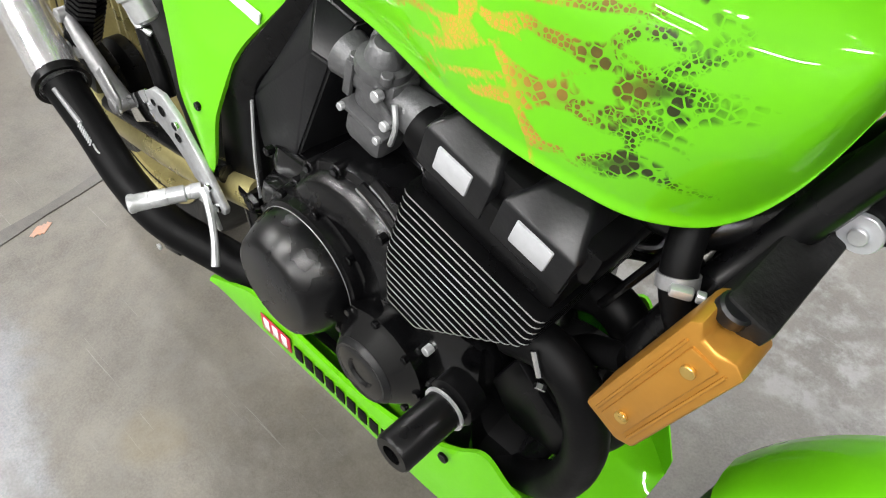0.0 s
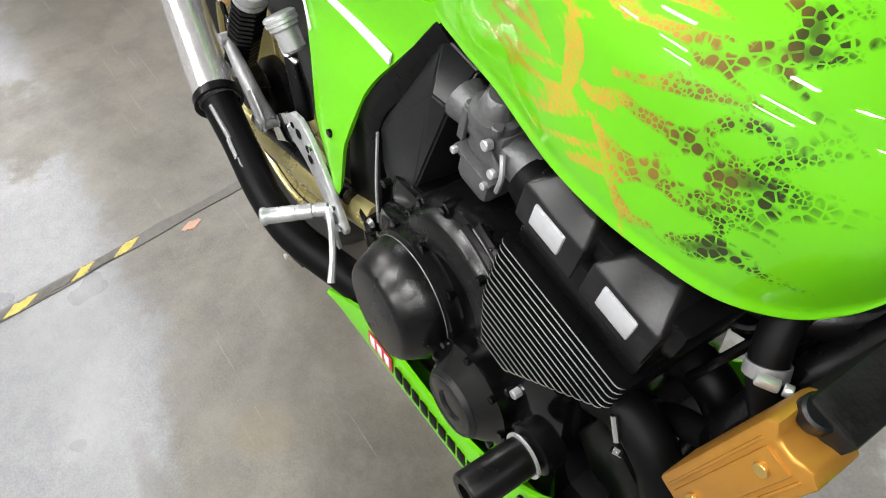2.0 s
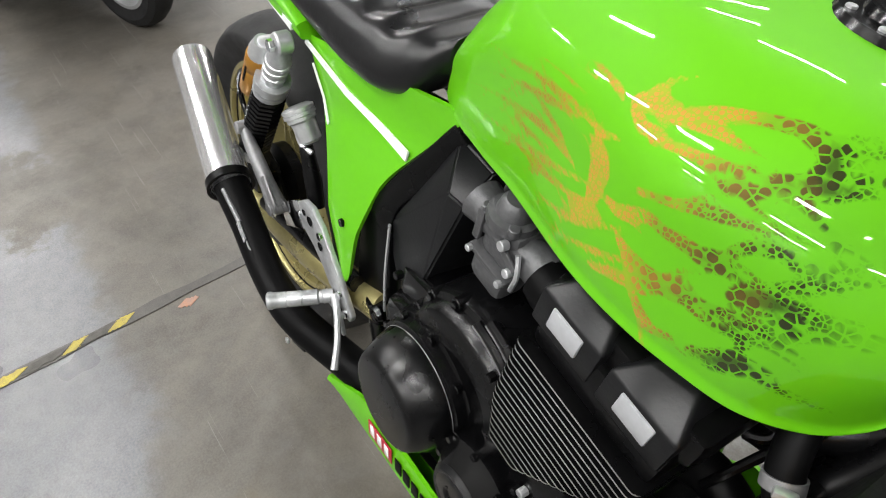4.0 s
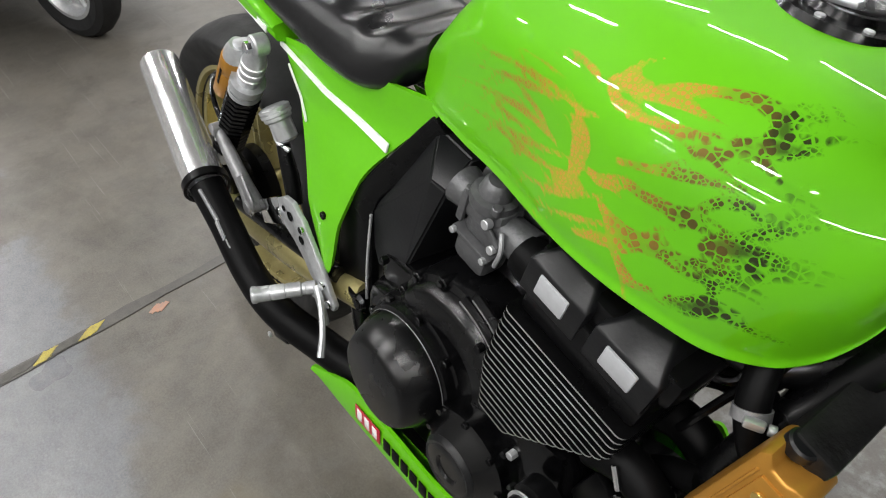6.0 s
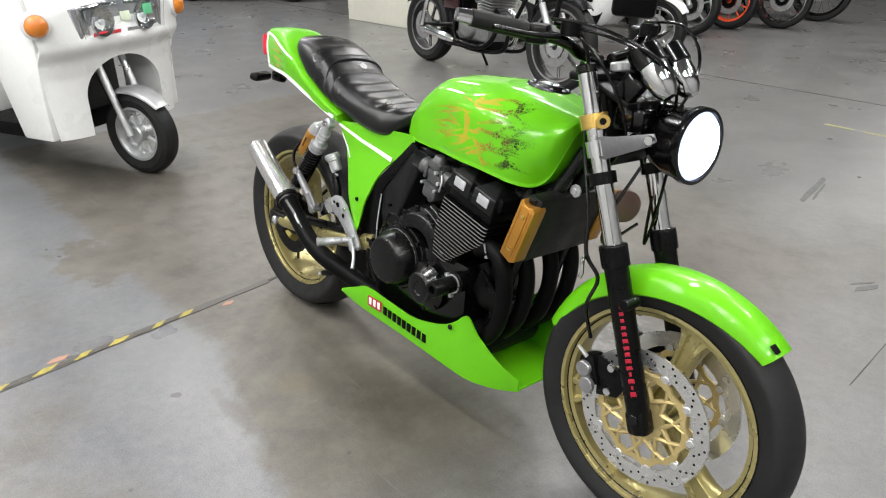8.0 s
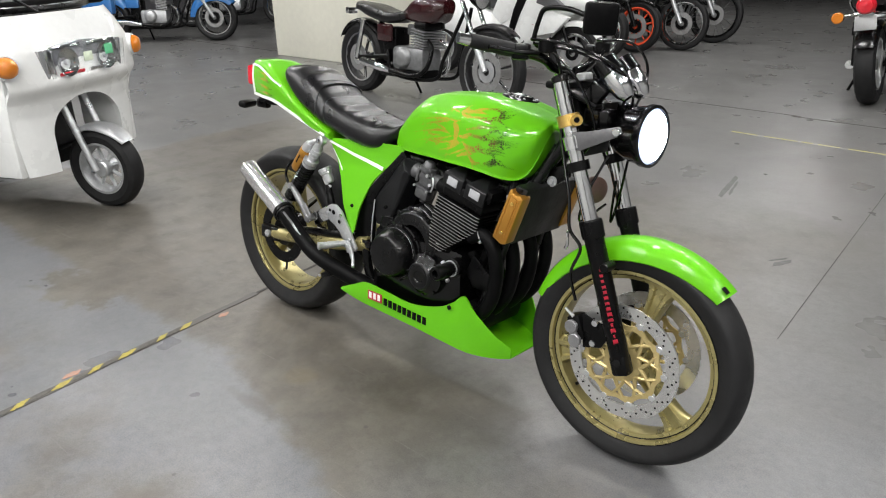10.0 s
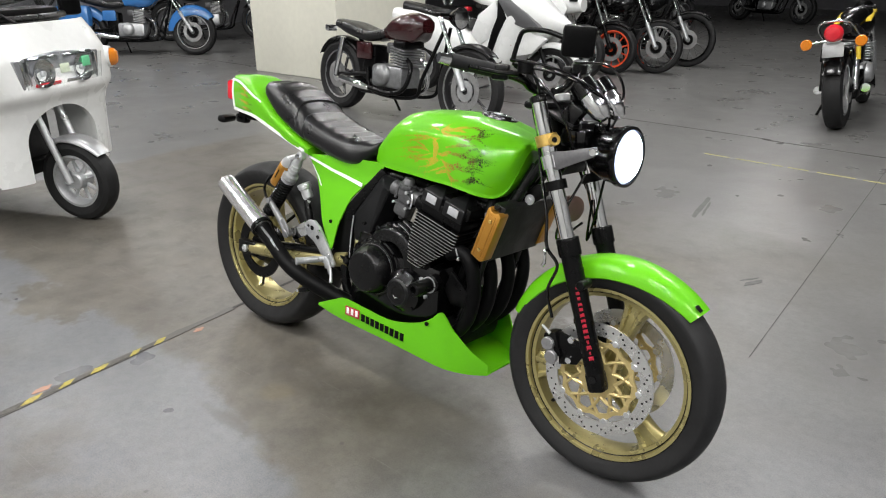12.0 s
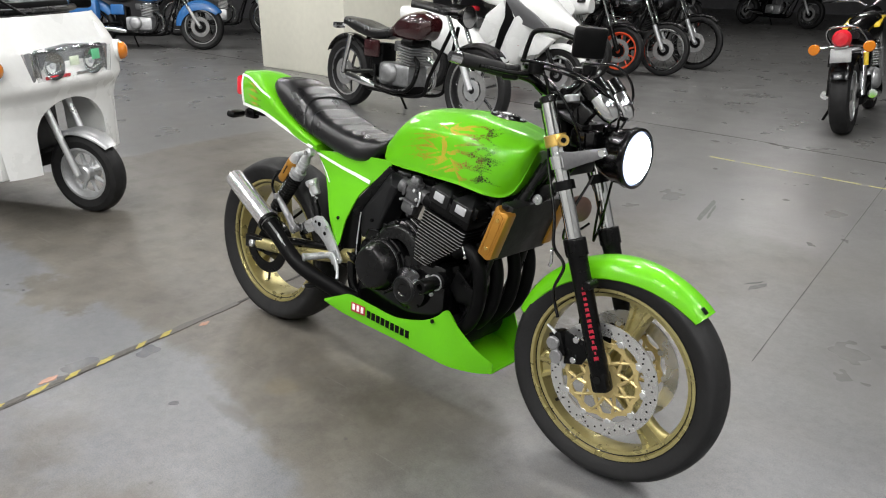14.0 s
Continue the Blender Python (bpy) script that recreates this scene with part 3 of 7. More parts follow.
def wheel(name, at, r_out, width, rim_r, parent, phase, steer=None, disc=True):
    """Three-spoke cast wheel with tyre and brake discs, its axle along y."""
    hw = width / 2
    rw = hw * 0.78
    m = steer or Matrix()
    prof = [(rim_r, -rw), (rim_r, -rw + 0.006), (rim_r - 0.012, -rw + 0.009), (rim_r - 0.022, -rw * 0.45), (rim_r - 0.022, rw * 0.45),
            (rim_r - 0.012, rw - 0.009), (rim_r, rw - 0.006), (rim_r, rw), (rim_r - 0.009, rw), (rim_r - 0.011, rw - 0.003),
            (rim_r - 0.012, rw - 0.010), (rim_r - 0.024, rw - 0.013), (rim_r - 0.027, rw * 0.3), (rim_r - 0.027, -rw * 0.3), (rim_r - 0.024, -rw + 0.013),
            (rim_r - 0.012, -rw + 0.010), (rim_r - 0.011, -rw + 0.003), (rim_r - 0.009, -rw)]
    rim = lathe(prof, at, (0, 1, 0), 64, closed=True)
    w = part(name, moved(rim, m), GOLD_RIM, parent, "gold painted three-spoke cast wheel")
    for k in range(3):
        a = phase + 2 * math.pi * k / 3
        rad_l = [0.03, 0.075, 0.13, rim_r - 0.05, rim_r - 0.026]
        half = [0.03, 0.021, 0.022, 0.030, 0.042]
        thick = [0.03, 0.028, 0.025, 0.024, 0.026]
        rings = []
        fine = spline(np.array([rad_l, half, thick]).T, 14)
        for rr, hh, tt in fine:
            ring = []
            for u, v in ((-1, -0.55), (-0.75, -1), (-0.45, -1), (-0.3, -0.72), (0.3, -0.72), (0.45, -1), (0.75, -1), (1, -0.55),
                         (1, 0.55), (0.75, 1), (0.45, 1), (0.3, 0.72), (-0.3, 0.72), (-0.45, 1), (-0.75, 1), (-1, 0.55)):
                x, z = rr, u * hh
                ring.append((at[0] + x * math.cos(a) - z * math.sin(a), at[1] + v * tt, at[2] + x * math.sin(a) + z * math.cos(a)))
            rings.append(ring)
        part("spoke", moved(rings_mesh(rings), m), GOLD_RIM, w)
    for sd in (-1, 1):
        part("rim_step", moved(lathe([(rim_r - 0.0150, sd * (rw - 0.0105)), (rim_r - 0.0125, sd * (rw - 0.0085)), (rim_r - 0.0118, sd * (rw - 0.0100))], at, seg=64, closed=True), m), BLACK, w)
        part("lip_line", moved(lathe([(rim_r - 0.0010, sd * (rw + 0.0003)), (rim_r + 0.0010, sd * (rw + 0.0006)), (rim_r + 0.0012, sd * (rw - 0.002))], at, seg=64, closed=True), m), BLACK, w)
    part("hub", moved(lathe([(0.012, -0.05), (0.032, -0.05), (0.036, -0.042), (0.034, 0), (0.036, 0.042), (0.032, 0.05), (0.012, 0.05)], at, seg=32), m), GOLD_RIM, w)
    h = r_out - rim_r
    tp = [(rim_r - 0.006, -rw + 0.004), (rim_r + 0.010, -rw - 0.003), (rim_r + h * 0.45, -hw * 0.985), (rim_r + h * 0.6, -hw), (rim_r + h * 0.68, -hw * 0.97),
          (rim_r + h * 0.82, -hw * 0.8), (rim_r + h * 0.93, -hw * 0.52), (r_out - 0.0015, -hw * 0.25), (r_out, 0)]
    tp = tp + [(r, -y) for r, y in tp[-2::-1]]
    part("tyre", moved(lathe(tp, at, seg=96), m), RUBBER, w, "worn black road tyre")
    part("valve", moved(tube([(at[0] + (rim_r - 0.03) * math.cos(phase + 2.6), at[1] - 0.01, at[2] + (rim_r - 0.03) * math.sin(phase + 2.6)),
                              (at[0] + (rim_r - 0.075) * math.cos(phase + 2.6), at[1] - 0.02, at[2] + (rim_r - 0.075) * math.sin(phase + 2.6))], 0.005, 8, smooth=False), m), BLACK, w)
    return w


def disc_brake(parent, at, r, y, m, face=-1):
    """A floating drilled disc on a gold carrier."""
    c = (at[0], y, at[2])
    d = part("brake_disc", moved(lathe([(r - 0.034, -0.0025), (r, -0.0025), (r, 0.0025), (r - 0.034, 0.0025)], c, seg=72, closed=True), m), DISC_STEEL, parent, "drilled polished steel brake disc")
    holes = []
    for k in range(60):
        for q, dr in enumerate((0.006, 0.0145, 0.023)):
            if k % 4 == q or (k % 4 == 3 and q == 1):
                a = 2 * math.pi * (k + 0.25 * q) / 60
                holes.append(drum((c[0] + (r - dr) * math.cos(a), y + face * 0.0021, c[2] + (r - dr) * math.sin(a)), 0.0028, 0.0009, (0, face, 0), 8))
    h = part("drilling", moved(join(*holes), m), BLACK_MATT, parent)
    tagged(h, kind="stuff")
    gold = [lathe([(0.026, -0.003), (0.052, -0.003), (0.052, 0.003), (0.026, 0.003)], c, seg=40, closed=True)]
    rim = 0.106
    arms = []
    ring = []
    for i in range(120):
        a = 2 * math.pi * i / 120
        lobe = 0.5 + 0.5 * math.cos(10 * a)
        ring.append([(c[0] + q * math.cos(a), y + w, c[2] + q * math.sin(a)) for q, w in ((rim - 0.017 + 0.004 * lobe, -0.003), (rim - 0.006 + 0.009 * lobe, -0.003), (rim - 0.006 + 0.009 * lobe, 0.003), (rim - 0.017 + 0.004 * lobe, 0.003))])
    gold.append(rings_mesh(ring, cap=False, loop=True))
    for k in range(10):
        a = 2 * math.pi * (k + 0.5) / 10
        for sg in (-1, 1):
            p0 = (c[0] + 0.048 * math.cos(a - sg * 0.30), y, c[2] + 0.048 * math.sin(a - sg * 0.30))
            p1 = (c[0] + 0.072 * math.cos(a - sg * 0.02), y, c[2] + 0.072 * math.sin(a - sg * 0.02))
            p2 = (c[0] + (rim - 0.010) * math.cos(a + sg * 0.16), y, c[2] + (rim - 0.010) * math.sin(a + sg * 0.16))
            arms.append(tube([p0, p1, p2], [0.006, 0.0045, 0.0045], 6, 10))
    part("disc_carrier", moved(gold[0], m), PALE_GOLD, parent, "gold disc carrier")
    part("carrier_ring", moved(gold[1], m), PALE_GOLD, parent)
    for arm in arms:
        part("carrier_arm", moved(arm, m), PALE_GOLD, parent)
    for k in range(10):
        a = 2 * math.pi * k / 10
        at_b = (c[0] + (r - 0.038) * math.cos(a), y - face * 0.004, c[2] + (r - 0.038) * math.sin(a))
        part("disc_tab", moved(drum((at_b[0], y - 0.0022, at_b[2]), 0.013, 0.0044, (0, 1, 0), 16), m), DISC_STEEL, parent)
        bob = part("bobbin", moved(drum(at_b, 0.0078, 0.009, (0, face, 0), 14), m), STEEL, parent)
    return d


# ---- wheels ----
HEAD = Vector((1.10, 0, 0.95))
AXIS = Vector((math.sin(RAKE), 0, -math.cos(RAKE)))
STEER = radians(0.0)
TURN_M = Matrix.Translation((0.008, -0.03, 0)) @ Matrix.Translation(HEAD) @ Matrix.Rotation(STEER, 4, AXIS) @ Matrix.Translation(-HEAD)
front = wheel("front_wheel", (WB, 0, FR), FR, 0.104, 0.2325, bike, radians(75), TURN_M)
disc_brake(front, (WB, 0, FR), 0.150, -0.066, TURN_M)
disc_brake(front, (WB, 0, FR), 0.150, 0.066, TURN_M, 1)
rear = wheel("rear_wheel", (RX, 0, RR), RR, 0.158, 0.2325, bike, radians(97))

# ---- fork ----
STAY_GREY = surface("grey_bracket", (0.15, 0.15, 0.155), 0.36, metal=0.5, vary=0.15)
def leg_at(s, z):
    x = 1.159 + (0.944 - z) * 0.259 / 0.667
    return (x, s * 0.092, z)


for s in (-1, 1):
    slider = part("fork_leg", moved(tube([leg_at(s, 0.645), leg_at(s, 0.642), leg_at(s, 0.605), leg_at(s, 0.59), leg_at(s, 0.37), leg_at(s, 0.305), leg_at(s, 0.280)],
                                         [0.023, 0.029, 0.029, 0.0245, 0.024, 0.0235, 0.021], 20, n=60), TURN_M), BLACK, bike, "black fork leg")
    part("stanchion", moved(tube([leg_at(s, 0.63), leg_at(s, 0.970)], 0.0188, 20, smooth=False), TURN_M), CHROME, slider, "bright chrome fork tube")
    part("axle_lug", moved(block(leg_at(s, 0.302), (0.046, 0.040, 0.055), 0.01, pose(0, 0, 0, 0, -21, 0)), TURN_M), BLACK, slider)
    part("axle_nut", moved(drum((leg_at(s, 0.310)[0], s * 0.111, 0.312), 0.012, 0.006, (0, s, 0), 6), TURN_M), BLACK_GLOSS, slider)
    part("fork_cap", moved(drum(leg_at(s, 0.962), 0.021, 0.018, tuple(-AXIS), 20), TURN_M), BLACK_GLOSS, slider)
    part("collar", moved(lathe([(0.021, -0.012), (0.027, -0.012), (0.027, 0.012), (0.021, 0.012)], leg_at(s, 0.77), tuple(AXIS), 24, closed=True), TURN_M), BLACK, slider)
    part("fender_boss", moved(drum((leg_at(s, 0.545)[0] + 0.03, s * 0.082, 0.545), 0.012, 0.045, (0, s, 0), 14), TURN_M), BLACK, slider)
    # red markings down the leg
    for k in range(14):
        z = 0.532 - 0.0128 * k
        p = leg_at(s, z)
        wd = 0.75 * (0.007, 0.012, 0.010, 0.013, 0.012, 0.014, 0.015, 0.014, 0.016, 0.016, 0.007, 0.016, 0.006, 0.016)[k]
        part("marking", moved(block((p[0] + 0.0110, s * (0.092 + 0.0212), z), (wd, 0.0016, 0.0108 if k % 3 else 0.0085), 0.0004, pose(0, 0, 0, 0, -21, s * -28)), TURN_M), RED, slider)
part("lower_clamp", moved(join(block((1.19, 0, 0.80), (0.05, 0.188, 0.032), 0.01), tube([(1.135, 0, 0.96), (1.185, 0, 0.80)], 0.03, 16, smooth=False)), TURN_M), BLACK, bike)
part("upper_clamp", moved(block((1.14, 0, 0.955), (0.055, 0.205, 0.02), 0.008), TURN_M), BLACK, bike)
for s in (-1, 1):
    p = leg_at(s, 0.875)
    c = part("headlamp_clamp", moved(lathe([(0.021, -0.014), (0.028, -0.014), (0.028, 0.014), (0.021, 0.014)], p, tuple(AXIS), 24, closed=True), TURN_M), BRASS, bike, "gold clamp on the fork tube")
    part("boss", moved(lathe([(0.007, 0.012), (0.007, 0.026), (0.0135, 0.026), (0.0145, 0.023), (0.0145, 0.0)], (p[0] + 0.018, p[1] - s * 0.002, p[2] + 0.004), (0.55, s * 0.8, 0.12), 18), TURN_M), BRASS, c)
    part("boss_bolt", moved(drum((p[0] + 0.018, p[1] - s * 0.002, p[2] + 0.004), 0.0072, 0.020, (0.55, s * 0.8, 0.12), 6), TURN_M), BLACK_GLOSS, c)
    for q, zz in enumerate((0.846, 0.818)):
        part("stay_bolt", moved(drum((1.203 + 0.006 * q, s * 0.108, zz), 0.0055, 0.005, (0, s, 0), 10), TURN_M), STEEL, c)
    p2 = leg_at(s, 0.825)
    stay = part("stay", moved(slab([(1.196, 0.814), (1.232, 0.810), (1.325, 0.857), (1.336, 0.868), (1.328, 0.881), (1.245, 0.858), (1.20, 0.850)], s * 0.104, s * 0.108, 0.0012), TURN_M), STAY_GREY, c, "grey metal headlamp bracket")
    part("bolt", moved(drum((1.324, s * 0.106, 0.868), 0.010, 0.010, (0, s, 0), 10), TURN_M), CHROME, c)
    part("stay_clamp", moved(lathe([(0.0205, -0.016), (0.0245, -0.016), (0.0245, 0.016), (0.0205, 0.016)], p2, tuple(AXIS), 20, closed=True), TURN_M), CHROME, c)

# ---- headlamp ----
HC = Vector((1.350, 0.020, 0.851))
LAMP_AXIS = (1, -0.10, 0.02)
lamp_bowl = part("headlamp", moved(lathe([(0.0005, -0.11), (0.031, -0.100), (0.054, -0.080), (0.068, -0.042), (0.072, -0.01), (0.074, -0.006), (0.074, 0.006), (0.068, 0.008), (0.068, 0.0), (0.0005, -0.02)],
                                         HC, LAMP_AXIS, 40), TURN_M), BLACK_GLOSS, bike, "black round headlamp, lit")
part("lens", moved(lathe([(0.0005, 0.025), (0.027, 0.022), (0.050, 0.015), (0.060, 0.0085)], HC, LAMP_AXIS, 40), TURN_M), LAMP_ON, lamp_bowl, "bright lit headlamp lens")
part("lens_edge", moved(lathe([(0.060, 0.0085), (0.065, 0.005), (0.068, 0.001)], HC, LAMP_AXIS, 40), TURN_M), LAMP_EDGE, lamp_bowl)
part("bezel", moved(lathe([(0.067, 0.004), (0.070, 0.008), (0.0755, 0.007), (0.076, -0.008), (0.073, -0.012)], HC, LAMP_AXIS, 48), TURN_M), BLACK_GLOSS, lamp_bowl)
spot = bpy.data.lights.new("headlamp_light", "SPOT")
spot.energy, spot.spot_size, spot.spot_blend, spot.shadow_soft_size, spot.color = 60, radians(70), 0.8, 0.07, (0.95, 0.97, 1.0)
new("headlamp_light", spot).matrix_basis = pose(0, 0, 0, LEAN, 0, 0) @ TURN_M @ look(HC + Vector((0.03, 0, 0)), HC + Vector((3, 0, -0.4)))

# ---- meters ----
for s in (-1, 1):
    c = Vector((1.258, s * 0.042, 0.992))
    ax = (0.70, 0, -0.71)
    g = part("meter", moved(lathe([(0.0005, 0.076), (0.013, 0.073), (0.023, 0.058), (0.029, 0.028), (0.030, 0.0)], c, ax, 28), TURN_M), CHROME, bike, "chrome bullet meter cup")
    part("bezel", moved(lathe([(0.0005, -0.010), (0.024, -0.010), (0.027, -0.034), (0.032, -0.034), (0.033, 0.004), (0.030, 0.006)], c, ax, 28), TURN_M), BLACK_GLOSS, g)
part("meter_bracket", moved(join(block((1.20, 0, 0.93), (0.10, 0.16, 0.012), 0.004, pose(0, 0, 0, 0, 20, 0)), block((1.23, 0, 0.90), (0.05, 0.10, 0.05), 0.01)), TURN_M), BLACK, bike)

# ---- handlebars ----
for s in (-1, 1):
    hb = part("handlebar", moved(tube([(1.125, s * 0.02, 0.985), (1.12, s * 0.08, 0.995), (1.115, s * 0.12, 1.015), (1.09, s * 0.18, 1.030), (1.025, s * 0.315, 1.052)], 0.0115, 12), TURN_M), BLACK_GLOSS, bike)
    part("grip", moved(tube([(1.078, s * 0.205, 1.034), (1.030, s * 0.305, 1.051)], [0.0170, 0.0160], 16, smooth=False), TURN_M), RUBBER, hb, "black rubber grip")
    part("bar_end", moved(tube([(1.030, s * 0.306, 1.051), (1.018, s * 0.330, 1.055)], [0.014, 0.012], 14, smooth=False), TURN_M), CHROME, hb)
    part("switch_box", moved(block((1.088, s * 0.178, 1.030), (0.042, 0.05, 0.038), 0.008, pose(0, 0, 0, 0, 0, s * -27)), TURN_M), BLACK, hb)
    part("lever", moved(tube([(1.12, s * 0.155, 1.028), (1.108, s * 0.22, 1.030), (1.080, s * 0.295, 1.040)], [0.007, 0.005, 0.005], 8), TURN_M), BLACK, hb)
    part("reservoir", moved(drum((1.13, s * 0.135, 1.03), 0.020, 0.028, (0, 0, 1), 16), TURN_M), BLACK, hb)

# ---- fender ----
def arc_shell(at, r, a0, a1, half, drop, thick=0.003, steps=36, flare=0.0):
    rings = []
    for i in range(steps):
        u = i / (steps - 1)
        a = a0 + (a1 - a0) * u
        hw = half * (0.55 + 0.45 * math.sin(math.pi * min(1, max(0, 0.12 + 0.8 * u))) ** 0.6)
        sec = []
        outer = [(-1, -1.0), (-0.97, -0.6), (-0.8, -0.25), (-0.45, -0.05), (0, 0), (0.45, -0.05), (0.8, -0.25), (0.97, -0.6), (1, -1.0)]
        d = drop * (0.45 + 0.55 * math.sin(math.pi * (0.1 + 0.8 * u)))
        for y, q in outer:
            sec.append((y * hw, r + q * d))
        inner = [(y * (hw - thick), r + q * d - thick) for y, q in outer][::-1]
        rings.append([(at[0] + rr * math.cos(a), at[1] + y, at[2] + rr * math.sin(a)) for y, rr in sec + inner])
    return rings_mesh(rings)


fender = part("front_fender", moved(arc_shell((WB + 0.008, 0, FR), 0.314, radians(161), radians(48), 0.060, 0.050), TURN_M), GREEN, bike, "lime green front fender")

part("badge", moved(block((WB + 0.008 + 0.3145 * math.cos(radians(51)), -0.030, FR + 0.3145 * math.sin(radians(51))), (0.018, 0.018, 0.002), 0.0005, pose(0, 0, 0, 0, 39, 0)), TURN_M), BLACK_MATT, fender)

# ---- tank ----
# x, lower edge height, its half width, half width at mid height, top
TANK_Y = 0.025
TANK = []
for x, ze, we, wm, zt in ((0.540, 0.722, 0.060, 0.056, 0.752), (0.552, 0.712, 0.072, 0.068, 0.774), (0.575, 0.703, 0.082, 0.079, 0.804), (0.606, 0.699, 0.092, 0.090, 0.836),
                          (0.640, 0.699, 0.101, 0.098, 0.862), (0.675, 0.699, 0.110, 0.107, 0.880), (0.737, 0.702, 0.126, 0.124, 0.892), (0.839, 0.705, 0.157, 0.155, 0.900), (0.905, 0.706, 0.168, 0.166, 0.898),
                          (0.955, 0.699, 0.162, 0.162, 0.891), (0.995, 0.690, 0.148, 0.154, 0.883), (1.028, 0.686, 0.122, 0.141, 0.875), (1.050, 0.697, 0.102, 0.128, 0.869),
                          (1.066, 0.722, 0.092, 0.115, 0.864), (1.077, 0.752, 0.084, 0.103, 0.860), (1.085, 0.784, 0.074, 0.090, 0.857), (1.091, 0.812, 0.062, 0.074, 0.854), (1.097, 0.826, 0.050, 0.056, 0.852),
                          (1.112, 0.828, 0.044, 0.049, 0.849), (1.136, 0.830, 0.038, 0.042, 0.843)):
    h = zt - ze
    TANK.append((x, [(0, ze + 0.012 * min(1, h / 0.1)), (we * 0.90, ze + 0.004 * min(1, h / 0.1)), (we, ze + 0.10 * h), (wm, ze + 0.42 * h), (wm * 0.93, ze + 0.72 * h), (wm * 0.56, ze + 0.950 * h), (0, zt)]))
tank_mesh = moved(body_loft(TANK, 100, 260), Matrix.Translation((0, TANK_Y, 0)))
tank = part("fuel_tank", tank_mesh, FLAMES, bike, "lime green tank with gold and black flame graphics")


def tongue_field(ob, tongues, chart, seed, hooks=2, stout=1.0):
    """How far each vertex of a mesh lies inside the nearest painted tongue, in metres.
    tongues: root, middle, tip in the chart, the width at the root and the share of the way at which it is widest."""
    rnd = random.Random(seed)
    lines = []
    for (ax, ag), (bx, bg), (cx, cg), wd, fat in tongues:
        mx, mg = 2 * bx - (ax + cx) / 2, 2 * bg - (ag + cg) / 2
        pts, wds = [], []
        for k in range(41):
            f = k / 40
            x = (1 - f) ** 2 * ax + 2 * f * (1 - f) * mx + f * f * cx
            g = (1 - f) ** 2 * ag + 2 * f * (1 - f) * mg + f * f * cg + 0.0014 * math.sin(f * 7.5 + ag * 400) * min(1, 3 * f)
            pts.append((x, g))
            rise = min(1.0, 0.55 + 0.45 * f / fat) if f < fat else ((1 - f) / (1 - fat)) ** 0.8
            wds.append(stout * wd * rise - 0.0004)
        lines.append((np.array(pts), np.array(wds)))
        # small hooked licks that leave the tongue sideways
        for q in range(hooks):
            k = rnd.randint(10, 32)
            (x, g), d = pts[k], np.array(pts[k + 1]) - np.array(pts[k - 1])
            d = d / np.linalg.norm(d)
            side = 1 if (q + len(lines)) % 2 else -1
            n = np.array((-d[1], d[0])) * side
            ln = rnd.uniform(0.022, 0.045)
            hp = [np.array((x, g)) + d * ln * f + n * (0.013 * math.sin(f * 1.9)) for f in np.linspace(0, 1, 16)]
            lines.append((np.array(hp), wds[k] * 0.75 * (1 - np.linspace(0, 1, 16)) ** 0.8 - 0.0004))
    me = ob.data
    co = np.empty(len(me.vertices) * 3)
    me.vertices.foreach_get("co", co)
    px, pg = chart(co.reshape(-1, 3))
    best = np.full(len(px), -0.03)
    for pts, wds in lines:
        near = np.where((px > pts[:, 0].min() - 0.03) & (px < pts[:, 0].max() + 0.03))[0]
        for (x, g), w in zip(pts, wds):
            best[near] = np.maximum(best[near], w - np.hypot(px[near] - x, pg[near] - g))
    return best


def paint_layer(ob, field):
    """Keeps the field as the mesh's "flame" layer."""
    me = ob.data
    corner = np.empty(len(me.loops), np.int32)
    me.loops.foreach_get("vertex_index", corner)
    uv = np.zeros((len(corner), 2), np.float32)
    uv[:, 0] = field[corner]
    me.uv_layers.new(name="flame").data.foreach_set("uv", uv.ravel())


# tongues that run forward from the gold heart, then the wisps that trail behind it
UPPER_TONGUES = (((0.860, 0.747), (0.910, 0.751), (0.963, 0.752), 0.0043, 0.35), ((0.898, 0.758), (0.935, 0.778), (0.981, 0.784), 0.0040, 0.75), ((0.956, 0.783), (0.975, 0.785), (0.998, 0.793), 0.0031, 0.30),
                 ((0.968, 0.786), (0.979, 0.770), (0.980, 0.758), 0.0050, 0.50), ((0.960, 0.742), (0.981, 0.755), (1.004, 0.766), 0.0053, 0.55), ((0.888, 0.724), (0.924, 0.733), (0.966, 0.747), 0.0031, 0.50),
                 ((0.893, 0.687), (0.950, 0.703), (0.995, 0.725), 0.0031, 0.45), ((0.969, 0.737), (0.989, 0.736), (1.011, 0.732), 0.0023, 0.35), ((0.906, 0.673), (0.945, 0.671), (0.976, 0.676), 0.0038, 0.50),
                 ((0.957, 0.676), (0.978, 0.702), (1.006, 0.707), 0.0030, 0.50), ((0.987, 0.680), (1.009, 0.700), (1.032, 0.724), 0.0023, 0.35))
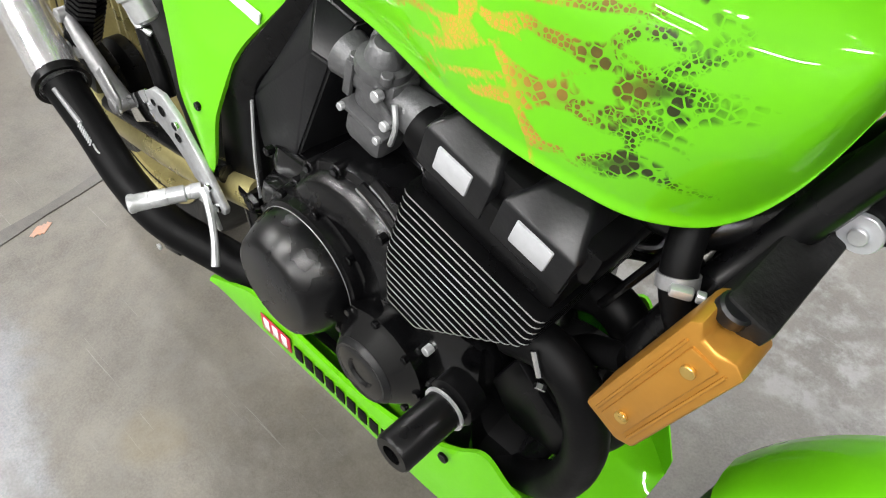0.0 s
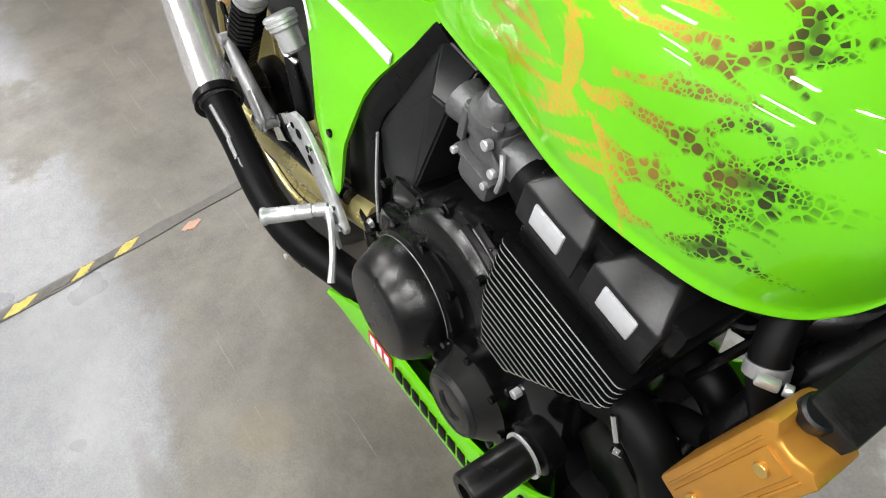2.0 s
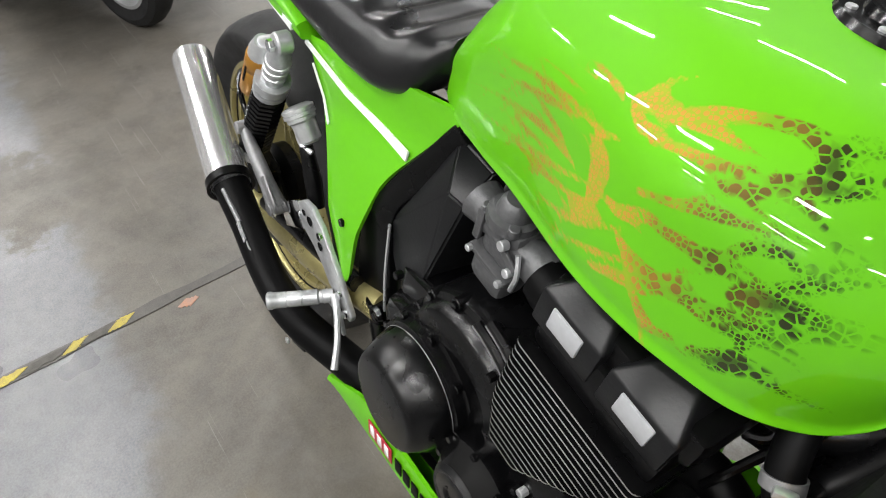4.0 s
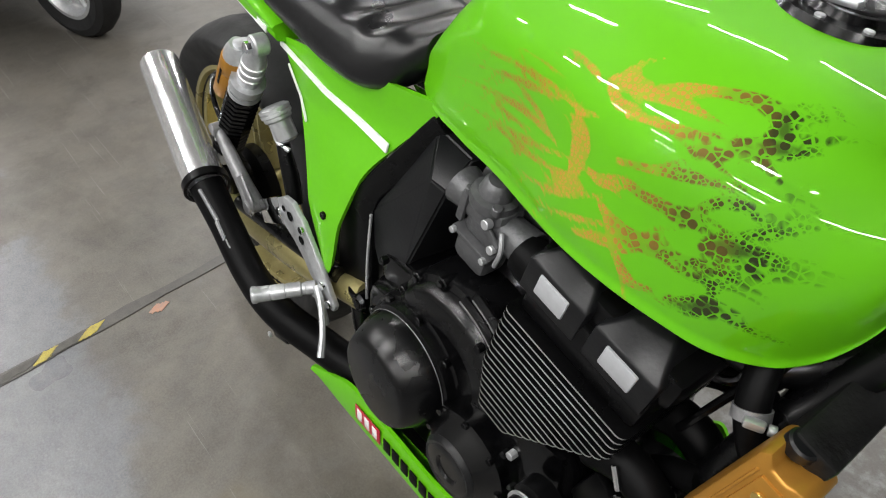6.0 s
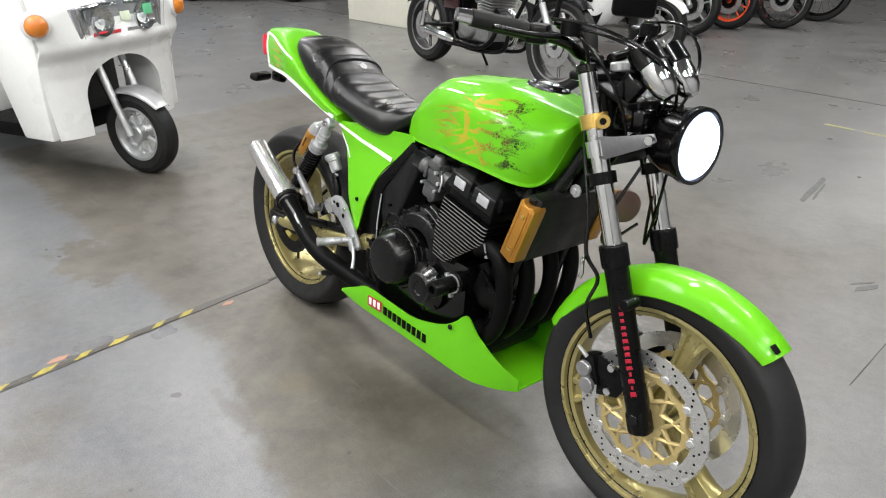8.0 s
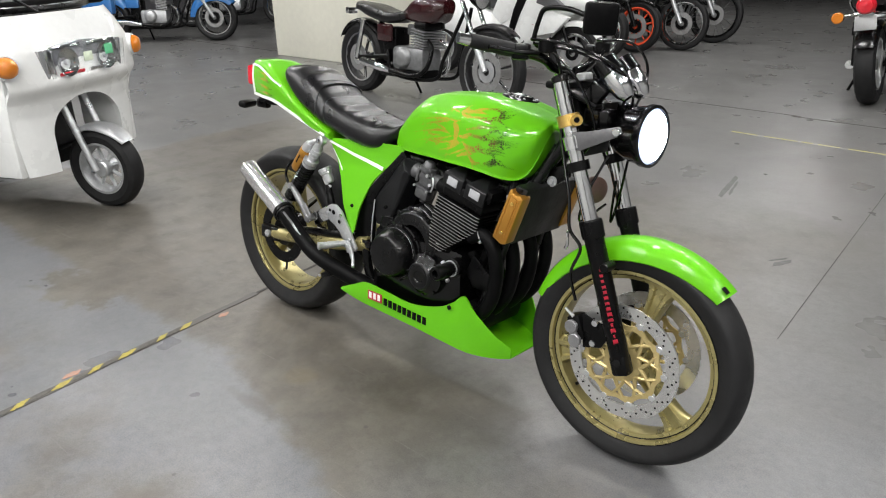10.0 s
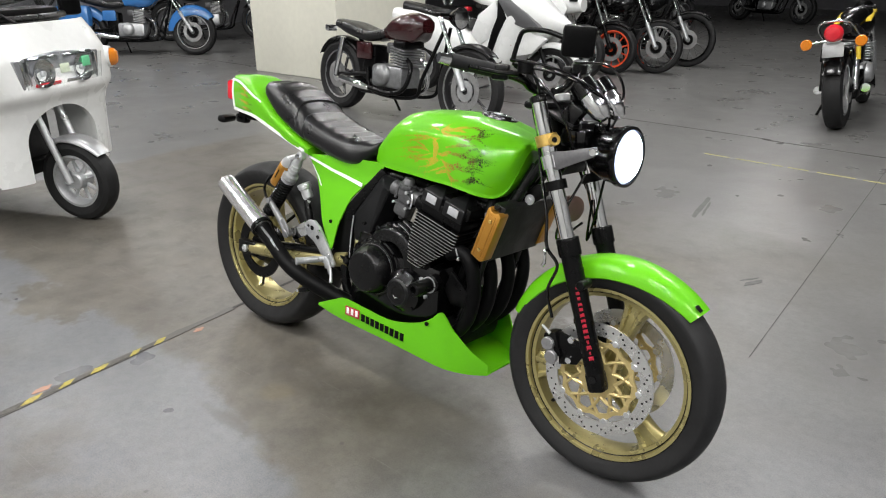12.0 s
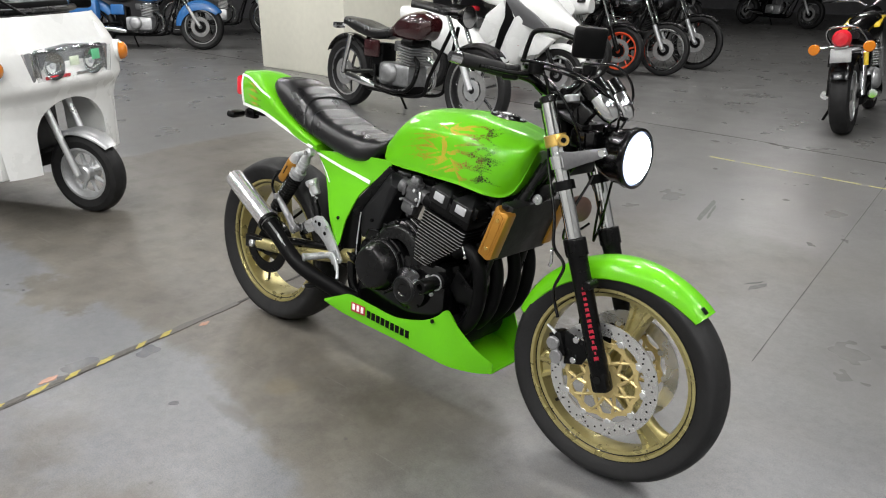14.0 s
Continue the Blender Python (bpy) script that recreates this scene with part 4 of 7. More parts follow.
LOWER_TONGUES = (((0.972, 0.660), (0.992, 0.673), (1.023, 0.685), 0.0060, 0.40), ((0.995, 0.664), (1.008, 0.666), (1.021, 0.668), 0.0039, 0.40), ((0.897, 0.634), (0.938, 0.636), (0.983, 0.647), 0.0042, 0.50),
                 ((0.940, 0.632), (0.976, 0.647), (1.018, 0.650), 0.0035, 0.50), ((0.910, 0.615), (0.929, 0.600), (0.951, 0.606), 0.0035, 0.40), ((0.867, 0.610), (0.902, 0.618), (0.930, 0.625), 0.0034, 0.40),
                 ((0.960, 0.604), (0.980, 0.613), (1.007, 0.630), 0.0053, 0.60), ((0.888, 0.646), (0.914, 0.638), (0.955, 0.650), 0.0039, 0.40), ((0.940, 0.723), (0.955, 0.729), (0.967, 0.746), 0.0037, 0.50),
                 ((0.974, 0.635), (0.986, 0.636), (0.980, 0.615), 0.0032, 0.50))
WISPS = (((0.849, 0.742), (0.826, 0.755), (0.796, 0.761), 0.0040, 0.30), ((0.831, 0.720), (0.736, 0.728), (0.634, 0.740), 0.0038, 0.30), ((0.840, 0.715), (0.742, 0.714), (0.649, 0.711), 0.0041, 0.35),
         ((0.824, 0.676), (0.725, 0.694), (0.618, 0.687), 0.0045, 0.30), ((0.808, 0.679), (0.781, 0.701), (0.708, 0.719), 0.0033, 0.40), ((0.846, 0.669), (0.736, 0.664), (0.619, 0.671), 0.0040, 0.30),
         ((0.839, 0.653), (0.763, 0.655), (0.695, 0.667), 0.0039, 0.30), ((0.886, 0.653), (0.815, 0.630), (0.752, 0.641), 0.0037, 0.30), ((0.813, 0.705), (0.787, 0.722), (0.732, 0.743), 0.0023, 0.40),
         ((0.820, 0.729), (0.784, 0.739), (0.719, 0.745), 0.0022, 0.40), ((0.786, 0.675), (0.740, 0.680), (0.698, 0.702), 0.0032, 0.40), ((0.905, 0.640), (0.845, 0.616), (0.767, 0.618), 0.0035, 0.30))
# broad gold strokes that tie the tongues together
HEART = (((0.852, 0.655), (0.854, 0.681), (0.856, 0.705), 0.0111, 0.50), ((0.860, 0.740), (0.875, 0.732), (0.897, 0.723), 0.0056, 0.50), ((0.857, 0.748), (0.871, 0.756), (0.890, 0.757), 0.0057, 0.50),
         ((0.863, 0.713), (0.842, 0.712), (0.825, 0.716), 0.0038, 0.50), ((0.866, 0.649), (0.847, 0.650), (0.819, 0.650), 0.0071, 0.50), ((0.867, 0.667), (0.886, 0.665), (0.906, 0.661), 0.0057, 0.50))


def tank_chart(c):
    """Along the tank, and up its side unrolled over the shoulder."""
    return c[:, 0], c[:, 2] - 0.8 * np.abs(c[:, 1] - 0.02)


paint_layer(tank, np.maximum(tongue_field(tank, UPPER_TONGUES + LOWER_TONGUES, tank_chart, 3, 2, 1.75), tongue_field(tank, WISPS + HEART, tank_chart, 8, 3, 1.05)))
cap = part("fuel_cap", lathe([(0.0005, 0.004), (0.018, 0.005), (0.028, 0.009), (0.034, 0.009), (0.036, 0.003), (0.052, 0.003), (0.055, -0.003)], (0.930, TANK_Y + 0.030, 0.892), (0.13, 0.08, 1), 40), BLACK_GLOSS, tank, "black round filler cap")
part("cap_latch", block((0.924, TANK_Y + 0.030, 0.901), (0.03, 0.016, 0.006), 0.002), STEEL, cap)
for k in range(8):
    a = 2 * math.pi * k / 8
    part("cap_bolt", drum((0.930 + 0.044 * math.cos(a), TANK_Y + 0.030 + 0.044 * math.sin(a), 0.894 - 0.044 * (0.13 * math.cos(a) + 0.08 * math.sin(a))), 0.004, 0.003, (0.13, 0.08, 1), 8), STEEL, cap)

# ---- seat and tail ----
SEAT = [
    (0.020, [(0, 0.880), (0.045, 0.882), (0.062, 0.890), (0.045, 0.903), (0, 0.907)]),
    (0.060, [(0, 0.850), (0.072, 0.852), (0.094, 0.872), (0.074, 0.906), (0, 0.914)]),
    (0.130, [(0, 0.800), (0.085, 0.802), (0.110, 0.832), (0.084, 0.892), (0, 0.904)]),
    (0.200, [(0, 0.762), (0.088, 0.764), (0.114, 0.800), (0.086, 0.862), (0, 0.874)]),
    (0.245, [(0, 0.741), (0.086, 0.743), (0.113, 0.778), (0.084, 0.832), (0, 0.842)]),
    (0.285, [(0, 0.726), (0.084, 0.728), (0.112, 0.763), (0.086, 0.812), (0, 0.816)]),
    (0.345, [(0, 0.708), (0.082, 0.710), (0.110, 0.747), (0.086, 0.790), (0, 0.792)]),
    (0.420, [(0, 0.692), (0.080, 0.694), (0.106, 0.728), (0.083, 0.772), (0, 0.774)]),
    (0.478, [(0, 0.690), (0.076, 0.692), (0.098, 0.722), (0.074, 0.764), (0, 0.767)]),
    (0.518, [(0, 0.702), (0.058, 0.704), (0.074, 0.730), (0.056, 0.762), (0, 0.766)]),
    (0.545, [(0, 0.732), (0.028, 0.734), (0.038, 0.750), (0.030, 0.764), (0, 0.768)]),
]
seat_mesh = body_loft(SEAT, 22, 150)
for v in seat_mesh.verts:
    edge_fade = max(0.0, 1 - (v.co.y / 0.088) ** 2)
    if v.normal.z > 0.2 or v.co.z > 0.75:
        if 0.30 < v.co.x < 0.575:
            v.co.z += 0.0042 * edge_fade * math.sin((v.co.x - 0.30) / 0.045 * 2 * math.pi - math.pi / 2)
        elif 0.07 < v.co.x < 0.20:
            v.co.z += 0.0035 * edge_fade * math.sin((v.co.x - 0.07) / 0.065 * 2 * math.pi - math.pi / 2)
    crease = math.exp(-((v.co.x - 0.258 - 0.15 * max(0, 0.83 - v.co.z)) / 0.006) ** 2)
    v.co.y *= 1 - 0.05 * crease
    v.co.z -= 0.005 * crease * (v.co.z > 0.80)
seat = part("seat", seat_mesh, VINYL, bike, "black vinyl stepped seat with ribbed rider pad")
TAIL = [
    (-0.165, [(0, 0.786), (0.052, 0.787), (0.068, 0.845), (0.058, 0.907), (0, 0.916)]),
    (-0.085, [(0, 0.780), (0.070, 0.781), (0.084, 0.840), (0.072, 0.905), (0, 0.918)]),
    (0.000, [(0, 0.770), (0.080, 0.771), (0.098, 0.812), (0.088, 0.875), (0, 0.885)]),
    (0.100, [(0, 0.742), (0.088, 0.743), (0.106, 0.775), (0.096, 0.810), (0, 0.82)]),
    (0.200, [(0, 0.714), (0.092, 0.715), (0.108, 0.735), (0.098, 0.76), (0, 0.77)]),
    (0.290, [(0, 0.690), (0.088, 0.691), (0.100, 0.703), (0.094, 0.716), (0, 0.72)]),
]
tail = part("tail_cowl", body_loft(TAIL, 40, 120), TAIL_FLAMES, bike, "lime green tail cowl edged with white stripes")
paint_layer(tail, tongue_field(tail, [((-0.02, 0.800 + 0.022 * k), (-0.08, 0.806 + 0.022 * k), (-0.15 + 0.02 * (k % 2), 0.815 + 0.020 * k), 0.006, 0.3) for k in range(4)], lambda c: (c[:, 0], c[:, 2]), 5, 1))
part("tail_lamp", block((-0.180, -0.010, 0.858), (0.04, 0.125, 0.072), 0.012), RED_LENS, tail, "red tail lamp")
part("plate_bracket", join(block((-0.12, 0, 0.770), (0.10, 0.09, 0.026), 0.008), block((-0.15, -0.035, 0.758), (0.06, 0.03, 0.035), 0.01)), BLACK, bike)

# ---- side panels ----
# height, rear edge, front edge
PANEL = ((0.412, 0.440, 0.450), (0.43, 0.430, 0.457), (0.50, 0.395, 0.470), (0.56, 0.366, 0.488), (0.60, 0.344, 0.506), (0.645, 0.314, 0.543), (0.68, 0.287, 0.574), (0.694, 0.275, 0.590), (0.704, 0.36, 0.596), (0.712, 0.46, 0.596))


def panel_y(z, x=0.3):
    tuck = 0.13 * max(0.0, x - 0.40) * float(np.interp(z, (0.58, 0.66), (0, 1)))
    return float(np.interp(z, (0.40, 0.50, 0.63, 0.75), (0.136, 0.128, 0.090, 0.080))) - tuck


for s in (-1, 1):
    rows = spline(PANEL, 40)
    outer = [[(xl + (xr - xl) * k / 10, s * (panel_y(z, xl + (xr - xl) * k / 10) + 0.004 * math.sin(math.pi * k / 10)), z) for k in range(11)] for z, xl, xr in rows]
    bm = rings_mesh(outer, closed=False, cap=False)
    bmesh.ops.solidify(bm, geom=bm.faces[:], thickness=0.006 * (1 if s < 0 else 1))
    sp = part("side_panel", bm, GREEN, bike, "lime green side panel with white stripe")
    part("panel_bolt", drum((0.440, s * (panel_y(0.505) + 0.002), 0.505), 0.006, 0.005, (0, s, 0), 10), BLACK, sp)
    # main white stripe; the short thin line is a tube reflection drawn in white
    for (xa, za), (xb, zb), wd in (((0.284, 0.688), (0.527, 0.634), 0.011), ((0.305, 0.665), (0.36, 0.605), 0.003)):
        rings = []
        for k in range(25):
            f = k / 24
            x, z = xa + (xb - xa) * f, za + (zb - za) * f
            w = wd * (0.6 + 0.4 * f) / 2
            row = []
            for dz, dy in ((w, 0.0035), (w, 0.0062), (-w, 0.0062), (-w, 0.0035)):
                row.append((x, s * (panel_y(z + dz, x) + dy), z + dz))
            rings.append(row)
        part("stripe", rings_mesh(rings), WHITE_PAINT, sp)

# ---- frame ----
for s in (-1, 1):
    part("frame_rail", tube([(0.30, s * 0.045, 0.66), (0.62, s * 0.030, 0.675), (0.85, s * 0.05, 0.672), (1.00, s * 0.06, 0.660), (1.06, s * 0.035, 0.690), (1.13, s * 0.02, 0.80)], 0.017, 12), CASE_BLACK, bike)
    part("down_tube", tube([(1.115, s * 0.02, 0.79), (1.065, s * 0.05, 0.67), (1.03, s * 0.085, 0.58), (0.97, s * 0.09, 0.35), (0.90, s * 0.09, 0.22), (0.60, s * 0.09, 0.20), (0.50, s * 0.10, 0.28), (0.49, s * 0.11, 0.40)], 0.016, 12, 60), CASE_BLACK, bike)
    part("frame_plate", slab([(0.425, 0.34), (0.50, 0.33), (0.508, 0.39), (0.512, 0.535), (0.522, 0.562), (0.610, 0.672), (0.588, 0.700), (0.474, 0.552), (0.455, 0.515), (0.438, 0.45)], s * 0.094, s * 0.110, 0.006, "xz",
                            lambda x, y, z, s=s: (x, y - s * 0.46 * max(0, x - 0.487), z)), BLACK, bike)
part("headstock", tube([(1.09, 0, 0.97), (1.16, 0, 0.79)], 0.032, 18, smooth=False), BLACK, bike)
for s in (-1, 1):
    sw = part("swingarm", tube([(0.50, s * 0.10, 0.385), (0.30, s * 0.115, 0.345), (0.02, s * 0.118, 0.31)], [0.026, 0.024, 0.022], 12), GOLD_RIM, bike, "dull gold swingarm")
    part("axle_block", block((0.0, s * 0.118, 0.309), (0.10, 0.03, 0.05), 0.006), BLACK, sw)
    part("axle_nut", drum((0.0, s * 0.133, 0.309), 0.014, 0.012, (0, s, 0), 6), STEEL, sw)

# ---- engine ----
ENG = radians(15)
EC = Vector((0.872, 0, 0.535))
EM = Matrix.Translation(EC) @ Matrix.Rotation(ENG, 4, "Y")
engine = part("engine", block((0.72, 0, 0.355), (0.37, 0.27, 0.22), 0.03), BLACK_GLOSS, bike, "black four-cylinder engine")
part("sump", block((0.72, 0, 0.235), (0.26, 0.16, 0.06), 0.02), BLACK_GLOSS, engine)
part("gearbox", block((0.63, 0, 0.45), (0.20, 0.22, 0.10), 0.03), BLACK_GLOSS, engine)
part("cylinder_block", moved(block((-0.024, 0, -0.02), (0.060, 0.26, 0.18), 0.006), EM), BLACK_MATT, engine)
for k in range(17):
    h = -0.088 + 0.0096 * k
    half_x = 0.082 if k > 6 else 0.066 + 0.0025 * k
    front_x = min(0.078, -0.014 + 0.0080 * k)
    out = []
    for cx, cy, a0 in ((front_x - 0.009, 0.141, 0), (-half_x + 0.009, 0.141, 90), (-half_x + 0.009, -0.141, 180), (front_x - 0.009, -0.141, 270)):
        for q in range(5):
            a = radians(a0 + 22.5 * q)
            out.append((cx + 0.009 * math.cos(a), cy + 0.009 * math.sin(a)))
    bm = slab(out, h, h + 0.0021, 0, "xy")
    for f in bm.faces:
        f.material_index = 1 if abs(f.normal.y) > 0.5 else 0
    part("fin", moved(bm, EM), [BLACK, FIN_EDGE], engine)
part("cylinder_head", moved(join(block((0, 0, 0.095), (0.15, 0.28, 0.05), 0.008), block((0.0, 0, 0.125), (0.17, 0.26, 0.04), 0.01)), EM), BLACK, engine)
for i, x in enumerate((-0.046, 0.036)):
    for s in (-1, 1):
        rows = [[(x + a * 0.036, s * y, z) for a, y in ((-1, 0.142), (1, 0.142), (1, 0.062), (-1, 0.062))] for y, z in ((0, 0.096), (0, 0.137))]
        rows.append([(x + a * 0.010, s * y, 0.163) for a, y in ((-1, 0.100), (1, 0.100), (1, 0.062), (-1, 0.062))])
        hip = rings_mesh(rows)
        bmesh.ops.bevel(hip, geom=hip.edges[:], offset=0.003, segments=2, affect="EDGES", profile=0.5)
        b = part("cam_box", moved(hip, EM), COVER_GREY, engine)
        part("plate", moved(block((x, s * 0.1425, 0.120), (0.036, 0.004, 0.024), 0.0018), EM), PLATE, b, "brushed grey end plate")

CX, CZ = 0.655, 0.405
part("clutch_cover", lathe([(0.0005, 0.198), (0.054, 0.198), (0.059, 0.1965), (0.063, 0.192), (0.075, 0.166), (0.077, 0.158), (0.078, 0.150), (0.084, 0.148), (0.086, 0.136), (0.091, 0.134), (0.093, 0.115)], (CX, 0, CZ), (0, -1, 0), 64), CASE_BLACK, engine, "round gloss black clutch cover")
for k in range(9):
    a = 2 * math.pi * k / 9
    part("cover_bolt", drum((CX + 0.0875 * math.cos(a), -0.136, CZ + 0.0875 * math.sin(a)), 0.006, 0.008, (0, -1, 0), 8), BLACK_GLOSS, engine)
part("pickup_cover", lathe([(0.0005, 0.184), (0.016, 0.184), (0.019, 0.187), (0.034, 0.187), (0.040, 0.184), (0.057, 0.164), (0.064, 0.160), (0.066, 0.12)], (0.787, 0, 0.372), (0, -1, 0), 36), BLACK_GLOSS, engine)
part("slider_puck", lathe([(0.0005, 0.236), (0.0105, 0.236), (0.0105, 0.248), (0.0185, 0.248), (0.0205, 0.245), (0.0205, 0.175), (0.026, 0.172), (0.026, 0.15)], (0.902, 0, 0.428), (0, -1, 0), 28), BLACK, engine, "black round crash protector")
part("generator_cover", drum((0.68, 0.13, 0.40), 0.09, 0.05, (0, 1, 0), 36), BLACK_GLOSS, engine)

# ---- carburettors ----
def carburettor(y, full):
    """Cast body with diaphragm top, float bowl, choke levers and screws."""
    body = join(tube([(0.665, y, 0.655), (0.685, y, 0.650), (0.745, y, 0.636), (0.775, y, 0.630)], [0.024, 0.020, 0.020, 0.023], 18, smooth=False),
                block((0.718, y, 0.640), (0.05, 0.038, 0.055), 0.009, pose(0, 0, 0, 0, 14, 0)))
    c = part("carburettor", body, CARB, bike, "grey cast carburettor")
    if not full:
        return c
    up = Vector((0.24, 0, 0.97))
    top = Vector((0.718, y - 0.004, 0.662))
    part("diaphragm_top", lathe([(0.0005, 0.030), (0.012, 0.030), (0.016, 0.026), (0.019, 0.014), (0.026, 0.012), (0.027, 0.006), (0.026, 0.0), (0.018, -0.004)], top, tuple(up), 24), CARB, c)
    for k in range(3):
        a = radians(100 + 110 * k)
        part("ear", drum(top + Vector((0.027 * math.cos(a), 0.024 * math.sin(a), 0.002)), 0.006, 0.009, tuple(up), 10), CARB, c)
    bowl = part("float_bowl", block((0.705, y - 0.003, 0.592), (0.052, 0.040, 0.036), 0.010, pose(0, 0, 0, 0, 14, 0), (1.0, 1.0)), CARB, c)
    part("bowl_flange", block((0.709, y - 0.003, 0.611), (0.062, 0.046, 0.006), 0.0025, pose(0, 0, 0, 0, 14, 0)), CARB, bowl)
    part("drain", drum((0.700, y - 0.003, 0.576), 0.009, 0.012, (-0.24, 0, -0.97), 14), CARB, bowl)
    for x, z in ((0.684, 0.617), (0.733, 0.604)):
        part("flange_screw", drum((x, y - 0.024, z), 0.0042, 0.006, (0, -1, 0), 8), STEEL, bowl)
    part("choke_arm", block((0.738, y - 0.024, 0.640), (0.034, 0.004, 0.010), 0.0015, pose(0, 0, 0, 0, 40, 0)), CARB, c)
    part("idle_screw", drum((0.735, y - 0.022, 0.652), 0.0055, 0.009, (0, -1, 0.1), 12), STEEL, c)
    part("pilot_screw", drum((0.745, y - 0.022, 0.626), 0.0050, 0.009, (0, -1, 0.1), 12), STEEL, c)
    part("linkage", tube([(0.752, y - 0.022, 0.650), (0.757, y - 0.026, 0.630), (0.748, y - 0.024, 0.606)], 0.0028, 6), STEEL, c)
    part("rib", block((0.690, y - 0.020, 0.648), (0.010, 0.006, 0.040), 0.002, pose(0, 0, 0, 0, 14, 0)), CARB, c)
    return c


carb = carburettor(-0.080, True)
for y in (-0.03, 0.03, 0.085):
    carburettor(y, False)
part("intake_rubber", tube([(0.772, -0.088, 0.632), (0.785, -0.088, 0.629), (0.83, -0.088, 0.62)], [0.022, 0.025, 0.025], 18, smooth=False), BLACK_MATT, carb)
AIR = {"rear": (0.492, 0.094, 0.524), "top": (0.590, 0.055, 0.680), "front": (0.655, 0.060, 0.672), "crest": (0.648, 0.088, 0.636), "foot": (0.573, 0.095, 0.472), "heel": (0.518, 0.095, 0.453), "peak": (0.631, 0.099, 0.649)}
for s in (-1, 1):
    bm = bmesh.new()
    av = {k: bm.verts.new((x, s * y, z)) for k, (x, y, z) in AIR.items()}
    rim = ["rear", "top", "front", "crest", "foot", "heel"]
    iv = {k: bm.verts.new((AIR[k][0] + 0.01, s * 0.02, AIR[k][2])) for k in rim}
    for f in (("rear", "top", "peak"), ("top", "front", "crest", "peak"), ("rear", "peak", "crest", "foot", "heel")):
        bm.faces.new([av[k] for k in f])
    for k, q in zip(rim, rim[1:] + rim[:1]):
        bm.faces.new((av[k], av[q], iv[q], iv[k]))
    bmesh.ops.triangulate(bm, faces=[f for f in bm.faces if len(f.verts) > 4])
    bmesh.ops.recalc_face_normals(bm, faces=bm.faces)
    bmesh.ops.bevel(bm, geom=[e for e in bm.edges if e.calc_face_angle(0) > 0.15], offset=0.0025, segments=2, affect="EDGES")
    part("airbox_cover", bm, COVER_GREY, bike, "charcoal faceted plastic airbox cover")
    part("rail_trim", tube([(0.512, s * 0.100, 0.535), (0.511, s * 0.108, 0.46), (0.511, s * 0.111, 0.395)], 0.0022, 6), STEEL, bike)

# ---- radiator ----
RADM = Matrix.Translation((1.062, 0, 0.608)) @ Matrix.Rotation(radians(18), 4, "Y")
rad = part("radiator", moved(block((0, 0, 0), (0.035, 0.27, 0.17), 0.004), RADM), SEALED, bike, "black radiator with gold side tanks")
for s in (-1, 1):
    g = part("side_tank", moved(slab([(-0.022, -0.072), (0.012, -0.078), (0.024, -0.07), (0.024, 0.066), (0.014, 0.072), (0.004, 0.066), (-0.008, 0.066), (-0.016, 0.078), (-0.022, 0.07)], s * 0.118, s * 0.158, 0.003), RADM), GOLD, rad, "gold anodised radiator side cover")
    part("raised_panel", moved(block((0.001, s * 0.1585, -0.003), (0.021, 0.004, 0.122), 0.0018), RADM), GOLD, g)
    for x in (-0.014, 0.016):
        part("rib", moved(block((x, s * 0.158, -0.003), (0.0025, 0.003, 0.124), 0.001), RADM), GOLD, g)
    for z in (-0.045, 0.042):
        part("screw", moved(drum((0.001, s * 0.1605, z), 0.0052, 0.003, (0, s, 0), 14), RADM), BRASS, g)
part("filler_cap", moved(drum((-0.008, -0.132, 0.070), 0.012, 0.012, (0, 0, 1), 18), RADM), COVER_GREY, rad)

# ---- exhaust ----
for k, y in enumerate((-0.125, -0.045, 0.045, 0.125)):
    part("header_pipe", tube([(0.925, y, 0.515), (0.965, y * 1.02, 0.53), (1.003, y * 1.03, 0.505), (1.020, y * 1.0, 0.435), (1.006, y * 0.95, 0.35), (0.960, y * 0.85, 0.285), (0.88, y * 0.7, 0.240)], 0.0205, 16, 48), BLACK_MATT, bike, "matt black header pipe")
exh = part("exhaust_pipe", tube([(0.86, -0.04, 0.21), (0.70, -0.07, 0.195), (0.58, -0.100, 0.225), (0.468, -0.145, 0.268), (0.381, -0.186, 0.310), (0.306, -0.194, 0.340), (0.226, -0.191, 0.390), (0.166, -0.190, 0.433)],
                                [0.045, 0.036, 0.029, 0.0275, 0.0265, 0.0255, 0.0255, 0.028], 20, 80), BLACK_MATT, bike, "matt black exhaust pipe")
part("muffler", lathe([(0.029, 0.20), (0.031, 0.285), (0.034, 0.285), (0.0345, 0.0), (0.031, -0.002), (0.029, 0.0)], (0.166, -0.190, 0.433), (-0.265, 0.046, 0.102), 32, closed=True), POLISHED, exh, "short polished steel muffler tube")
part("clamp_ring", lathe([(0.033, -0.006), (0.038, -0.006), (0.038, 0.008), (0.033, 0.008)], (0.166, -0.190, 0.433), (-0.265, 0.046, 0.102), 28, closed=True), BLACK, exh)

part("collector", join(block((0.895, 0.0, 0.262), (0.15, 0.23, 0.085), 0.03), block((0.80, 0.03, 0.225), (0.16, 0.20, 0.07), 0.025)), BLACK_MATT, bike, "matt black exhaust collector")

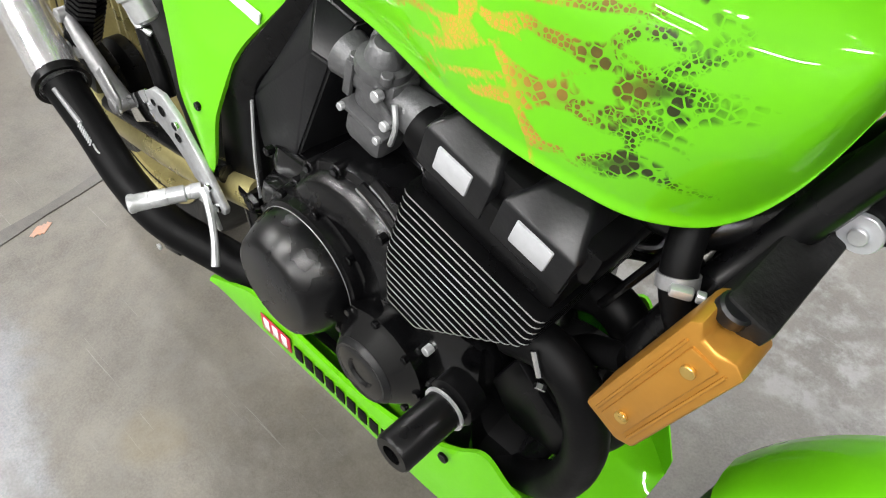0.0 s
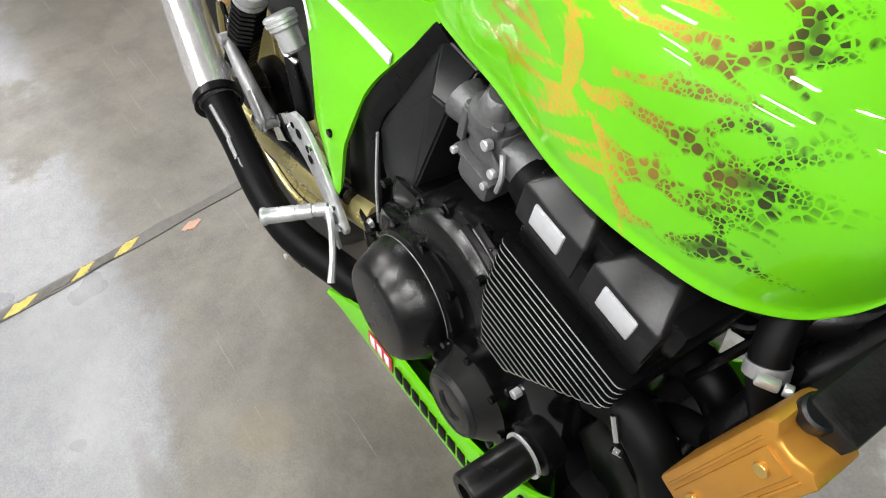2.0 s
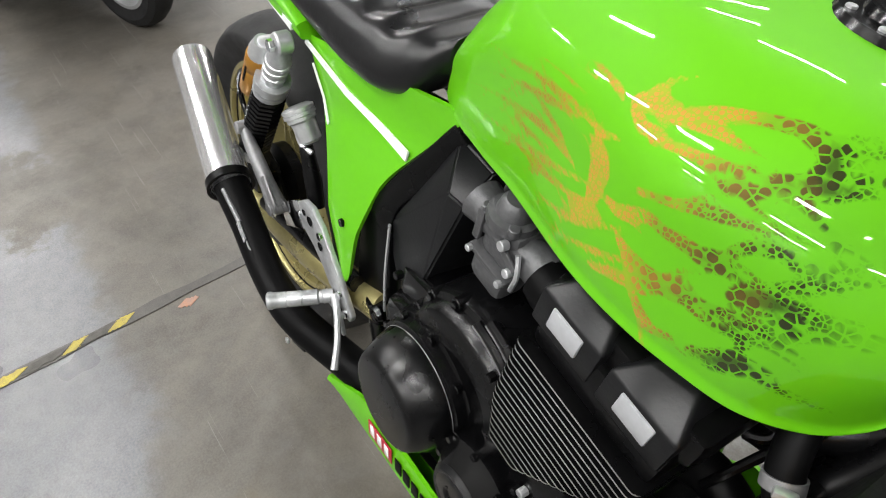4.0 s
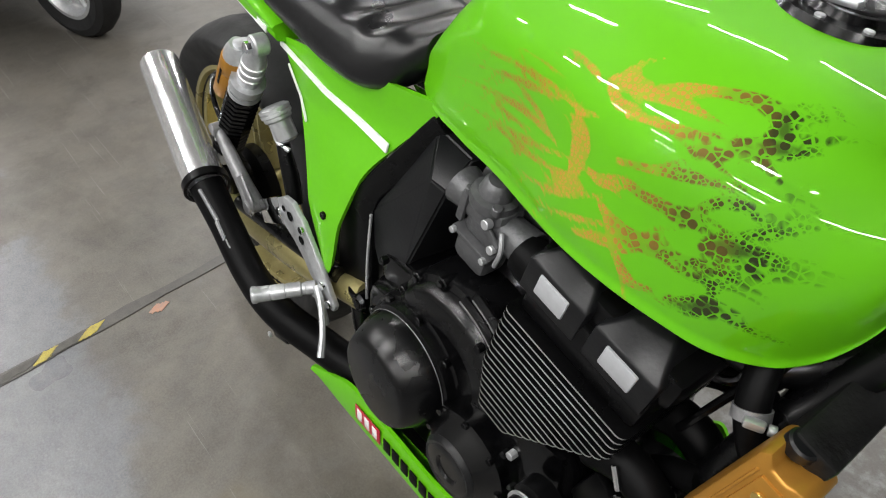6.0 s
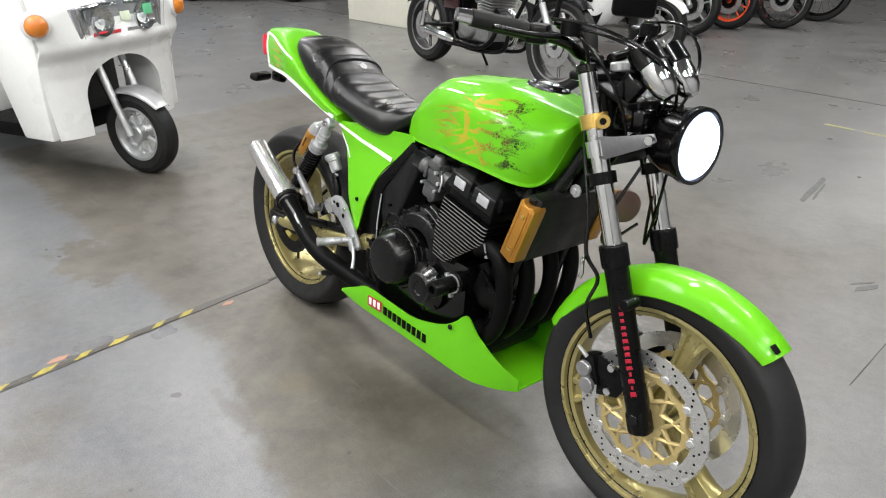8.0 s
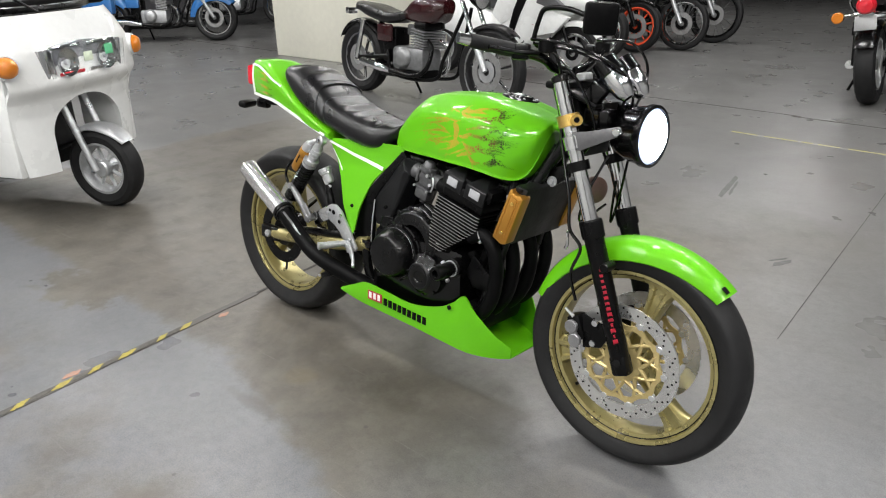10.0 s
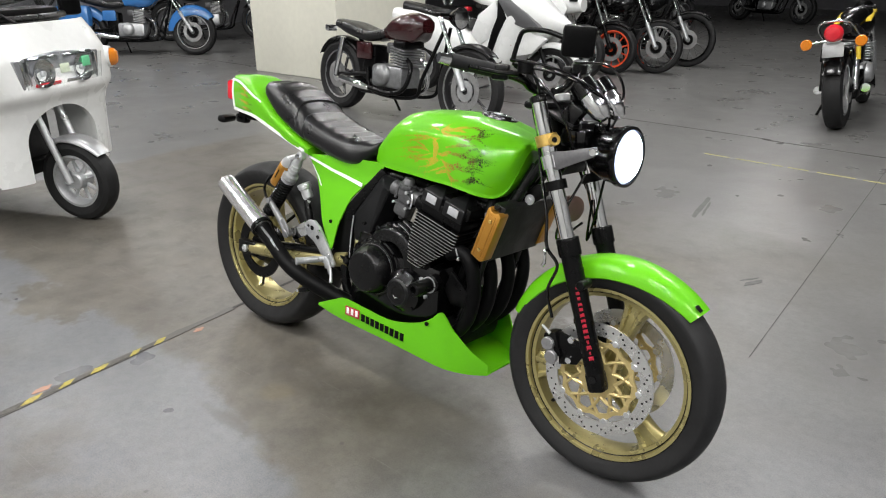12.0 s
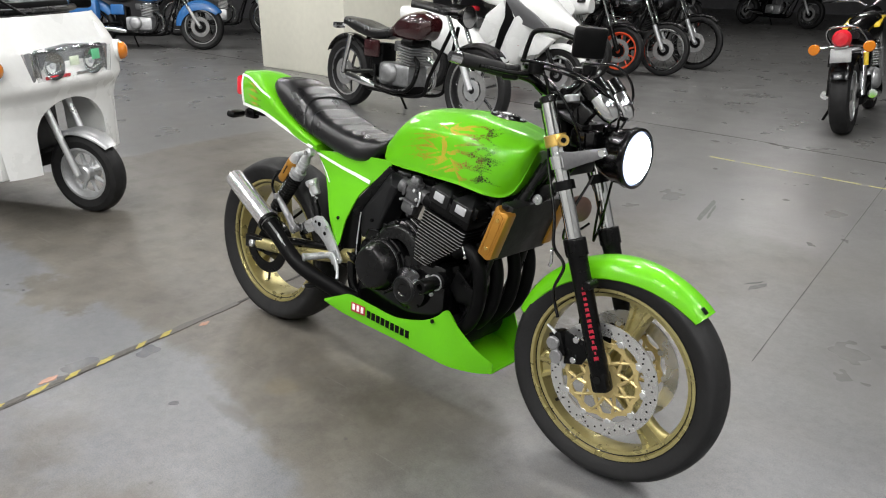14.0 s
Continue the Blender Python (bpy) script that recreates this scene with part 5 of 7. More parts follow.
# ---- belly cowl ----
def cowl():
    """Open-topped trough under the engine: right wall, floor, left wall."""
    xs = [0.44, 0.50, 0.55, 0.65, 0.75, 0.85, 0.90, 0.935, 0.97, 1.02, 1.06]
    top = [0.236, 0.262, 0.280, 0.272, 0.266, 0.290, 0.318, 0.345, 0.30, 0.24, 0.20]
    low = [0.224, 0.212, 0.206, 0.200, 0.194, 0.186, 0.180, 0.176, 0.172, 0.168, 0.168]
    wide = [0.175, 0.172, 0.170, 0.168, 0.166, 0.164, 0.160, 0.156, 0.145, 0.115, 0.08]
    bot = [0.21, 0.185, 0.175, 0.168, 0.162, 0.158, 0.156, 0.155, 0.156, 0.160, 0.168]
    fine = spline(np.array([xs, top, low, wide, bot]).T, 60)
    rings = []
    for x, t, l, w, b in fine:
        half = [(w * 0.98, t), (w, (t + l) / 2), (w * 0.97, l), (w * 0.75, (l + b) / 2), (w * 0.35, b), (0, b)]
        outer = half + [(-y, z) for y, z in half[-2::-1]]
        inner = [(y * 0.965, z + 0.004 * (1 if abs(y) < w * 0.9 else 0)) for y, z in outer][::-1]
        rings.append([(x, -y, z) for y, z in outer + inner])
    return rings_mesh(rings)


belly = part("belly_cowl", cowl(), GREEN, bike, "lime green belly cowl with dark lettering bars")
part("cowl_bolt", drum((0.892, -0.163, 0.302), 0.007, 0.004, (0, -1, 0), 10), BLACK, belly)

# ---- footrest, hanger ----
hang = part("footrest_hanger", slab([(0.328, 0.478), (0.352, 0.494), (0.378, 0.496), (0.405, 0.478), (0.446, 0.424), (0.479, 0.372), (0.474, 0.360), (0.458, 0.358), (0.436, 0.380), (0.414, 0.388), (0.398, 0.408), (0.372, 0.428), (0.345, 0.440)], -0.146, -0.137, 0.002), ALLOY, bike, "polished alloy footrest hanger")
part("footrest", lathe([(0.0005, 0.0), (0.010, 0.0), (0.0105, 0.014), (0.0085, 0.016), (0.0085, 0.020), (0.0112, 0.022), (0.0112, 0.042), (0.0104, 0.0425), (0.0104, 0.044), (0.0112, 0.0445), (0.0114, 0.064), (0.0106, 0.0645), (0.0106, 0.066), (0.0114, 0.0665), (0.0116, 0.084), (0.0128, 0.086), (0.0128, 0.091), (0.0105, 0.093), (0.0005, 0.093)], (0.432, -0.148, 0.380), (-0.042, -0.081, -0.004), 20), ALLOY, hang, "knurled alloy footrest")
part("brake_pedal", tube([(0.440, -0.150, 0.386), (0.470, -0.162, 0.378), (0.498, -0.178, 0.356), (0.515, -0.193, 0.330)], [0.006, 0.0052, 0.0046, 0.0055], 8), ALLOY, hang, "alloy brake pedal lever")

for x, z, r in ((0.370, 0.470, 0.008), (0.398, 0.444, 0.007), (0.352, 0.474, 0.005)):
    part("recess", lathe([(0.0005, 0.0), (r * 0.8, 0.0), (r, 0.0012)], (x, -0.1462, z), (0, -1, 0), 16), BLACK_MATT, hang)
for x, z in ((0.404, 0.466), (0.452, 0.396), (0.465, 0.370), (0.338, 0.462)):
    part("socket_bolt", drum((x, -0.146, z), 0.0065, 0.005, (0, -1, 0), 12), CHROME, hang)
for k in range(5):
    part("knurl", lathe([(0.0088, -0.0035), (0.0096, -0.002), (0.0096, 0.002), (0.0088, 0.0035)], (0.4245 - 0.0074 * k, -0.1625 - 0.0144 * k, 0.3793 - 0.0007 * k), (-0.39, -0.92, 0.03), 16), ALLOY, hang)
part("toe_guard", slab([(0.425, 0.378), (0.432, 0.366), (0.440, 0.368), (0.446, 0.352), (0.455, 0.353), (0.462, 0.336), (0.470, 0.335), (0.462, 0.366), (0.448, 0.380)], -0.156, -0.150, 0.001), ALLOY, hang)

# ---- rear shock ----
for s in (-1, 1):
    a, b = Vector((0.280, s * 0.120, 0.690)), Vector((0.10, s * 0.130, 0.43))
    ax = (b - a).normalized()
    sh = part("shock_absorber", join(tube([a, a + ax * 0.012, a + ax * 0.03, a + ax * 0.085], [0.010, 0.011, 0.0165, 0.0165], 18, smooth=False), tube([a + ax * 0.083, a + ax * 0.098], 0.026, 20, smooth=False), tube([a + ax * 0.103, a + ax * 0.112], 0.025, 20, smooth=False), tube([a + ax * 0.08, b], 0.012, 12, smooth=False)), ALLOY, bike, "silver shock absorber with gold reservoir")
    coil = []
    u = ax.orthogonal().normalized()
    w = ax.cross(u)
    for k in range(14 * 8 + 1):
        t = k / (14 * 8)
        coil.append(a + ax * (0.112 + 0.155 * t) + 0.0225 * (u * math.cos(k * math.pi / 4) + w * math.sin(k * math.pi / 4)))
    part("spring", tube(coil, 0.0046, 6, smooth=False), BLACK_GLOSS, sh, "black coil spring")
    res = part("reservoir", lathe([(0.0005, 0.0), (0.017, 0.0), (0.0195, 0.003), (0.0195, 0.030), (0.0188, 0.031), (0.0188, 0.034), (0.0195, 0.035), (0.0195, 0.088), (0.017, 0.092), (0.0005, 0.092)], (0.210, s * 0.128, 0.652), (-0.056, 0, -0.076), 24), GOLD, sh, "gold gas reservoir")
    part("reservoir_head", join(tube([(0.203, s * 0.128, 0.642), (0.216, s * 0.128, 0.660), (0.228, s * 0.128, 0.676)], [0.0175, 0.0175, 0.012], 18, smooth=False), tube([(0.222, s * 0.128, 0.672), (0.25, s * 0.124, 0.684), (0.272, s * 0.121, 0.688)], [0.009, 0.0075, 0.008], 14)), STEEL, sh)
    for k in range(4):
        part("marking_bar", block((0.180 + 0.0055 * k, s * 0.1475, 0.607 + 0.0075 * k), (0.005, 0.001, 0.008), 0.0003, pose(0, 0, 0, 0, 36, 0)), BLACK_MATT, res)
    part("eye", drum(a + Vector((0, -s * 0.010, 0)), 0.0155, 0.022, (0, s, 0), 18), ALLOY, sh)
    part("eye_bolt", drum(a + Vector((0, s * 0.012, 0)), 0.0085, 0.010, (0, s, 0), 6), CHROME, sh)
    for k in range(3):
        q = a + ax * (0.040 + 0.014 * k)
        part("body_ring", lathe([(0.0166, -0.0025), (0.0185, -0.0015), (0.0185, 0.0015), (0.0166, 0.0025)], q, tuple(ax), 20), STEEL, sh)


# ---- vehicles parked round about ----
CREAM = surface("off_white_plastic", (0.74, 0.75, 0.74), 0.28, coat=0.5, vary=0.04, scale=4)
MAROON = surface("maroon_paint", (0.028, 0.004, 0.005), 0.18, coat=1.0, vary=0.15)
BLUE = surface("sky_blue_paint", (0.03, 0.14, 0.38), 0.22, coat=0.8, vary=0.1)
RED_PAINT = surface("red_paint", (0.55, 0.03, 0.03), 0.25, coat=0.8, vary=0.08)
YELLOW = surface("yellow_paint", (0.7, 0.5, 0.03), 0.3, coat=0.6, vary=0.06)
ORANGE_RIM = surface("orange_wheel_paint", (0.75, 0.09, 0.03), 0.35, vary=0.08)
GREY_TRIM = surface("grey_trim", (0.09, 0.09, 0.095), 0.45, vary=0.15)


DARK_RIM = surface("dark_cast_wheel", (0.03, 0.03, 0.032), 0.4, metal=0.3, vary=0.2)


DISC_GREY = surface("used_disc_steel", (0.30, 0.30, 0.30), 0.38, metal=0.5, vary=0.2)
OLD_ALLOY = surface("weathered_alloy", (0.26, 0.265, 0.27), 0.36, metal=0.6, vary=0.3, scale=25, bump=0.2)


def plain_wheel(name, at, r, width, parent, rim_mat, spokes=5, wire=False, disc=0.0, phase=0.3, side=-1):
    rim_r = r - width * 0.72
    hw = width / 2
    prof = [(rim_r, -hw * 0.8), (rim_r - 0.008, -hw * 0.6), (rim_r - 0.02, 0), (rim_r - 0.008, hw * 0.6), (rim_r, hw * 0.8), (rim_r - 0.012, hw * 0.8), (rim_r - 0.03, hw * 0.3), (rim_r - 0.03, -hw * 0.3), (rim_r - 0.012, -hw * 0.8)]
    w = part(name, lathe(prof, at, seg=40, closed=True), rim_mat, parent)
    if rim_mat is DARK_RIM or rim_mat is STEEL:
        for sd in (-1, 1):
            part("rim_edge", lathe([(rim_r - 0.016, -0.003), (rim_r - 0.002, -0.003), (rim_r - 0.002, 0.003), (rim_r - 0.016, 0.003)], (at[0], at[1] + sd * hw * 0.82, at[2]), seg=48, closed=True), CHROME, w)
    tp = [(rim_r - 0.004, -hw * 0.75), (rim_r + (r - rim_r) * 0.5, -hw), (r - width * 0.12, -hw * 0.8), (r, -hw * 0.25), (r, hw * 0.25), (r - width * 0.12, hw * 0.8), (rim_r + (r - rim_r) * 0.5, hw), (rim_r - 0.004, hw * 0.75)]
    part("tyre", lathe(tp, at, seg=48), RUBBER, w)
    part("hub", drum((at[0], at[1] - 0.05, at[2]), 0.045, 0.10, (0, 1, 0), 20), rim_mat if not wire else ALLOY, w)
    for k in range(spokes):
        a = phase + 2 * math.pi * k / spokes
        if wire:
            b = a + (0.5 if k % 2 else -0.5)
            p0 = (at[0] + 0.04 * math.cos(b), at[1] + (0.03 if k % 2 else -0.03), at[2] + 0.04 * math.sin(b))
            part("spoke", tube([p0, (at[0] + (rim_r - 0.02) * math.cos(a), at[1], at[2] + (rim_r - 0.02) * math.sin(a))], 0.0022, 5, smooth=False), CHROME, w)
        else:
            part("spoke", tube([(at[0] + 0.03 * math.cos(a), at[1], at[2] + 0.03 * math.sin(a)), (at[0] + (rim_r - 0.02) * math.cos(a), at[1], at[2] + (rim_r - 0.02) * math.sin(a))], [0.012, 0.008], 8, smooth=False), rim_mat, w)
            if rim_mat is DARK_RIM:
                for sd in (-1, 1):
                    part("spoke_edge", tube([(at[0] + 0.06 * math.cos(a + sd * 0.12), at[1] - 0.011, at[2] + 0.06 * math.sin(a + sd * 0.12)), (at[0] + (rim_r - 0.02) * math.cos(a + sd * 0.045), at[1] - 0.011, at[2] + (rim_r - 0.02) * math.sin(a + sd * 0.045))], 0.0035, 6, smooth=False), CHROME, w)
    if disc:
        part("brake_disc", lathe([(disc - 0.05, -0.003), (disc, -0.003), (disc, 0.003), (disc - 0.05, 0.003)], (at[0], at[1] + side * (hw + 0.012), at[2]), seg=36, closed=True), DISC_GREY, w)
        part("disc_carrier", lathe([(0.03, -0.003), (disc * 0.55, -0.003), (disc * 0.55, 0.003), (0.03, 0.003)], (at[0], at[1] + side * (hw + 0.012), at[2]), seg=28, closed=True), ALLOY if rim_mat is DARK_RIM else BLACK, w)
    return w


def parked_bike(m, label, tank_mat, rim_mat, wb=1.45, rf=0.31, rr=0.31, wf=0.09, wr=0.12, spokes=5, wire=False, rake=27, seat_mat=None, engine_mat=None,
                tank_z=0.80, disc=0.14, fork_mat=None, fenders=None, fairing=None, bars=1.05, lamp=True, group="parked motorcycles", tail_mat=None):
    """A parked road motorcycle: wheels, fork, frame, engine, tank, seat, exhaust, lamps and bars as parts."""
    b = thing("parked_motorcycle", label, "motorcycle", m, group)
    plain_wheel("front_wheel", (wb, 0, rf), rf, wf, b, rim_mat, spokes, wire, disc)
    plain_wheel("rear_wheel", (0, 0, rr), rr, wr, b, rim_mat, spokes, wire, disc * 0.8)
    ra = math.tan(radians(rake))
    hx, hz = wb - (0.86 - rf) * ra, 0.86
    fork_mat = fork_mat or CHROME
    for s in (-1, 1):
        lg = part("fork_leg", tube([(wb, s * 0.085, rf), (wb - 0.28 * ra, s * 0.085, rf + 0.28)], 0.026, 12, smooth=False), ALLOY if fork_mat is CHROME else fork_mat, b)
        part("fork_tube", tube([(wb - 0.26 * ra, s * 0.085, rf + 0.26), (hx - 0.05 * ra, s * 0.085, hz + 0.05)], 0.018, 12, smooth=False), CHROME, lg)
        part("shock_absorber", tube([(0.03, s * 0.12, rr), (0.12, s * 0.11, rr + 0.34)], [0.022, 0.026], 10, smooth=False), CHROME if s < 0 else BLACK, b)
        part("swingarm", tube([(0, s * 0.10, rr), (0.48, s * 0.10, rr + 0.05)], 0.02, 10, smooth=False), BLACK, b)
        part("down_tube", tube([(hx, s * 0.03, hz - 0.06), (hx - 0.16, s * 0.10, 0.40), (hx - 0.26, s * 0.11, 0.22), (0.55, s * 0.11, 0.22), (0.46, s * 0.11, 0.42)], 0.016, 10), BLACK, b)
        part("header_pipe", tube([(0.93, s * 0.07, 0.52), (1.0, s * 0.09, 0.46), (0.98, s * 0.13, 0.30), (0.84, s * 0.15, 0.23), (0.55, s * 0.16, 0.25)], 0.02, 10), BLACK if s < 0 else CHROME, b)
        part("muffler", tube([(0.55, s * 0.16, 0.25), (0.42, s * 0.17, 0.27), (0.18, s * 0.175, 0.30)], [0.022, 0.038, 0.036], 14), CHROME, b)
        hb = part("handlebar", tube([(hx - 0.02, s * 0.03, hz + 0.12), (hx - 0.03, s * 0.12, bars - 0.02), (hx - 0.12, s * 0.36, bars)], 0.011, 10), CHROME, b)
        part("grip", tube([(hx - 0.075, s * 0.25, bars), (hx - 0.125, s * 0.375, bars)], 0.016, 10, smooth=False), RUBBER, hb)
    part("triple_clamp", block((hx - 0.01, 0, hz + 0.04), (0.06, 0.24, 0.03), 0.008), BLACK, b)
    em = engine_mat or ALLOY
    e = part("engine", block((0.72, 0, 0.36), (0.40, 0.24, 0.20), 0.04), em, b)
    part("cover", lathe([(0.0005, 0.175), (0.06, 0.172), (0.085, 0.155), (0.095, 0.12)], (0.68, 0, 0.37), (0, -1, 0), 28), em, e)
    for k in range(7):
        part("fin", block((0.86, 0, 0.47 + 0.022 * k), (0.17, 0.26, 0.009), 0.002, pose(0, 0, 0, 0, 8, 0)), em, e)
    part("rocker_cover", block((0.87, 0, 0.64), (0.15, 0.24, 0.06), 0.02), CHROME if em is ALLOY else BLACK, e)
    part("carburettor", block((0.72, -0.05, 0.60), (0.10, 0.05, 0.09), 0.015), CARB, b)
    tz = tank_z
    part("fuel_tank", body_loft([(0.62, [(0, tz - 0.10), (0.05, tz - 0.10), (0.07, tz - 0.06), (0.055, tz - 0.01), (0, tz)]),
                                 (0.74, [(0, tz - 0.11), (0.085, tz - 0.11), (0.115, tz - 0.04), (0.09, tz + 0.05), (0, tz + 0.08)]),
                                 (0.90, [(0, tz - 0.12), (0.10, tz - 0.12), (0.14, tz - 0.03), (0.115, tz + 0.085), (0, tz + 0.12)]),
                                 (1.02, [(0, tz - 0.10), (0.09, tz - 0.10), (0.125, tz - 0.01), (0.10, tz + 0.085), (0, tz + 0.115)]),
                                 (1.10, [(0, tz - 0.03), (0.05, tz - 0.03), (0.07, tz + 0.01), (0.06, tz + 0.06), (0, tz + 0.08)])], 12, 26), tank_mat, b)
    part("seat", body_loft([(-0.02, [(0, tz - 0.04), (0.07, tz - 0.04), (0.09, tz - 0.02), (0.07, tz + 0.02), (0, tz + 0.03)]),
                            (0.20, [(0, tz - 0.10), (0.10, tz - 0.10), (0.13, tz - 0.06), (0.11, tz + 0.0), (0, tz + 0.01)]),
                            (0.45, [(0, tz - 0.14), (0.10, tz - 0.14), (0.13, tz - 0.10), (0.11, tz - 0.05), (0, tz - 0.045)]),
                            (0.64, [(0, tz - 0.10), (0.06, tz - 0.10), (0.075, tz - 0.07), (0.06, tz - 0.03), (0, tz - 0.02)])], 12, 26), seat_mat or VINYL, b)
    part("under_frame", join(block((0.62, 0, 0.235), (0.60, 0.20, 0.10), 0.03), block((0.45, 0, 0.46), (0.18, 0.18, 0.30), 0.03)), BLACK, b)
    part("side_cover", block((0.42, -0.11, 0.56), (0.20, 0.03, 0.15), 0.02), tank_mat, b)
    fm = fenders or BLACK
    part("rear_fender", arc_shell((0, 0, rr), rr + 0.035, radians(150), radians(45), wr * 0.62, 0.04), fm, b)
    part("front_fender", arc_shell((wb, 0, rf), rf + 0.03, radians(140), radians(50), wf * 0.75, 0.035), fm, b)
    part("tail_lamp", block((-0.20, 0, tz - 0.06), (0.06, 0.11, 0.06), 0.015), tail_mat or RED_LENS, b)
    if lamp:
        hl = part("headlamp", lathe([(0.0005, -0.10), (0.05, -0.09), (0.08, -0.03), (0.088, 0.0), (0.08, 0.004)], (hx + 0.14, 0, hz + 0.02), (1, 0, 0), 24), BLACK_GLOSS, b)
        part("lens", lathe([(0.0005, 0.02), (0.05, 0.014), (0.08, 0.002)], (hx + 0.14, 0, hz + 0.02), (1, 0, 0), 24), CHROME, hl)
    part("side_stand", tube([(0.50, 0.12, 0.26), (0.52, 0.26, 0.01)], 0.012, 8, smooth=False), BLACK, b)
    if fairing:
        for s in (-1, 1):
            part("fairing", slab([(0.72, 0.26), (1.02, 0.30), (1.14, 0.52), (1.30, 0.78), (1.12, 1.02), (0.98, 0.86), (0.94, 0.62), (0.78, 0.46)], s * 0.17, s * 0.20, 0.012), fairing, b)
        part("nose", body_loft([(1.02, [(0, 0.80), (0.14, 0.80), (0.19, 0.90), (0.13, 1.06), (0, 1.10)]), (1.20, [(0, 0.74), (0.12, 0.74), (0.16, 0.84), (0.12, 0.99), (0, 1.03)]),
                                (1.40, [(0, 0.76), (0.05, 0.77), (0.08, 0.82), (0.05, 0.90), (0, 0.92)])], 12, 20), fairing, b)
        part("tail_cowl", body_loft([(-0.25, [(0, 0.90), (0.03, 0.90), (0.05, 0.93), (0.03, 0.96), (0, 0.97)]), (0.05, [(0, 0.80), (0.09, 0.80), (0.12, 0.86), (0.09, 0.93), (0, 0.95)]),
                                     (0.40, [(0, 0.70), (0.10, 0.70), (0.13, 0.76), (0.10, 0.82), (0, 0.83)])], 12, 20), fairing, b)
        part("winglet", block((1.33, -0.13, 0.88), (0.10, 0.03, 0.035), 0.01), BLACK_GLOSS, b)
    return b


def stood(x, y, heading, lean=-5):
    return pose(x, y, 0, 0, 0, heading) @ pose(0, 0, 0, lean, 0, 0)


parked_bike(stood(-2.97, 3.19, -5), "maroon and black classic twin motorcycle, parked in the row", MAROON, DARK_RIM, 1.60, 0.335, 0.315, 0.10, 0.13, 7, rake=28, tank_z=0.78, disc=0.15, bars=1.14, tail_mat=CHROME, engine_mat=OLD_ALLOY)
parked_bike(stood(-3.44, 5.98, 2), "red and white faired sport motorcycle, parked in the row", RED_PAINT, STEEL, 1.42, 0.30, 0.31, 0.11, 0.16, 6, rake=24, fairing=CREAM, disc=0.15, engine_mat=BLACK, lamp=False)
parked_bike(stood(-3.36, 6.62, 3), "black motorcycle with orange-red wheels, parked in the row", BLACK_GLOSS, ORANGE_RIM, 1.42, 0.30, 0.31, 0.11, 0.16, 10, rake=24, disc=0.14, engine_mat=BLACK, fork_mat=BLACK)
parked_bike(stood(-3.02, 7.05, 3), "black motorcycle with chrome wire wheels, parked in the row", BLACK_GLOSS, CHROME, 1.46, 0.31, 0.31, 0.085, 0.11, 24, wire=True, rake=27, disc=0.13)
parked_bike(stood(-2.95, 7.85, 4), "dark off-road motorcycle with spoked wheels, parked in the row", BLACK, BLACK, 1.46, 0.34, 0.31, 0.08, 0.11, 24, wire=True, rake=27, disc=0.12, engine_mat=BLACK)
parked_bike(stood(-3.6, 16.5, -20), "dark cruiser motorcycle standing far back in the hall", BLACK_GLOSS, CHROME, 1.6, 0.31, 0.30, 0.11, 0.14, 24, wire=True, rake=32)
parked_bike(stood(-5.2, 13.5, -15), "dark cruiser motorcycle standing far back in the hall", BLACK_GLOSS, CHROME, 1.6, 0.31, 0.30, 0.11, 0.14, 24, wire=True, rake=32)
blue_cruiser = parked_bike(stood(-9.03, 3.71, 38), "sky blue chrome-trimmed cruiser motorcycle parked far off", BLUE, CHROME, 1.62, 0.33, 0.33, 0.12, 0.13, 24, wire=True, rake=30, fenders=BLUE)
part("valance", arc_shell((1.62, 0, 0.33), 0.385, radians(178), radians(35), 0.095, 0.15), BLUE, blue_cruiser, "deep blue front fender")
part("valance", arc_shell((0, 0, 0.33), 0.385, radians(185), radians(30), 0.10, 0.15), BLUE, blue_cruiser, "deep blue rear fender")
part("saddle_bag", block((-0.05, -0.22, 0.55), (0.50, 0.16, 0.30), 0.05), BLUE, blue_cruiser)
parked_bike(stood(-9.9, 5.6, 40), "black cruiser motorcycle parked far off", BLACK_GLOSS, CHROME, 1.6, 0.33, 0.33, 0.12, 0.13, 24, wire=True, rake=30)

# the motorcycle seen from behind
tailer = parked_bike(stood(0.93, 5.08, 93, -9), "black and yellow classic motorcycle seen from behind", BLACK_GLOSS, STEEL, 1.45, 0.31, 0.31, 0.10, 0.15, 7, tank_z=0.80, disc=0.13)
part("grab_rail", tube([(0.12, -0.13, 0.72), (-0.12, -0.125, 0.80), (-0.22, -0.09, 0.86), (-0.24, 0, 0.87), (-0.22, 0.09, 0.86), (-0.12, 0.125, 0.80), (0.12, 0.13, 0.72)], 0.010, 10, 48), CHROME, tailer, "chrome grab rail")
part("rear_fender_tip", arc_shell((0, 0, 0.31), 0.35, radians(152), radians(100), 0.080, 0.03), BLACK_GLOSS, tailer, "glossy black rear fender")
part("tail_plate", join(block((-0.262, 0, 0.655), (0.008, 0.150, 0.110), 0.003, pose(0, 0, 0, 0, 14, 0)), block((-0.240, 0, 0.715), (0.05, 0.10, 0.02), 0.006)), DISC_GREY, tailer, "grey metal tail plate below the lamp")
part("stop_lamp", lathe([(0.0005, 0.05), (0.05, 0.045), (0.068, 0.02), (0.07, 0.0), (0.06, -0.04)], (-0.24, 0, 0.78), (-1, 0, 0), 24), RED_LENS, tailer, "round red stop lamp")
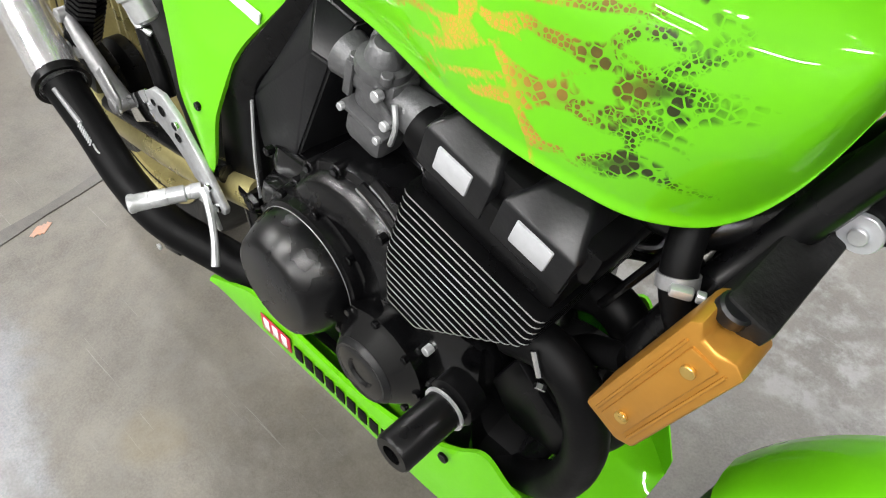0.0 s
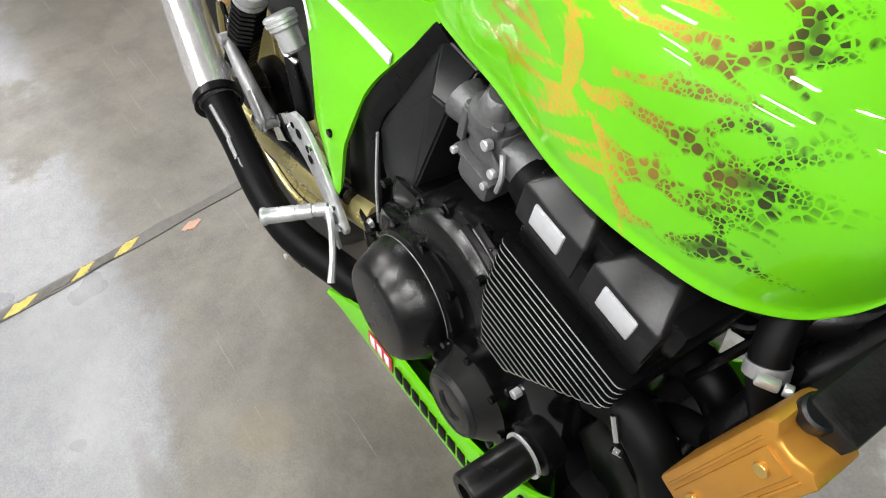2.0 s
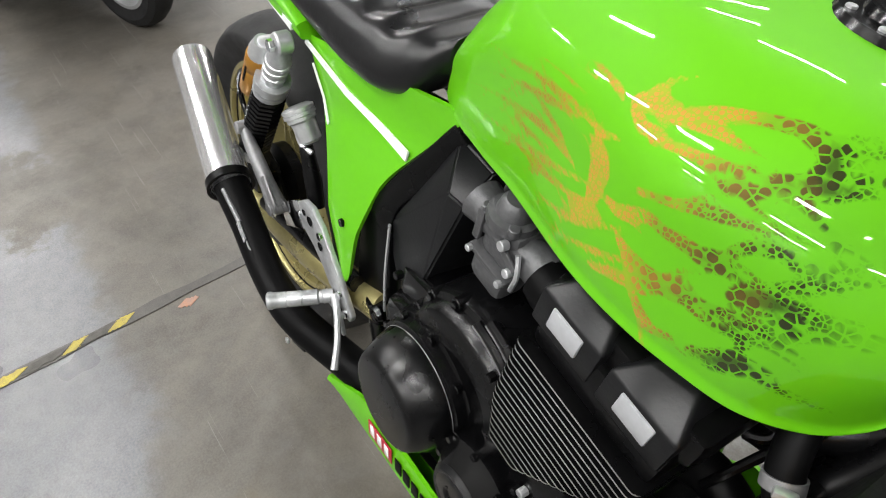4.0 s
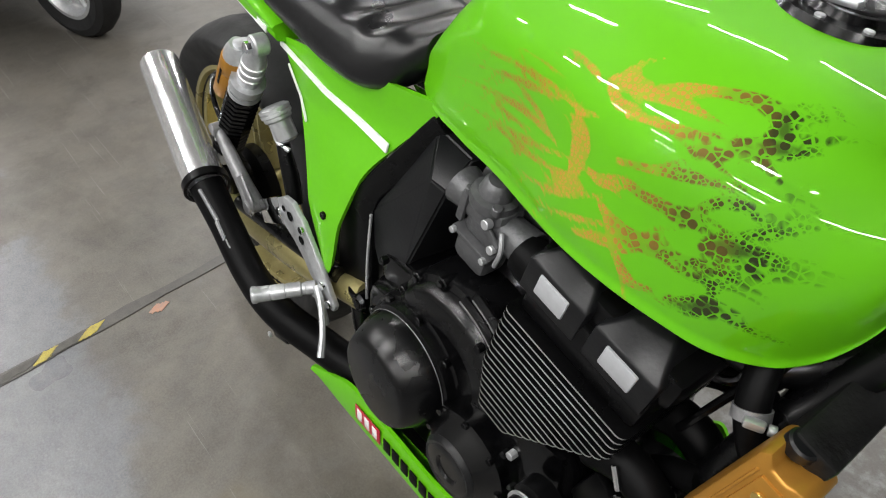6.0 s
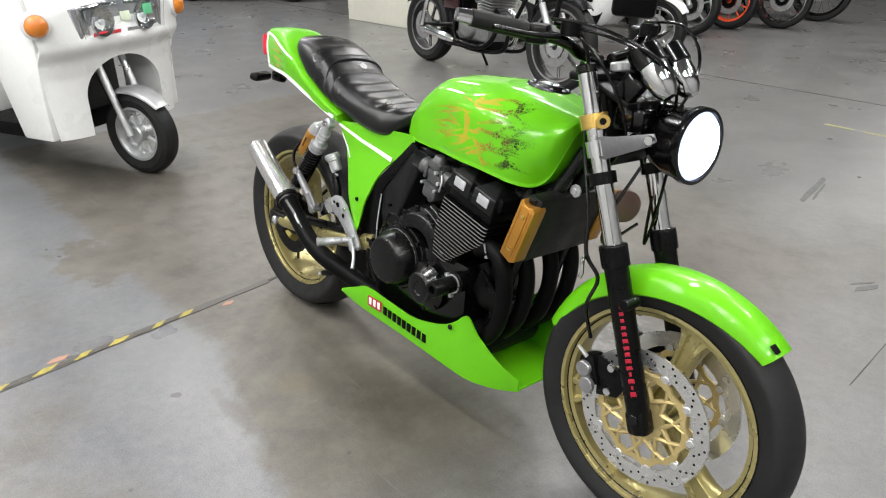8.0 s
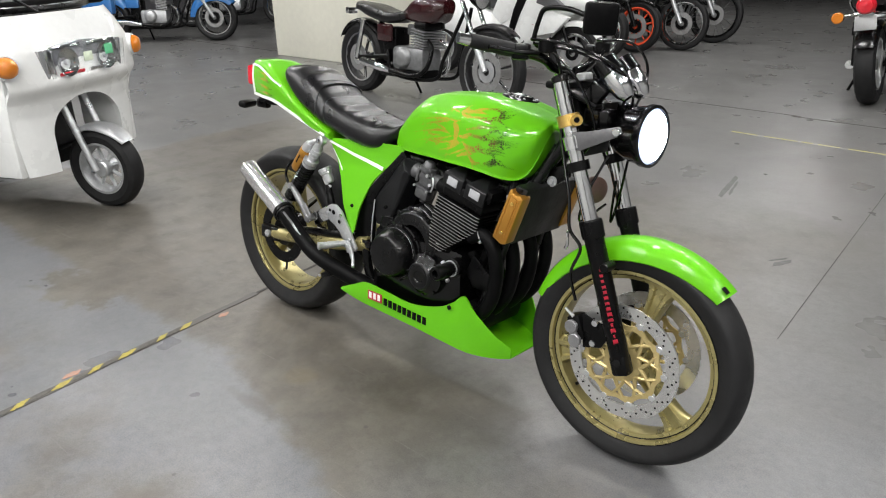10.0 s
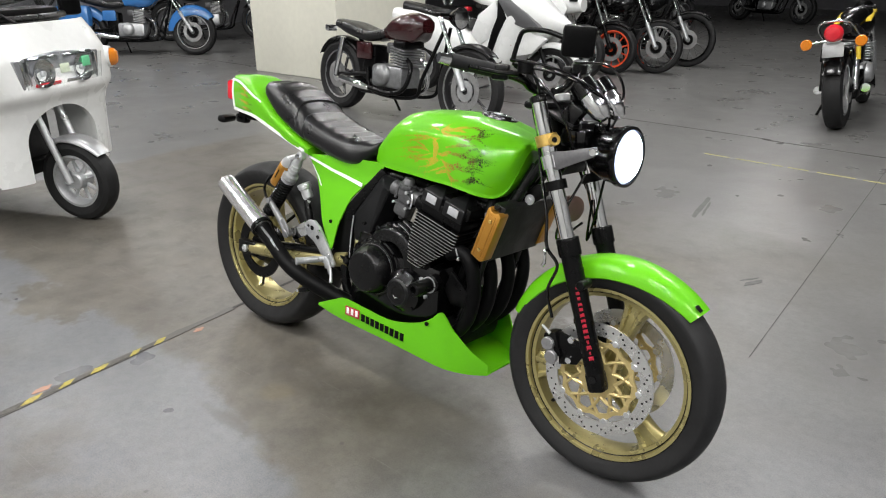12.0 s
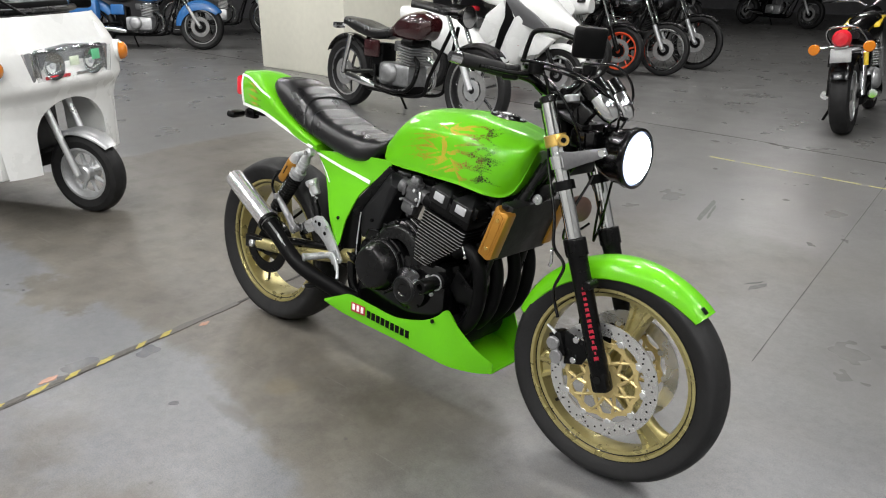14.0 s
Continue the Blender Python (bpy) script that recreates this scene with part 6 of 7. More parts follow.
for s in (-1, 1):
    st = part("turn_signal", drum((-0.22, s * 0.19, 0.71), 0.042, 0.05, (-1, 0, 0), 20), ORANGE_LENS, tailer, "orange turn signal")
    part("stalk", tube([(-0.19, s * 0.05, 0.72), (-0.19, s * 0.17, 0.71)], 0.008, 8, smooth=False), CHROME, st)
    part("tank_stripe", slab([(0.66, 0.80), (1.02, 0.86), (1.02, 0.885), (0.66, 0.82)], s * 0.10, s * 0.143, 0.003), YELLOW, tailer, "yellow tank stripe")
    part("shock_body", tube([(0.08, s * 0.13, 0.54), (0.10, s * 0.125, 0.64)], 0.019, 10, smooth=False), YELLOW if s < 0 else BLACK, tailer)


# ---- white scooter in the row ----
def scooter(m):
    t = thing("maxi_scooter", "white maxi scooter with grey side trim, parked in the row", "scooter", m, "parked motorcycles")
    plain_wheel("front_wheel", (1.50, 0, 0.27), 0.27, 0.12, t, STEEL, 5, disc=0.12)
    plain_wheel("rear_wheel", (0, 0, 0.26), 0.26, 0.14, t, STEEL, 5)
    part("rear_body", body_loft([(-0.35, [(0, 0.70), (0.05, 0.70), (0.08, 0.76), (0.06, 0.82), (0, 0.84)]), (0.0, [(0, 0.50), (0.16, 0.50), (0.20, 0.64), (0.15, 0.80), (0, 0.84)]),
                                 (0.45, [(0, 0.34), (0.17, 0.34), (0.21, 0.52), (0.16, 0.70), (0, 0.74)]), (0.75, [(0, 0.26), (0.18, 0.26), (0.21, 0.36), (0.18, 0.48), (0, 0.50)])], 12, 28), CREAM, t, "white rear bodywork")
    part("seat", body_loft([(-0.20, [(0, 0.82), (0.08, 0.82), (0.10, 0.85), (0.08, 0.90), (0, 0.91)]), (0.20, [(0, 0.76), (0.13, 0.76), (0.16, 0.80), (0.12, 0.84), (0, 0.85)]),
                            (0.62, [(0, 0.66), (0.10, 0.66), (0.12, 0.70), (0.10, 0.74), (0, 0.75)])], 12, 22), VINYL, t)
    part("front_shield", body_loft([(0.80, [(0, 0.24), (0.19, 0.24), (0.22, 0.42), (0.18, 0.60), (0, 0.64)]), (1.05, [(0, 0.28), (0.20, 0.30), (0.26, 0.58), (0.22, 0.92), (0, 0.98)]),
                                    (1.25, [(0, 0.50), (0.16, 0.52), (0.25, 0.74), (0.20, 1.00), (0, 1.04)]), (1.48, [(0, 0.62), (0.08, 0.63), (0.15, 0.74), (0.11, 0.86), (0, 0.88)]),
                                    (1.66, [(0, 0.66), (0.02, 0.66), (0.04, 0.70), (0.03, 0.74), (0, 0.75)])], 14, 34), CREAM, t, "white front shield")
    for s in (-1, 1):
        part("side_trim", slab([(0.98, 0.96), (1.06, 0.985), (1.30, 0.83), (1.45, 0.70), (1.36, 0.67), (1.14, 0.74)], s * 0.17, s * 0.262, 0.006), GREY_TRIM, t, "dark grey angular side trim")
        part("trim_leg", slab([(1.00, 0.94), (1.10, 0.78), (1.02, 0.62), (0.96, 0.46), (0.90, 0.47), (0.95, 0.66), (1.00, 0.78)], s * 0.20, s * 0.268, 0.006), BLACK_MATT, t, "black plastic trim leg")
        part("flank", slab([(0.80, 0.52), (0.97, 0.60), (1.02, 0.80), (0.96, 0.94), (0.78, 0.80), (0.70, 0.62)], s * 0.18, s * 0.240, 0.014), CREAM, t, "white upper flank panel")
        part("lower_beak", slab([(1.10, 0.60), (1.32, 0.66), (1.50, 0.60), (1.36, 0.46), (1.16, 0.42)], s * 0.13, s * 0.215, 0.012), CREAM, t, "white lower beak panel")
        part("red_band", slab([(1.02, 0.56), (1.10, 0.575), (1.16, 0.53), (1.10, 0.52)], s * 0.21, s * 0.244, 0.004), RED, t, "red reflector band")
        part("fork_leg", tube([(1.50, s * 0.09, 0.27), (1.34, s * 0.09, 0.62)], 0.022, 10, smooth=False), BLACK, t)
        part("lower_panel", slab([(0.62, 0.24), (1.00, 0.26), (1.10, 0.44), (0.80, 0.40), (0.60, 0.34)], s * 0.205, s * 0.232, 0.006), BLACK_MATT, t)
        part("handlebar", tube([(1.06, s * 0.05, 1.05), (1.00, s * 0.20, 1.10), (0.94, s * 0.36, 1.10)], 0.014, 10), BLACK, t)
    part("windscreen", slab([(-0.2, 0), (0.2, 0), (0.14, 0.38), (-0.14, 0.38)], 0, 0.005, 0, "yz", lambda x, y, z: (1.22 - z * 0.55 - y * y * 1.5 + x, y, 1.0 + z)), GLASS, t)
    part("front_fender", arc_shell((1.50, 0, 0.27), 0.30, radians(150), radians(30), 0.075, 0.05), CREAM, t)
    return t


scooter(stood(-3.05, 4.45, 8, -3))


# ---- canopy three-wheeler ----
WELL = surface("wheel_well_plastic", (0.02, 0.02, 0.021), 0.6, vary=0.2)
LAMP_GREY = surface("lamp_housing", (0.42, 0.43, 0.45), 0.22, metal=0.7, vary=0.25, scale=30)


def canopy_trike(m):
    t = thing("canopy_trike", "white canopy delivery three-wheeler with orange signals, parked", "three-wheeler", m)
    plain_wheel("front_wheel", (0, 0, 0.217), 0.217, 0.105, t, ALLOY, 8)
    for s in (-1, 1):
        part("fork_leg", tube([(0.0, s * 0.075, 0.217), (-0.10, s * 0.08, 0.50), (-0.16, s * 0.08, 0.66)], [0.017, 0.019, 0.02], 12), STEEL, t)
        plain_wheel("rear_wheel", (-1.35, s * 0.30, 0.21), 0.21, 0.13, t, ALLOY, 8)
    part("front_fender", arc_shell((0, 0, 0.217), 0.245, radians(125), radians(40), 0.062, 0.03), ALLOY, t, "silver front fender")
    # front shell with an arch over the wheel
    rows = []
    for z in list(np.linspace(0.26, 0.44, 10)) + list(0.44 + 0.175 * np.sin(np.linspace(0.08, math.pi / 2, 14))) + list(np.linspace(0.625, 1.02, 22)):
        half = float(np.interp(z, (0.26, 0.45, 0.66, 0.80, 0.95, 1.02), (0.380, 0.400, 0.424, 0.434, 0.408, 0.380)))
        ya = 0.235 * (math.sqrt(max(0, 1 - ((z - 0.44) / 0.175) ** 2)) if 0.44 < z < 0.615 else float(z <= 0.44))
        row = []
        for side, order in ((-1, range(20, -1, -1)), (1, range(0, 21))):
            for i in order:
                y = ya + (half - ya) * i / 20
                u = y / half
                x = float(np.interp(z, (0.26, 0.55, 0.63, 0.69, 0.86, 1.02), (-0.05, -0.045, -0.028, 0.016, 0.004, -0.075))) - 0.075 * u ** 4.5
                row.append((x, side * y, z))
        rows.append(row)
    bm = bmesh.new()
    vs = [[bm.verts.new(p) for p in r] for r in rows]
    for k in range(len(vs) - 1):
        for i in range(41):
            if i == 20 and rows[k][20][1] < -0.001:
                continue
            if i == 20:
                bm.faces.new((vs[k][20], vs[k][21], vs[k + 1][21], vs[k + 1][20]))
            else:
                bm.faces.new((vs[k][i], vs[k][i + 1], vs[k + 1][i + 1], vs[k + 1][i]))
    bmesh.ops.remove_doubles(bm, verts=bm.verts, dist=0.0005)
    bmesh.ops.recalc_face_normals(bm, faces=bm.faces)
    bmesh.ops.solidify(bm, geom=bm.faces[:], thickness=0.025)
    shell = part("front_shell", bm, CREAM, t, "white moulded front shell")
    for s in (-1, 1):
        part("side_wing", slab([(-0.128, 0.262), (-0.33, 0.262), (-0.42, 0.60), (-0.42, 0.98), (-0.17, 1.01), (-0.09, 0.80), (-0.12, 0.5)], s * 0.370, s * 0.418, 0.014), CREAM, shell)
        part("leg_lining", slab([(-0.068, 0.262), (-0.30, 0.262), (-0.34, 0.60), (-0.09, 0.60), (-0.068, 0.46)], s * 0.242, s * 0.262, 0.006), CREAM, shell)
        part("leg_back", slab([(s * 0.25, 0.262), (s * 0.38, 0.262), (s * 0.38, 0.60), (s * 0.25, 0.60)], -0.335, -0.315, 0.004, "yz"), CREAM, shell)
        sg = part("turn_signal", lathe([(0.0005, 0.05), (0.03, 0.046), (0.046, 0.03), (0.05, 0.0)], (-0.048, s * 0.420, 0.806), (0.9, s * 0.45, 0), 24), ORANGE_LENS, shell, "round orange turn signal")
        part("signal_rim", lathe([(0.05, 0.012), (0.058, 0.01), (0.062, -0.03)], (-0.048, s * 0.420, 0.806), (0.9, s * 0.45, 0), 24), CREAM, sg)
        part("roof_post", tube([(-0.36, s * 0.37, 1.0), (-0.62, s * 0.34, 1.60), (-0.80, s * 0.33, 1.80)], 0.024, 10), BLACK, t)
    lampbox = part("lamp_unit", slab([(-0.25, 0.722), (0.25, 0.722), (0.278, 0.862), (0.0, 0.885), (-0.278, 0.862)], -0.03, 0.008, 0.006, "yz"), LAMP_GREY, shell, "wide clear twin headlamp unit")
    for s in (-1, 1):
        part("reflector", lathe([(0.012, -0.004), (0.03, 0.0), (0.055, 0.010), (0.066, 0.022), (0.069, 0.022)], (0.009, s * 0.13, 0.79), (1, 0, 0), 24), CHROME, lampbox)
        part("bulb", drum((0.012, s * 0.13, 0.79), 0.014, 0.02, (1, 0, 0), 10), PLATE, lampbox)
        for q in range(3):
            part("side_facet", block((0.014, s * (0.205 + 0.018 * q), 0.795 + 0.006 * q), (0.008, 0.016, 0.11), 0.003, pose(0, 0, 0, 0, 0, s * 30 * (q - 1))), CHROME, lampbox)
        part("lower_facet", block((0.014, s * 0.10, 0.736), (0.008, 0.16, 0.018), 0.003, pose(0, 0, 0, 0, 25, 0)), RED_LENS if s < 0 else CHROME, lampbox)
        part("upper_facet", block((0.014, s * 0.12, 0.864), (0.008, 0.20, 0.016), 0.003, pose(0, 0, 0, 0, -25, 0)), CHROME, lampbox)
    part("sticker", block((0.016, 0.02, 0.80), (0.004, 0.06, 0.045), 0.001), surface("pale_sticker", (0.5, 0.55, 0.42), 0.5), lampbox)
    part("green_sticker", block((0.036, 0.15, 0.82), (0.003, 0.055, 0.05), 0.001), surface("green_sticker_paper", (0.15, 0.6, 0.3), 0.5), lampbox)
    lens_cover = part("cover", slab([(-0.245, 0.728), (0.245, 0.728), (0.270, 0.857), (0.0, 0.88), (-0.270, 0.857)], 0.032, 0.035, 0, "yz"), GLASS, lampbox)
    lens_cover.visible_shadow = False
    ws = part("windscreen", slab([(-0.33, 0.0), (0.33, 0.0), (0.30, 0.66), (-0.30, 0.66)], 0, 0.006, 0, "yz", lambda x, y, z: (-0.13 - 0.42 * z - y * y * 0.9 + x, y, 1.05 + z)), GLASS, t, "clear windscreen in a black seal")
    ws.visible_shadow = False
    part("seal", tube([(-0.132 - 0.9 * y * y, y, 1.035) for y in np.linspace(-0.36, 0.36, 13)], 0.018, 8), BLACK, ws)
    part("wiper", join(tube([(-0.075, 0.02, 0.945), (-0.11, -0.10, 1.02), (-0.20, -0.28, 1.16)], [0.010, 0.007, 0.005], 8), block((-0.075, 0.03, 0.945), (0.03, 0.05, 0.03), 0.008)), BLACK, ws, "black wiper arm")
    for y in (-0.20, -0.07, 0.07, 0.20):
        part("shell_bolt", drum((-0.065, y, 0.925), 0.009, 0.006, (1, 0, 0.2), 10), GREY_TRIM, shell)
    part("floorboard", block((-0.62, 0, 0.24), (0.55, 0.56, 0.08), 0.02), BLACK_MATT, t)
    part("rear_body", block((-1.28, 0, 0.50), (0.85, 0.60, 0.50), 0.06), CREAM, t)
    part("seat", block((-1.05, 0, 0.79), (0.55, 0.34, 0.10), 0.04), VINYL, t)
    part("roof", block((-1.25, 0, 1.83), (1.10, 0.72, 0.05), 0.02), CREAM, t)
    part("backrest_post", tube([(-1.68, 0.0, 0.75), (-1.72, 0.0, 1.82)], 0.03, 10, smooth=False), BLACK, t)
    part("well_back", block((-0.42, 0, 0.46), (0.02, 0.54, 0.36), 0.004), WELL, shell)
    part("well_roof", block((-0.26, 0, 0.63), (0.32, 0.54, 0.02), 0.004), WELL, shell)
    part("cargo_box", block((-0.46, -0.05, 1.12), (0.10, 0.12, 0.07), 0.01), YELLOW, t, "yellow box behind the windscreen")
    part("switch_case", block((-0.44, -0.17, 1.11), (0.10, 0.10, 0.07), 0.015), BLACK, t)
    part("mirror", block((-0.30, 0.47, 1.12), (0.05, 0.13, 0.20), 0.02, pose(0, 0, 0, 0, 0, -10)), BLACK_MATT, t, "black side mirror")
    part("mirror_arm", tube([(-0.30, 0.40, 1.14), (-0.34, 0.36, 1.06)], 0.008, 8, smooth=False), BLACK, t)
    part("dash", block((-0.30, 0, 1.04), (0.18, 0.60, 0.08), 0.02), BLACK_MATT, t)
    part("handlebar", tube([(-0.42, -0.34, 1.12), (-0.36, -0.1, 1.10), (-0.36, 0.1, 1.10), (-0.42, 0.34, 1.12)], 0.012, 8), CHROME, t)
    return t


canopy_trike(pose(-1.731, 0.11, 0, 0, 0, 23))
setting("post", block((-9.75, 4.1, H / 2), (0.35, 0.35, H), 0.01), WALL_DARK, "dark grey steel gate post", "post")


# ---- the lime motorcycle: small fittings ----
def bolt(at, r, parent, mat, axis=(0, -1, 0), h=0.004):
    return part("bolt", drum(at, r, h, axis, 10), mat, parent)


# radiator bracket, its washer bolt, hoses and clamps
br = part("radiator_bracket", slab([(1.045, 0.685), (1.075, 0.655), (1.155, 0.715), (1.15, 0.745), (1.105, 0.735)], -0.022, -0.008, 0.003), BLACK, bike)
part("washer", drum((1.106, -0.022, 0.695), 0.0145, 0.006, (0, -1, 0), 24), PLATE, br, "pale grey mounting washer")
bolt((1.106, -0.028, 0.695), 0.0065, br, STEEL)
hose = part("coolant_hose", tube([(1.012, -0.045, 0.70), (1.020, -0.078, 0.676), (1.031, -0.098, 0.646), (1.050, -0.102, 0.612), (1.068, -0.10, 0.60)], 0.0135, 14, 40), BLACK_MATT, bike, "black coolant hose")
part("hose_clamp", lathe([(0.0137, -0.005), (0.0152, -0.005), (0.0152, 0.005), (0.0137, 0.005)], (1.031, -0.098, 0.646), (0.30, -0.35, -0.85), 24, closed=True), DULL_METAL, hose, "steel hose clamp")
part("clamp_screw", join(block((1.040, -0.112, 0.652), (0.016, 0.008, 0.008), 0.002, pose(0, 0, 0, 0, 0, 25)), drum((1.049, -0.108, 0.652), 0.0045, 0.006, (0.9, 0.4, 0), 10)), STEEL, hose)
part("hose_lower", tube([(1.02, -0.10, 0.545), (0.97, -0.09, 0.50), (0.93, -0.08, 0.40)], 0.013, 12), BLACK_MATT, hose)
part("header_clamp", join(tube([(0.962, -0.148, 0.545), (0.974, -0.152, 0.526)], 0.0030, 8, smooth=False), drum((0.977, -0.152, 0.520), 0.0052, 0.006, (0.3, -0.8, -0.5), 6)), CHROME, bike)
bolt((0.966, -0.056, 0.535), 0.006, bike, CHROME)
part("engine_bolt", drum((0.941, -0.089, 0.651), 0.007, 0.006, (0.2, -0.9, 0.3), 6), CHROME, bike)

# ignition leads and hidden pipework between frame and head
for k, (a, b, c) in enumerate((((0.99, -0.03, 0.68), (1.0, -0.06, 0.63), (0.955, -0.07, 0.62)), ((1.02, 0.0, 0.68), (1.03, -0.03, 0.60), (0.97, -0.03, 0.58)),
                               ((1.05, -0.02, 0.70), (1.02, -0.07, 0.66), (0.98, -0.09, 0.57)), ((0.98, 0.05, 0.67), (0.99, 0.02, 0.62), (0.95, 0.03, 0.60)))):
    part("cable", tube([a, b, c], 0.0042, 8), BLACK_GLOSS, bike)
part("coil_pack", block((0.99, -0.02, 0.665), (0.09, 0.10, 0.04), 0.008), BLACK, bike)

# front brake calipers and hoses
for s in (-1, 1):
    cal = part("brake_caliper", moved(block((WB - 0.124, s * 0.079, 0.358), (0.042, 0.046, 0.070), 0.012, pose(0, 0, 0, 0, -24, 0)), TURN_M), BLACK, bike, "black caliper with grey two-piston cover")
    part("piston_cover", moved(join(drum((WB - 0.132, s * 0.100, 0.362), 0.0175, 0.012, (0, s, 0), 20), drum((WB - 0.118, s * 0.100, 0.328), 0.0175, 0.012, (0, s, 0), 20), block((WB - 0.125, s * 0.104, 0.345), (0.022, 0.010, 0.036), 0.004, pose(0, 0, 0, 0, -24, 0))), TURN_M), DULL_METAL, cal)
    part("bleed_nipple", moved(tube([(WB - 0.132, s * 0.10, 0.388), (WB - 0.157, s * 0.102, 0.405)], [0.005, 0.0035], 8, smooth=False), TURN_M), STEEL, cal)
    part("pad_pin", moved(drum((WB - 0.120, s * 0.104, 0.370), 0.005, 0.008, (0, s, 0), 8), TURN_M), STEEL, cal)
    part("bracket", moved(slab([(WB - 0.11, 0.40), (WB - 0.04, 0.385), (WB - 0.035, 0.355), (WB - 0.05, 0.325), (WB - 0.10, 0.31)], s * 0.086, s * 0.094, 0.002), TURN_M), BLACK, cal)
    for z in (0.388, 0.332):
        part("bolt", moved(drum((WB - 0.072, s * 0.094, z), 0.009, 0.008, (0, s, 0), 8), TURN_M), CHROME, cal)
    part("brake_hose", moved(tube([(WB - 0.135, s * 0.095, 0.43), (WB - 0.155, s * 0.10, 0.50), (WB - 0.12, s * 0.13, 0.58), (1.245, s * 0.135, 0.625), (1.225, s * 0.12, 0.70), (1.17, s * 0.09, 0.83), (1.15, s * 0.09, 0.98), (1.14, s * 0.13, 1.05)], 0.0042, 8, 70), TURN_M), BLACK_GLOSS, cal)
    part("hose_guide", moved(tube([(1.247, s * 0.128, 0.615), (1.25, s * 0.15, 0.618), (1.252, s * 0.15, 0.59), (1.245, s * 0.145, 0.575)], 0.004, 8), TURN_M), CHROME, cal)

# control cables round the headstock
for k, pts in enumerate((((1.10, -0.16, 1.06), (1.20, -0.13, 1.05), (1.29, -0.06, 1.00), (1.30, 0.0, 0.92), (1.22, 0.03, 0.84)),
                         ((1.10, -0.15, 1.05), (1.20, -0.10, 1.035), (1.28, -0.03, 0.99), (1.27, 0.0, 0.90), (1.18, 0.02, 0.82)),
                         ((1.10, 0.16, 1.06), (1.22, 0.12, 1.06), (1.30, 0.06, 1.00), (1.29, 0.02, 0.90), (1.2, 0.0, 0.80)),
                         ((1.10, -0.14, 1.045), (1.16, -0.12, 1.02), (1.22, -0.09, 0.94), (1.24, -0.06, 0.84), (1.17, -0.05, 0.74)),
                         ((1.10, 0.05, 0.96), (1.02, 0.10, 0.99), (1.00, 0.16, 0.97), (1.05, 0.14, 0.90)),
                         ((1.28, -0.05, 0.80), (1.25, -0.08, 0.70), (1.22, -0.04, 0.62), (1.25, 0.03, 0.66)),
                         ((1.30, 0.02, 0.79), (1.27, 0.06, 0.68), (1.24, 0.09, 0.60), (1.26, 0.05, 0.72)))):
    part("control_cable", moved(tube(pts, 0.0034, 8, 40), TURN_M), BLACK_GLOSS, bike)
part("horn", moved(lathe([(0.0005, 0.012), (0.02, 0.012), (0.034, 0.004), (0.034, -0.012), (0.0005, -0.02)], (1.235, -0.005, 0.70), (0.9, -0.4, 0), 24), TURN_M), surface("horn_brown", (0.09, 0.05, 0.04), 0.5), bike, "small brownish horn")
part("wiring_block", moved(join(block((1.235, -0.03, 0.885), (0.07, 0.05, 0.05), 0.01), block((1.26, 0.04, 0.90), (0.06, 0.05, 0.04), 0.01)), TURN_M), BLACK_GLOSS, bike)
part("light_unit", moved(block((1.235, -0.062, 0.945), (0.045, 0.03, 0.05), 0.006, pose(0, 0, 0, 0, 35, 0)), TURN_M), BLACK_GLOSS, bike, "black flasher housing")
part("top_nut", moved(drum((1.10, 0, 0.966), 0.018, 0.016, (-0.36, 0, 0.93), 6), TURN_M), CHROME, bike)
part("ignition_lock", moved(drum((1.165, 0, 0.965), 0.02, 0.02, (-0.2, 0, 1), 16), TURN_M), STEEL, bike)
# mirror
mir = part("mirror", moved(block((1.280, -0.165, 1.112), (0.075, 0.02, 0.07), 0.009, pose(0, 0, 0, 6, 0, 38)), TURN_M), BLACK_MATT, bike, "small black rectangular mirror")
part("stem", moved(tube([(1.10, -0.15, 1.055), (1.112, -0.152, 1.10), (1.13, -0.155, 1.128), (1.19, -0.16, 1.13), (1.253, -0.165, 1.115)], [0.006, 0.0055, 0.006, 0.006, 0.006], 10), TURN_M), BLACK, mir)

# belly cowl lettering as bars
def on_cowl(x, z):
    return -float(np.interp(x, (0.44, 0.55, 0.75, 0.90), (0.175, 0.170, 0.166, 0.160)))


for k in range(9):
    x = 0.640 + 0.0200 * k
    z = 0.254 - 0.0016 * k
    part("lettering_bar", block((x, on_cowl(x, z) - 0.001, z - 0.012), (0.0152, 0.0016, 0.024), 0.0004), BLACK_MATT, belly)
part("badge", block((0.594, on_cowl(0.594, 0.25) - 0.001, 0.247), (0.062, 0.0016, 0.030), 0.0005), RED, belly, "red and white badge")
for k in range(3):
    part("badge_bar", block((0.575 + 0.019 * k, on_cowl(0.594, 0.25) - 0.002, 0.248), (0.011, 0.0016, 0.020), 0.0003), WHITE_PAINT, belly)

# white edging of the tail and its lines
def ribbon(pts, width, side):
    rings = []
    p = spline(pts, 30)
    for i in range(len(p)):
        d = p[min(i + 1, len(p) - 1)] - p[max(i - 1, 0)]
        n = np.array([-d[2], 0, d[0]])
        n /= np.linalg.norm(n) + 1e-9
        a, b = p[i] + n * width / 2, p[i] - n * width / 2
        o = np.array([0, side * 0.0015, 0])
        rings.append([a - o, a + o, b + o, b - o])
    return rings_mesh(rings)


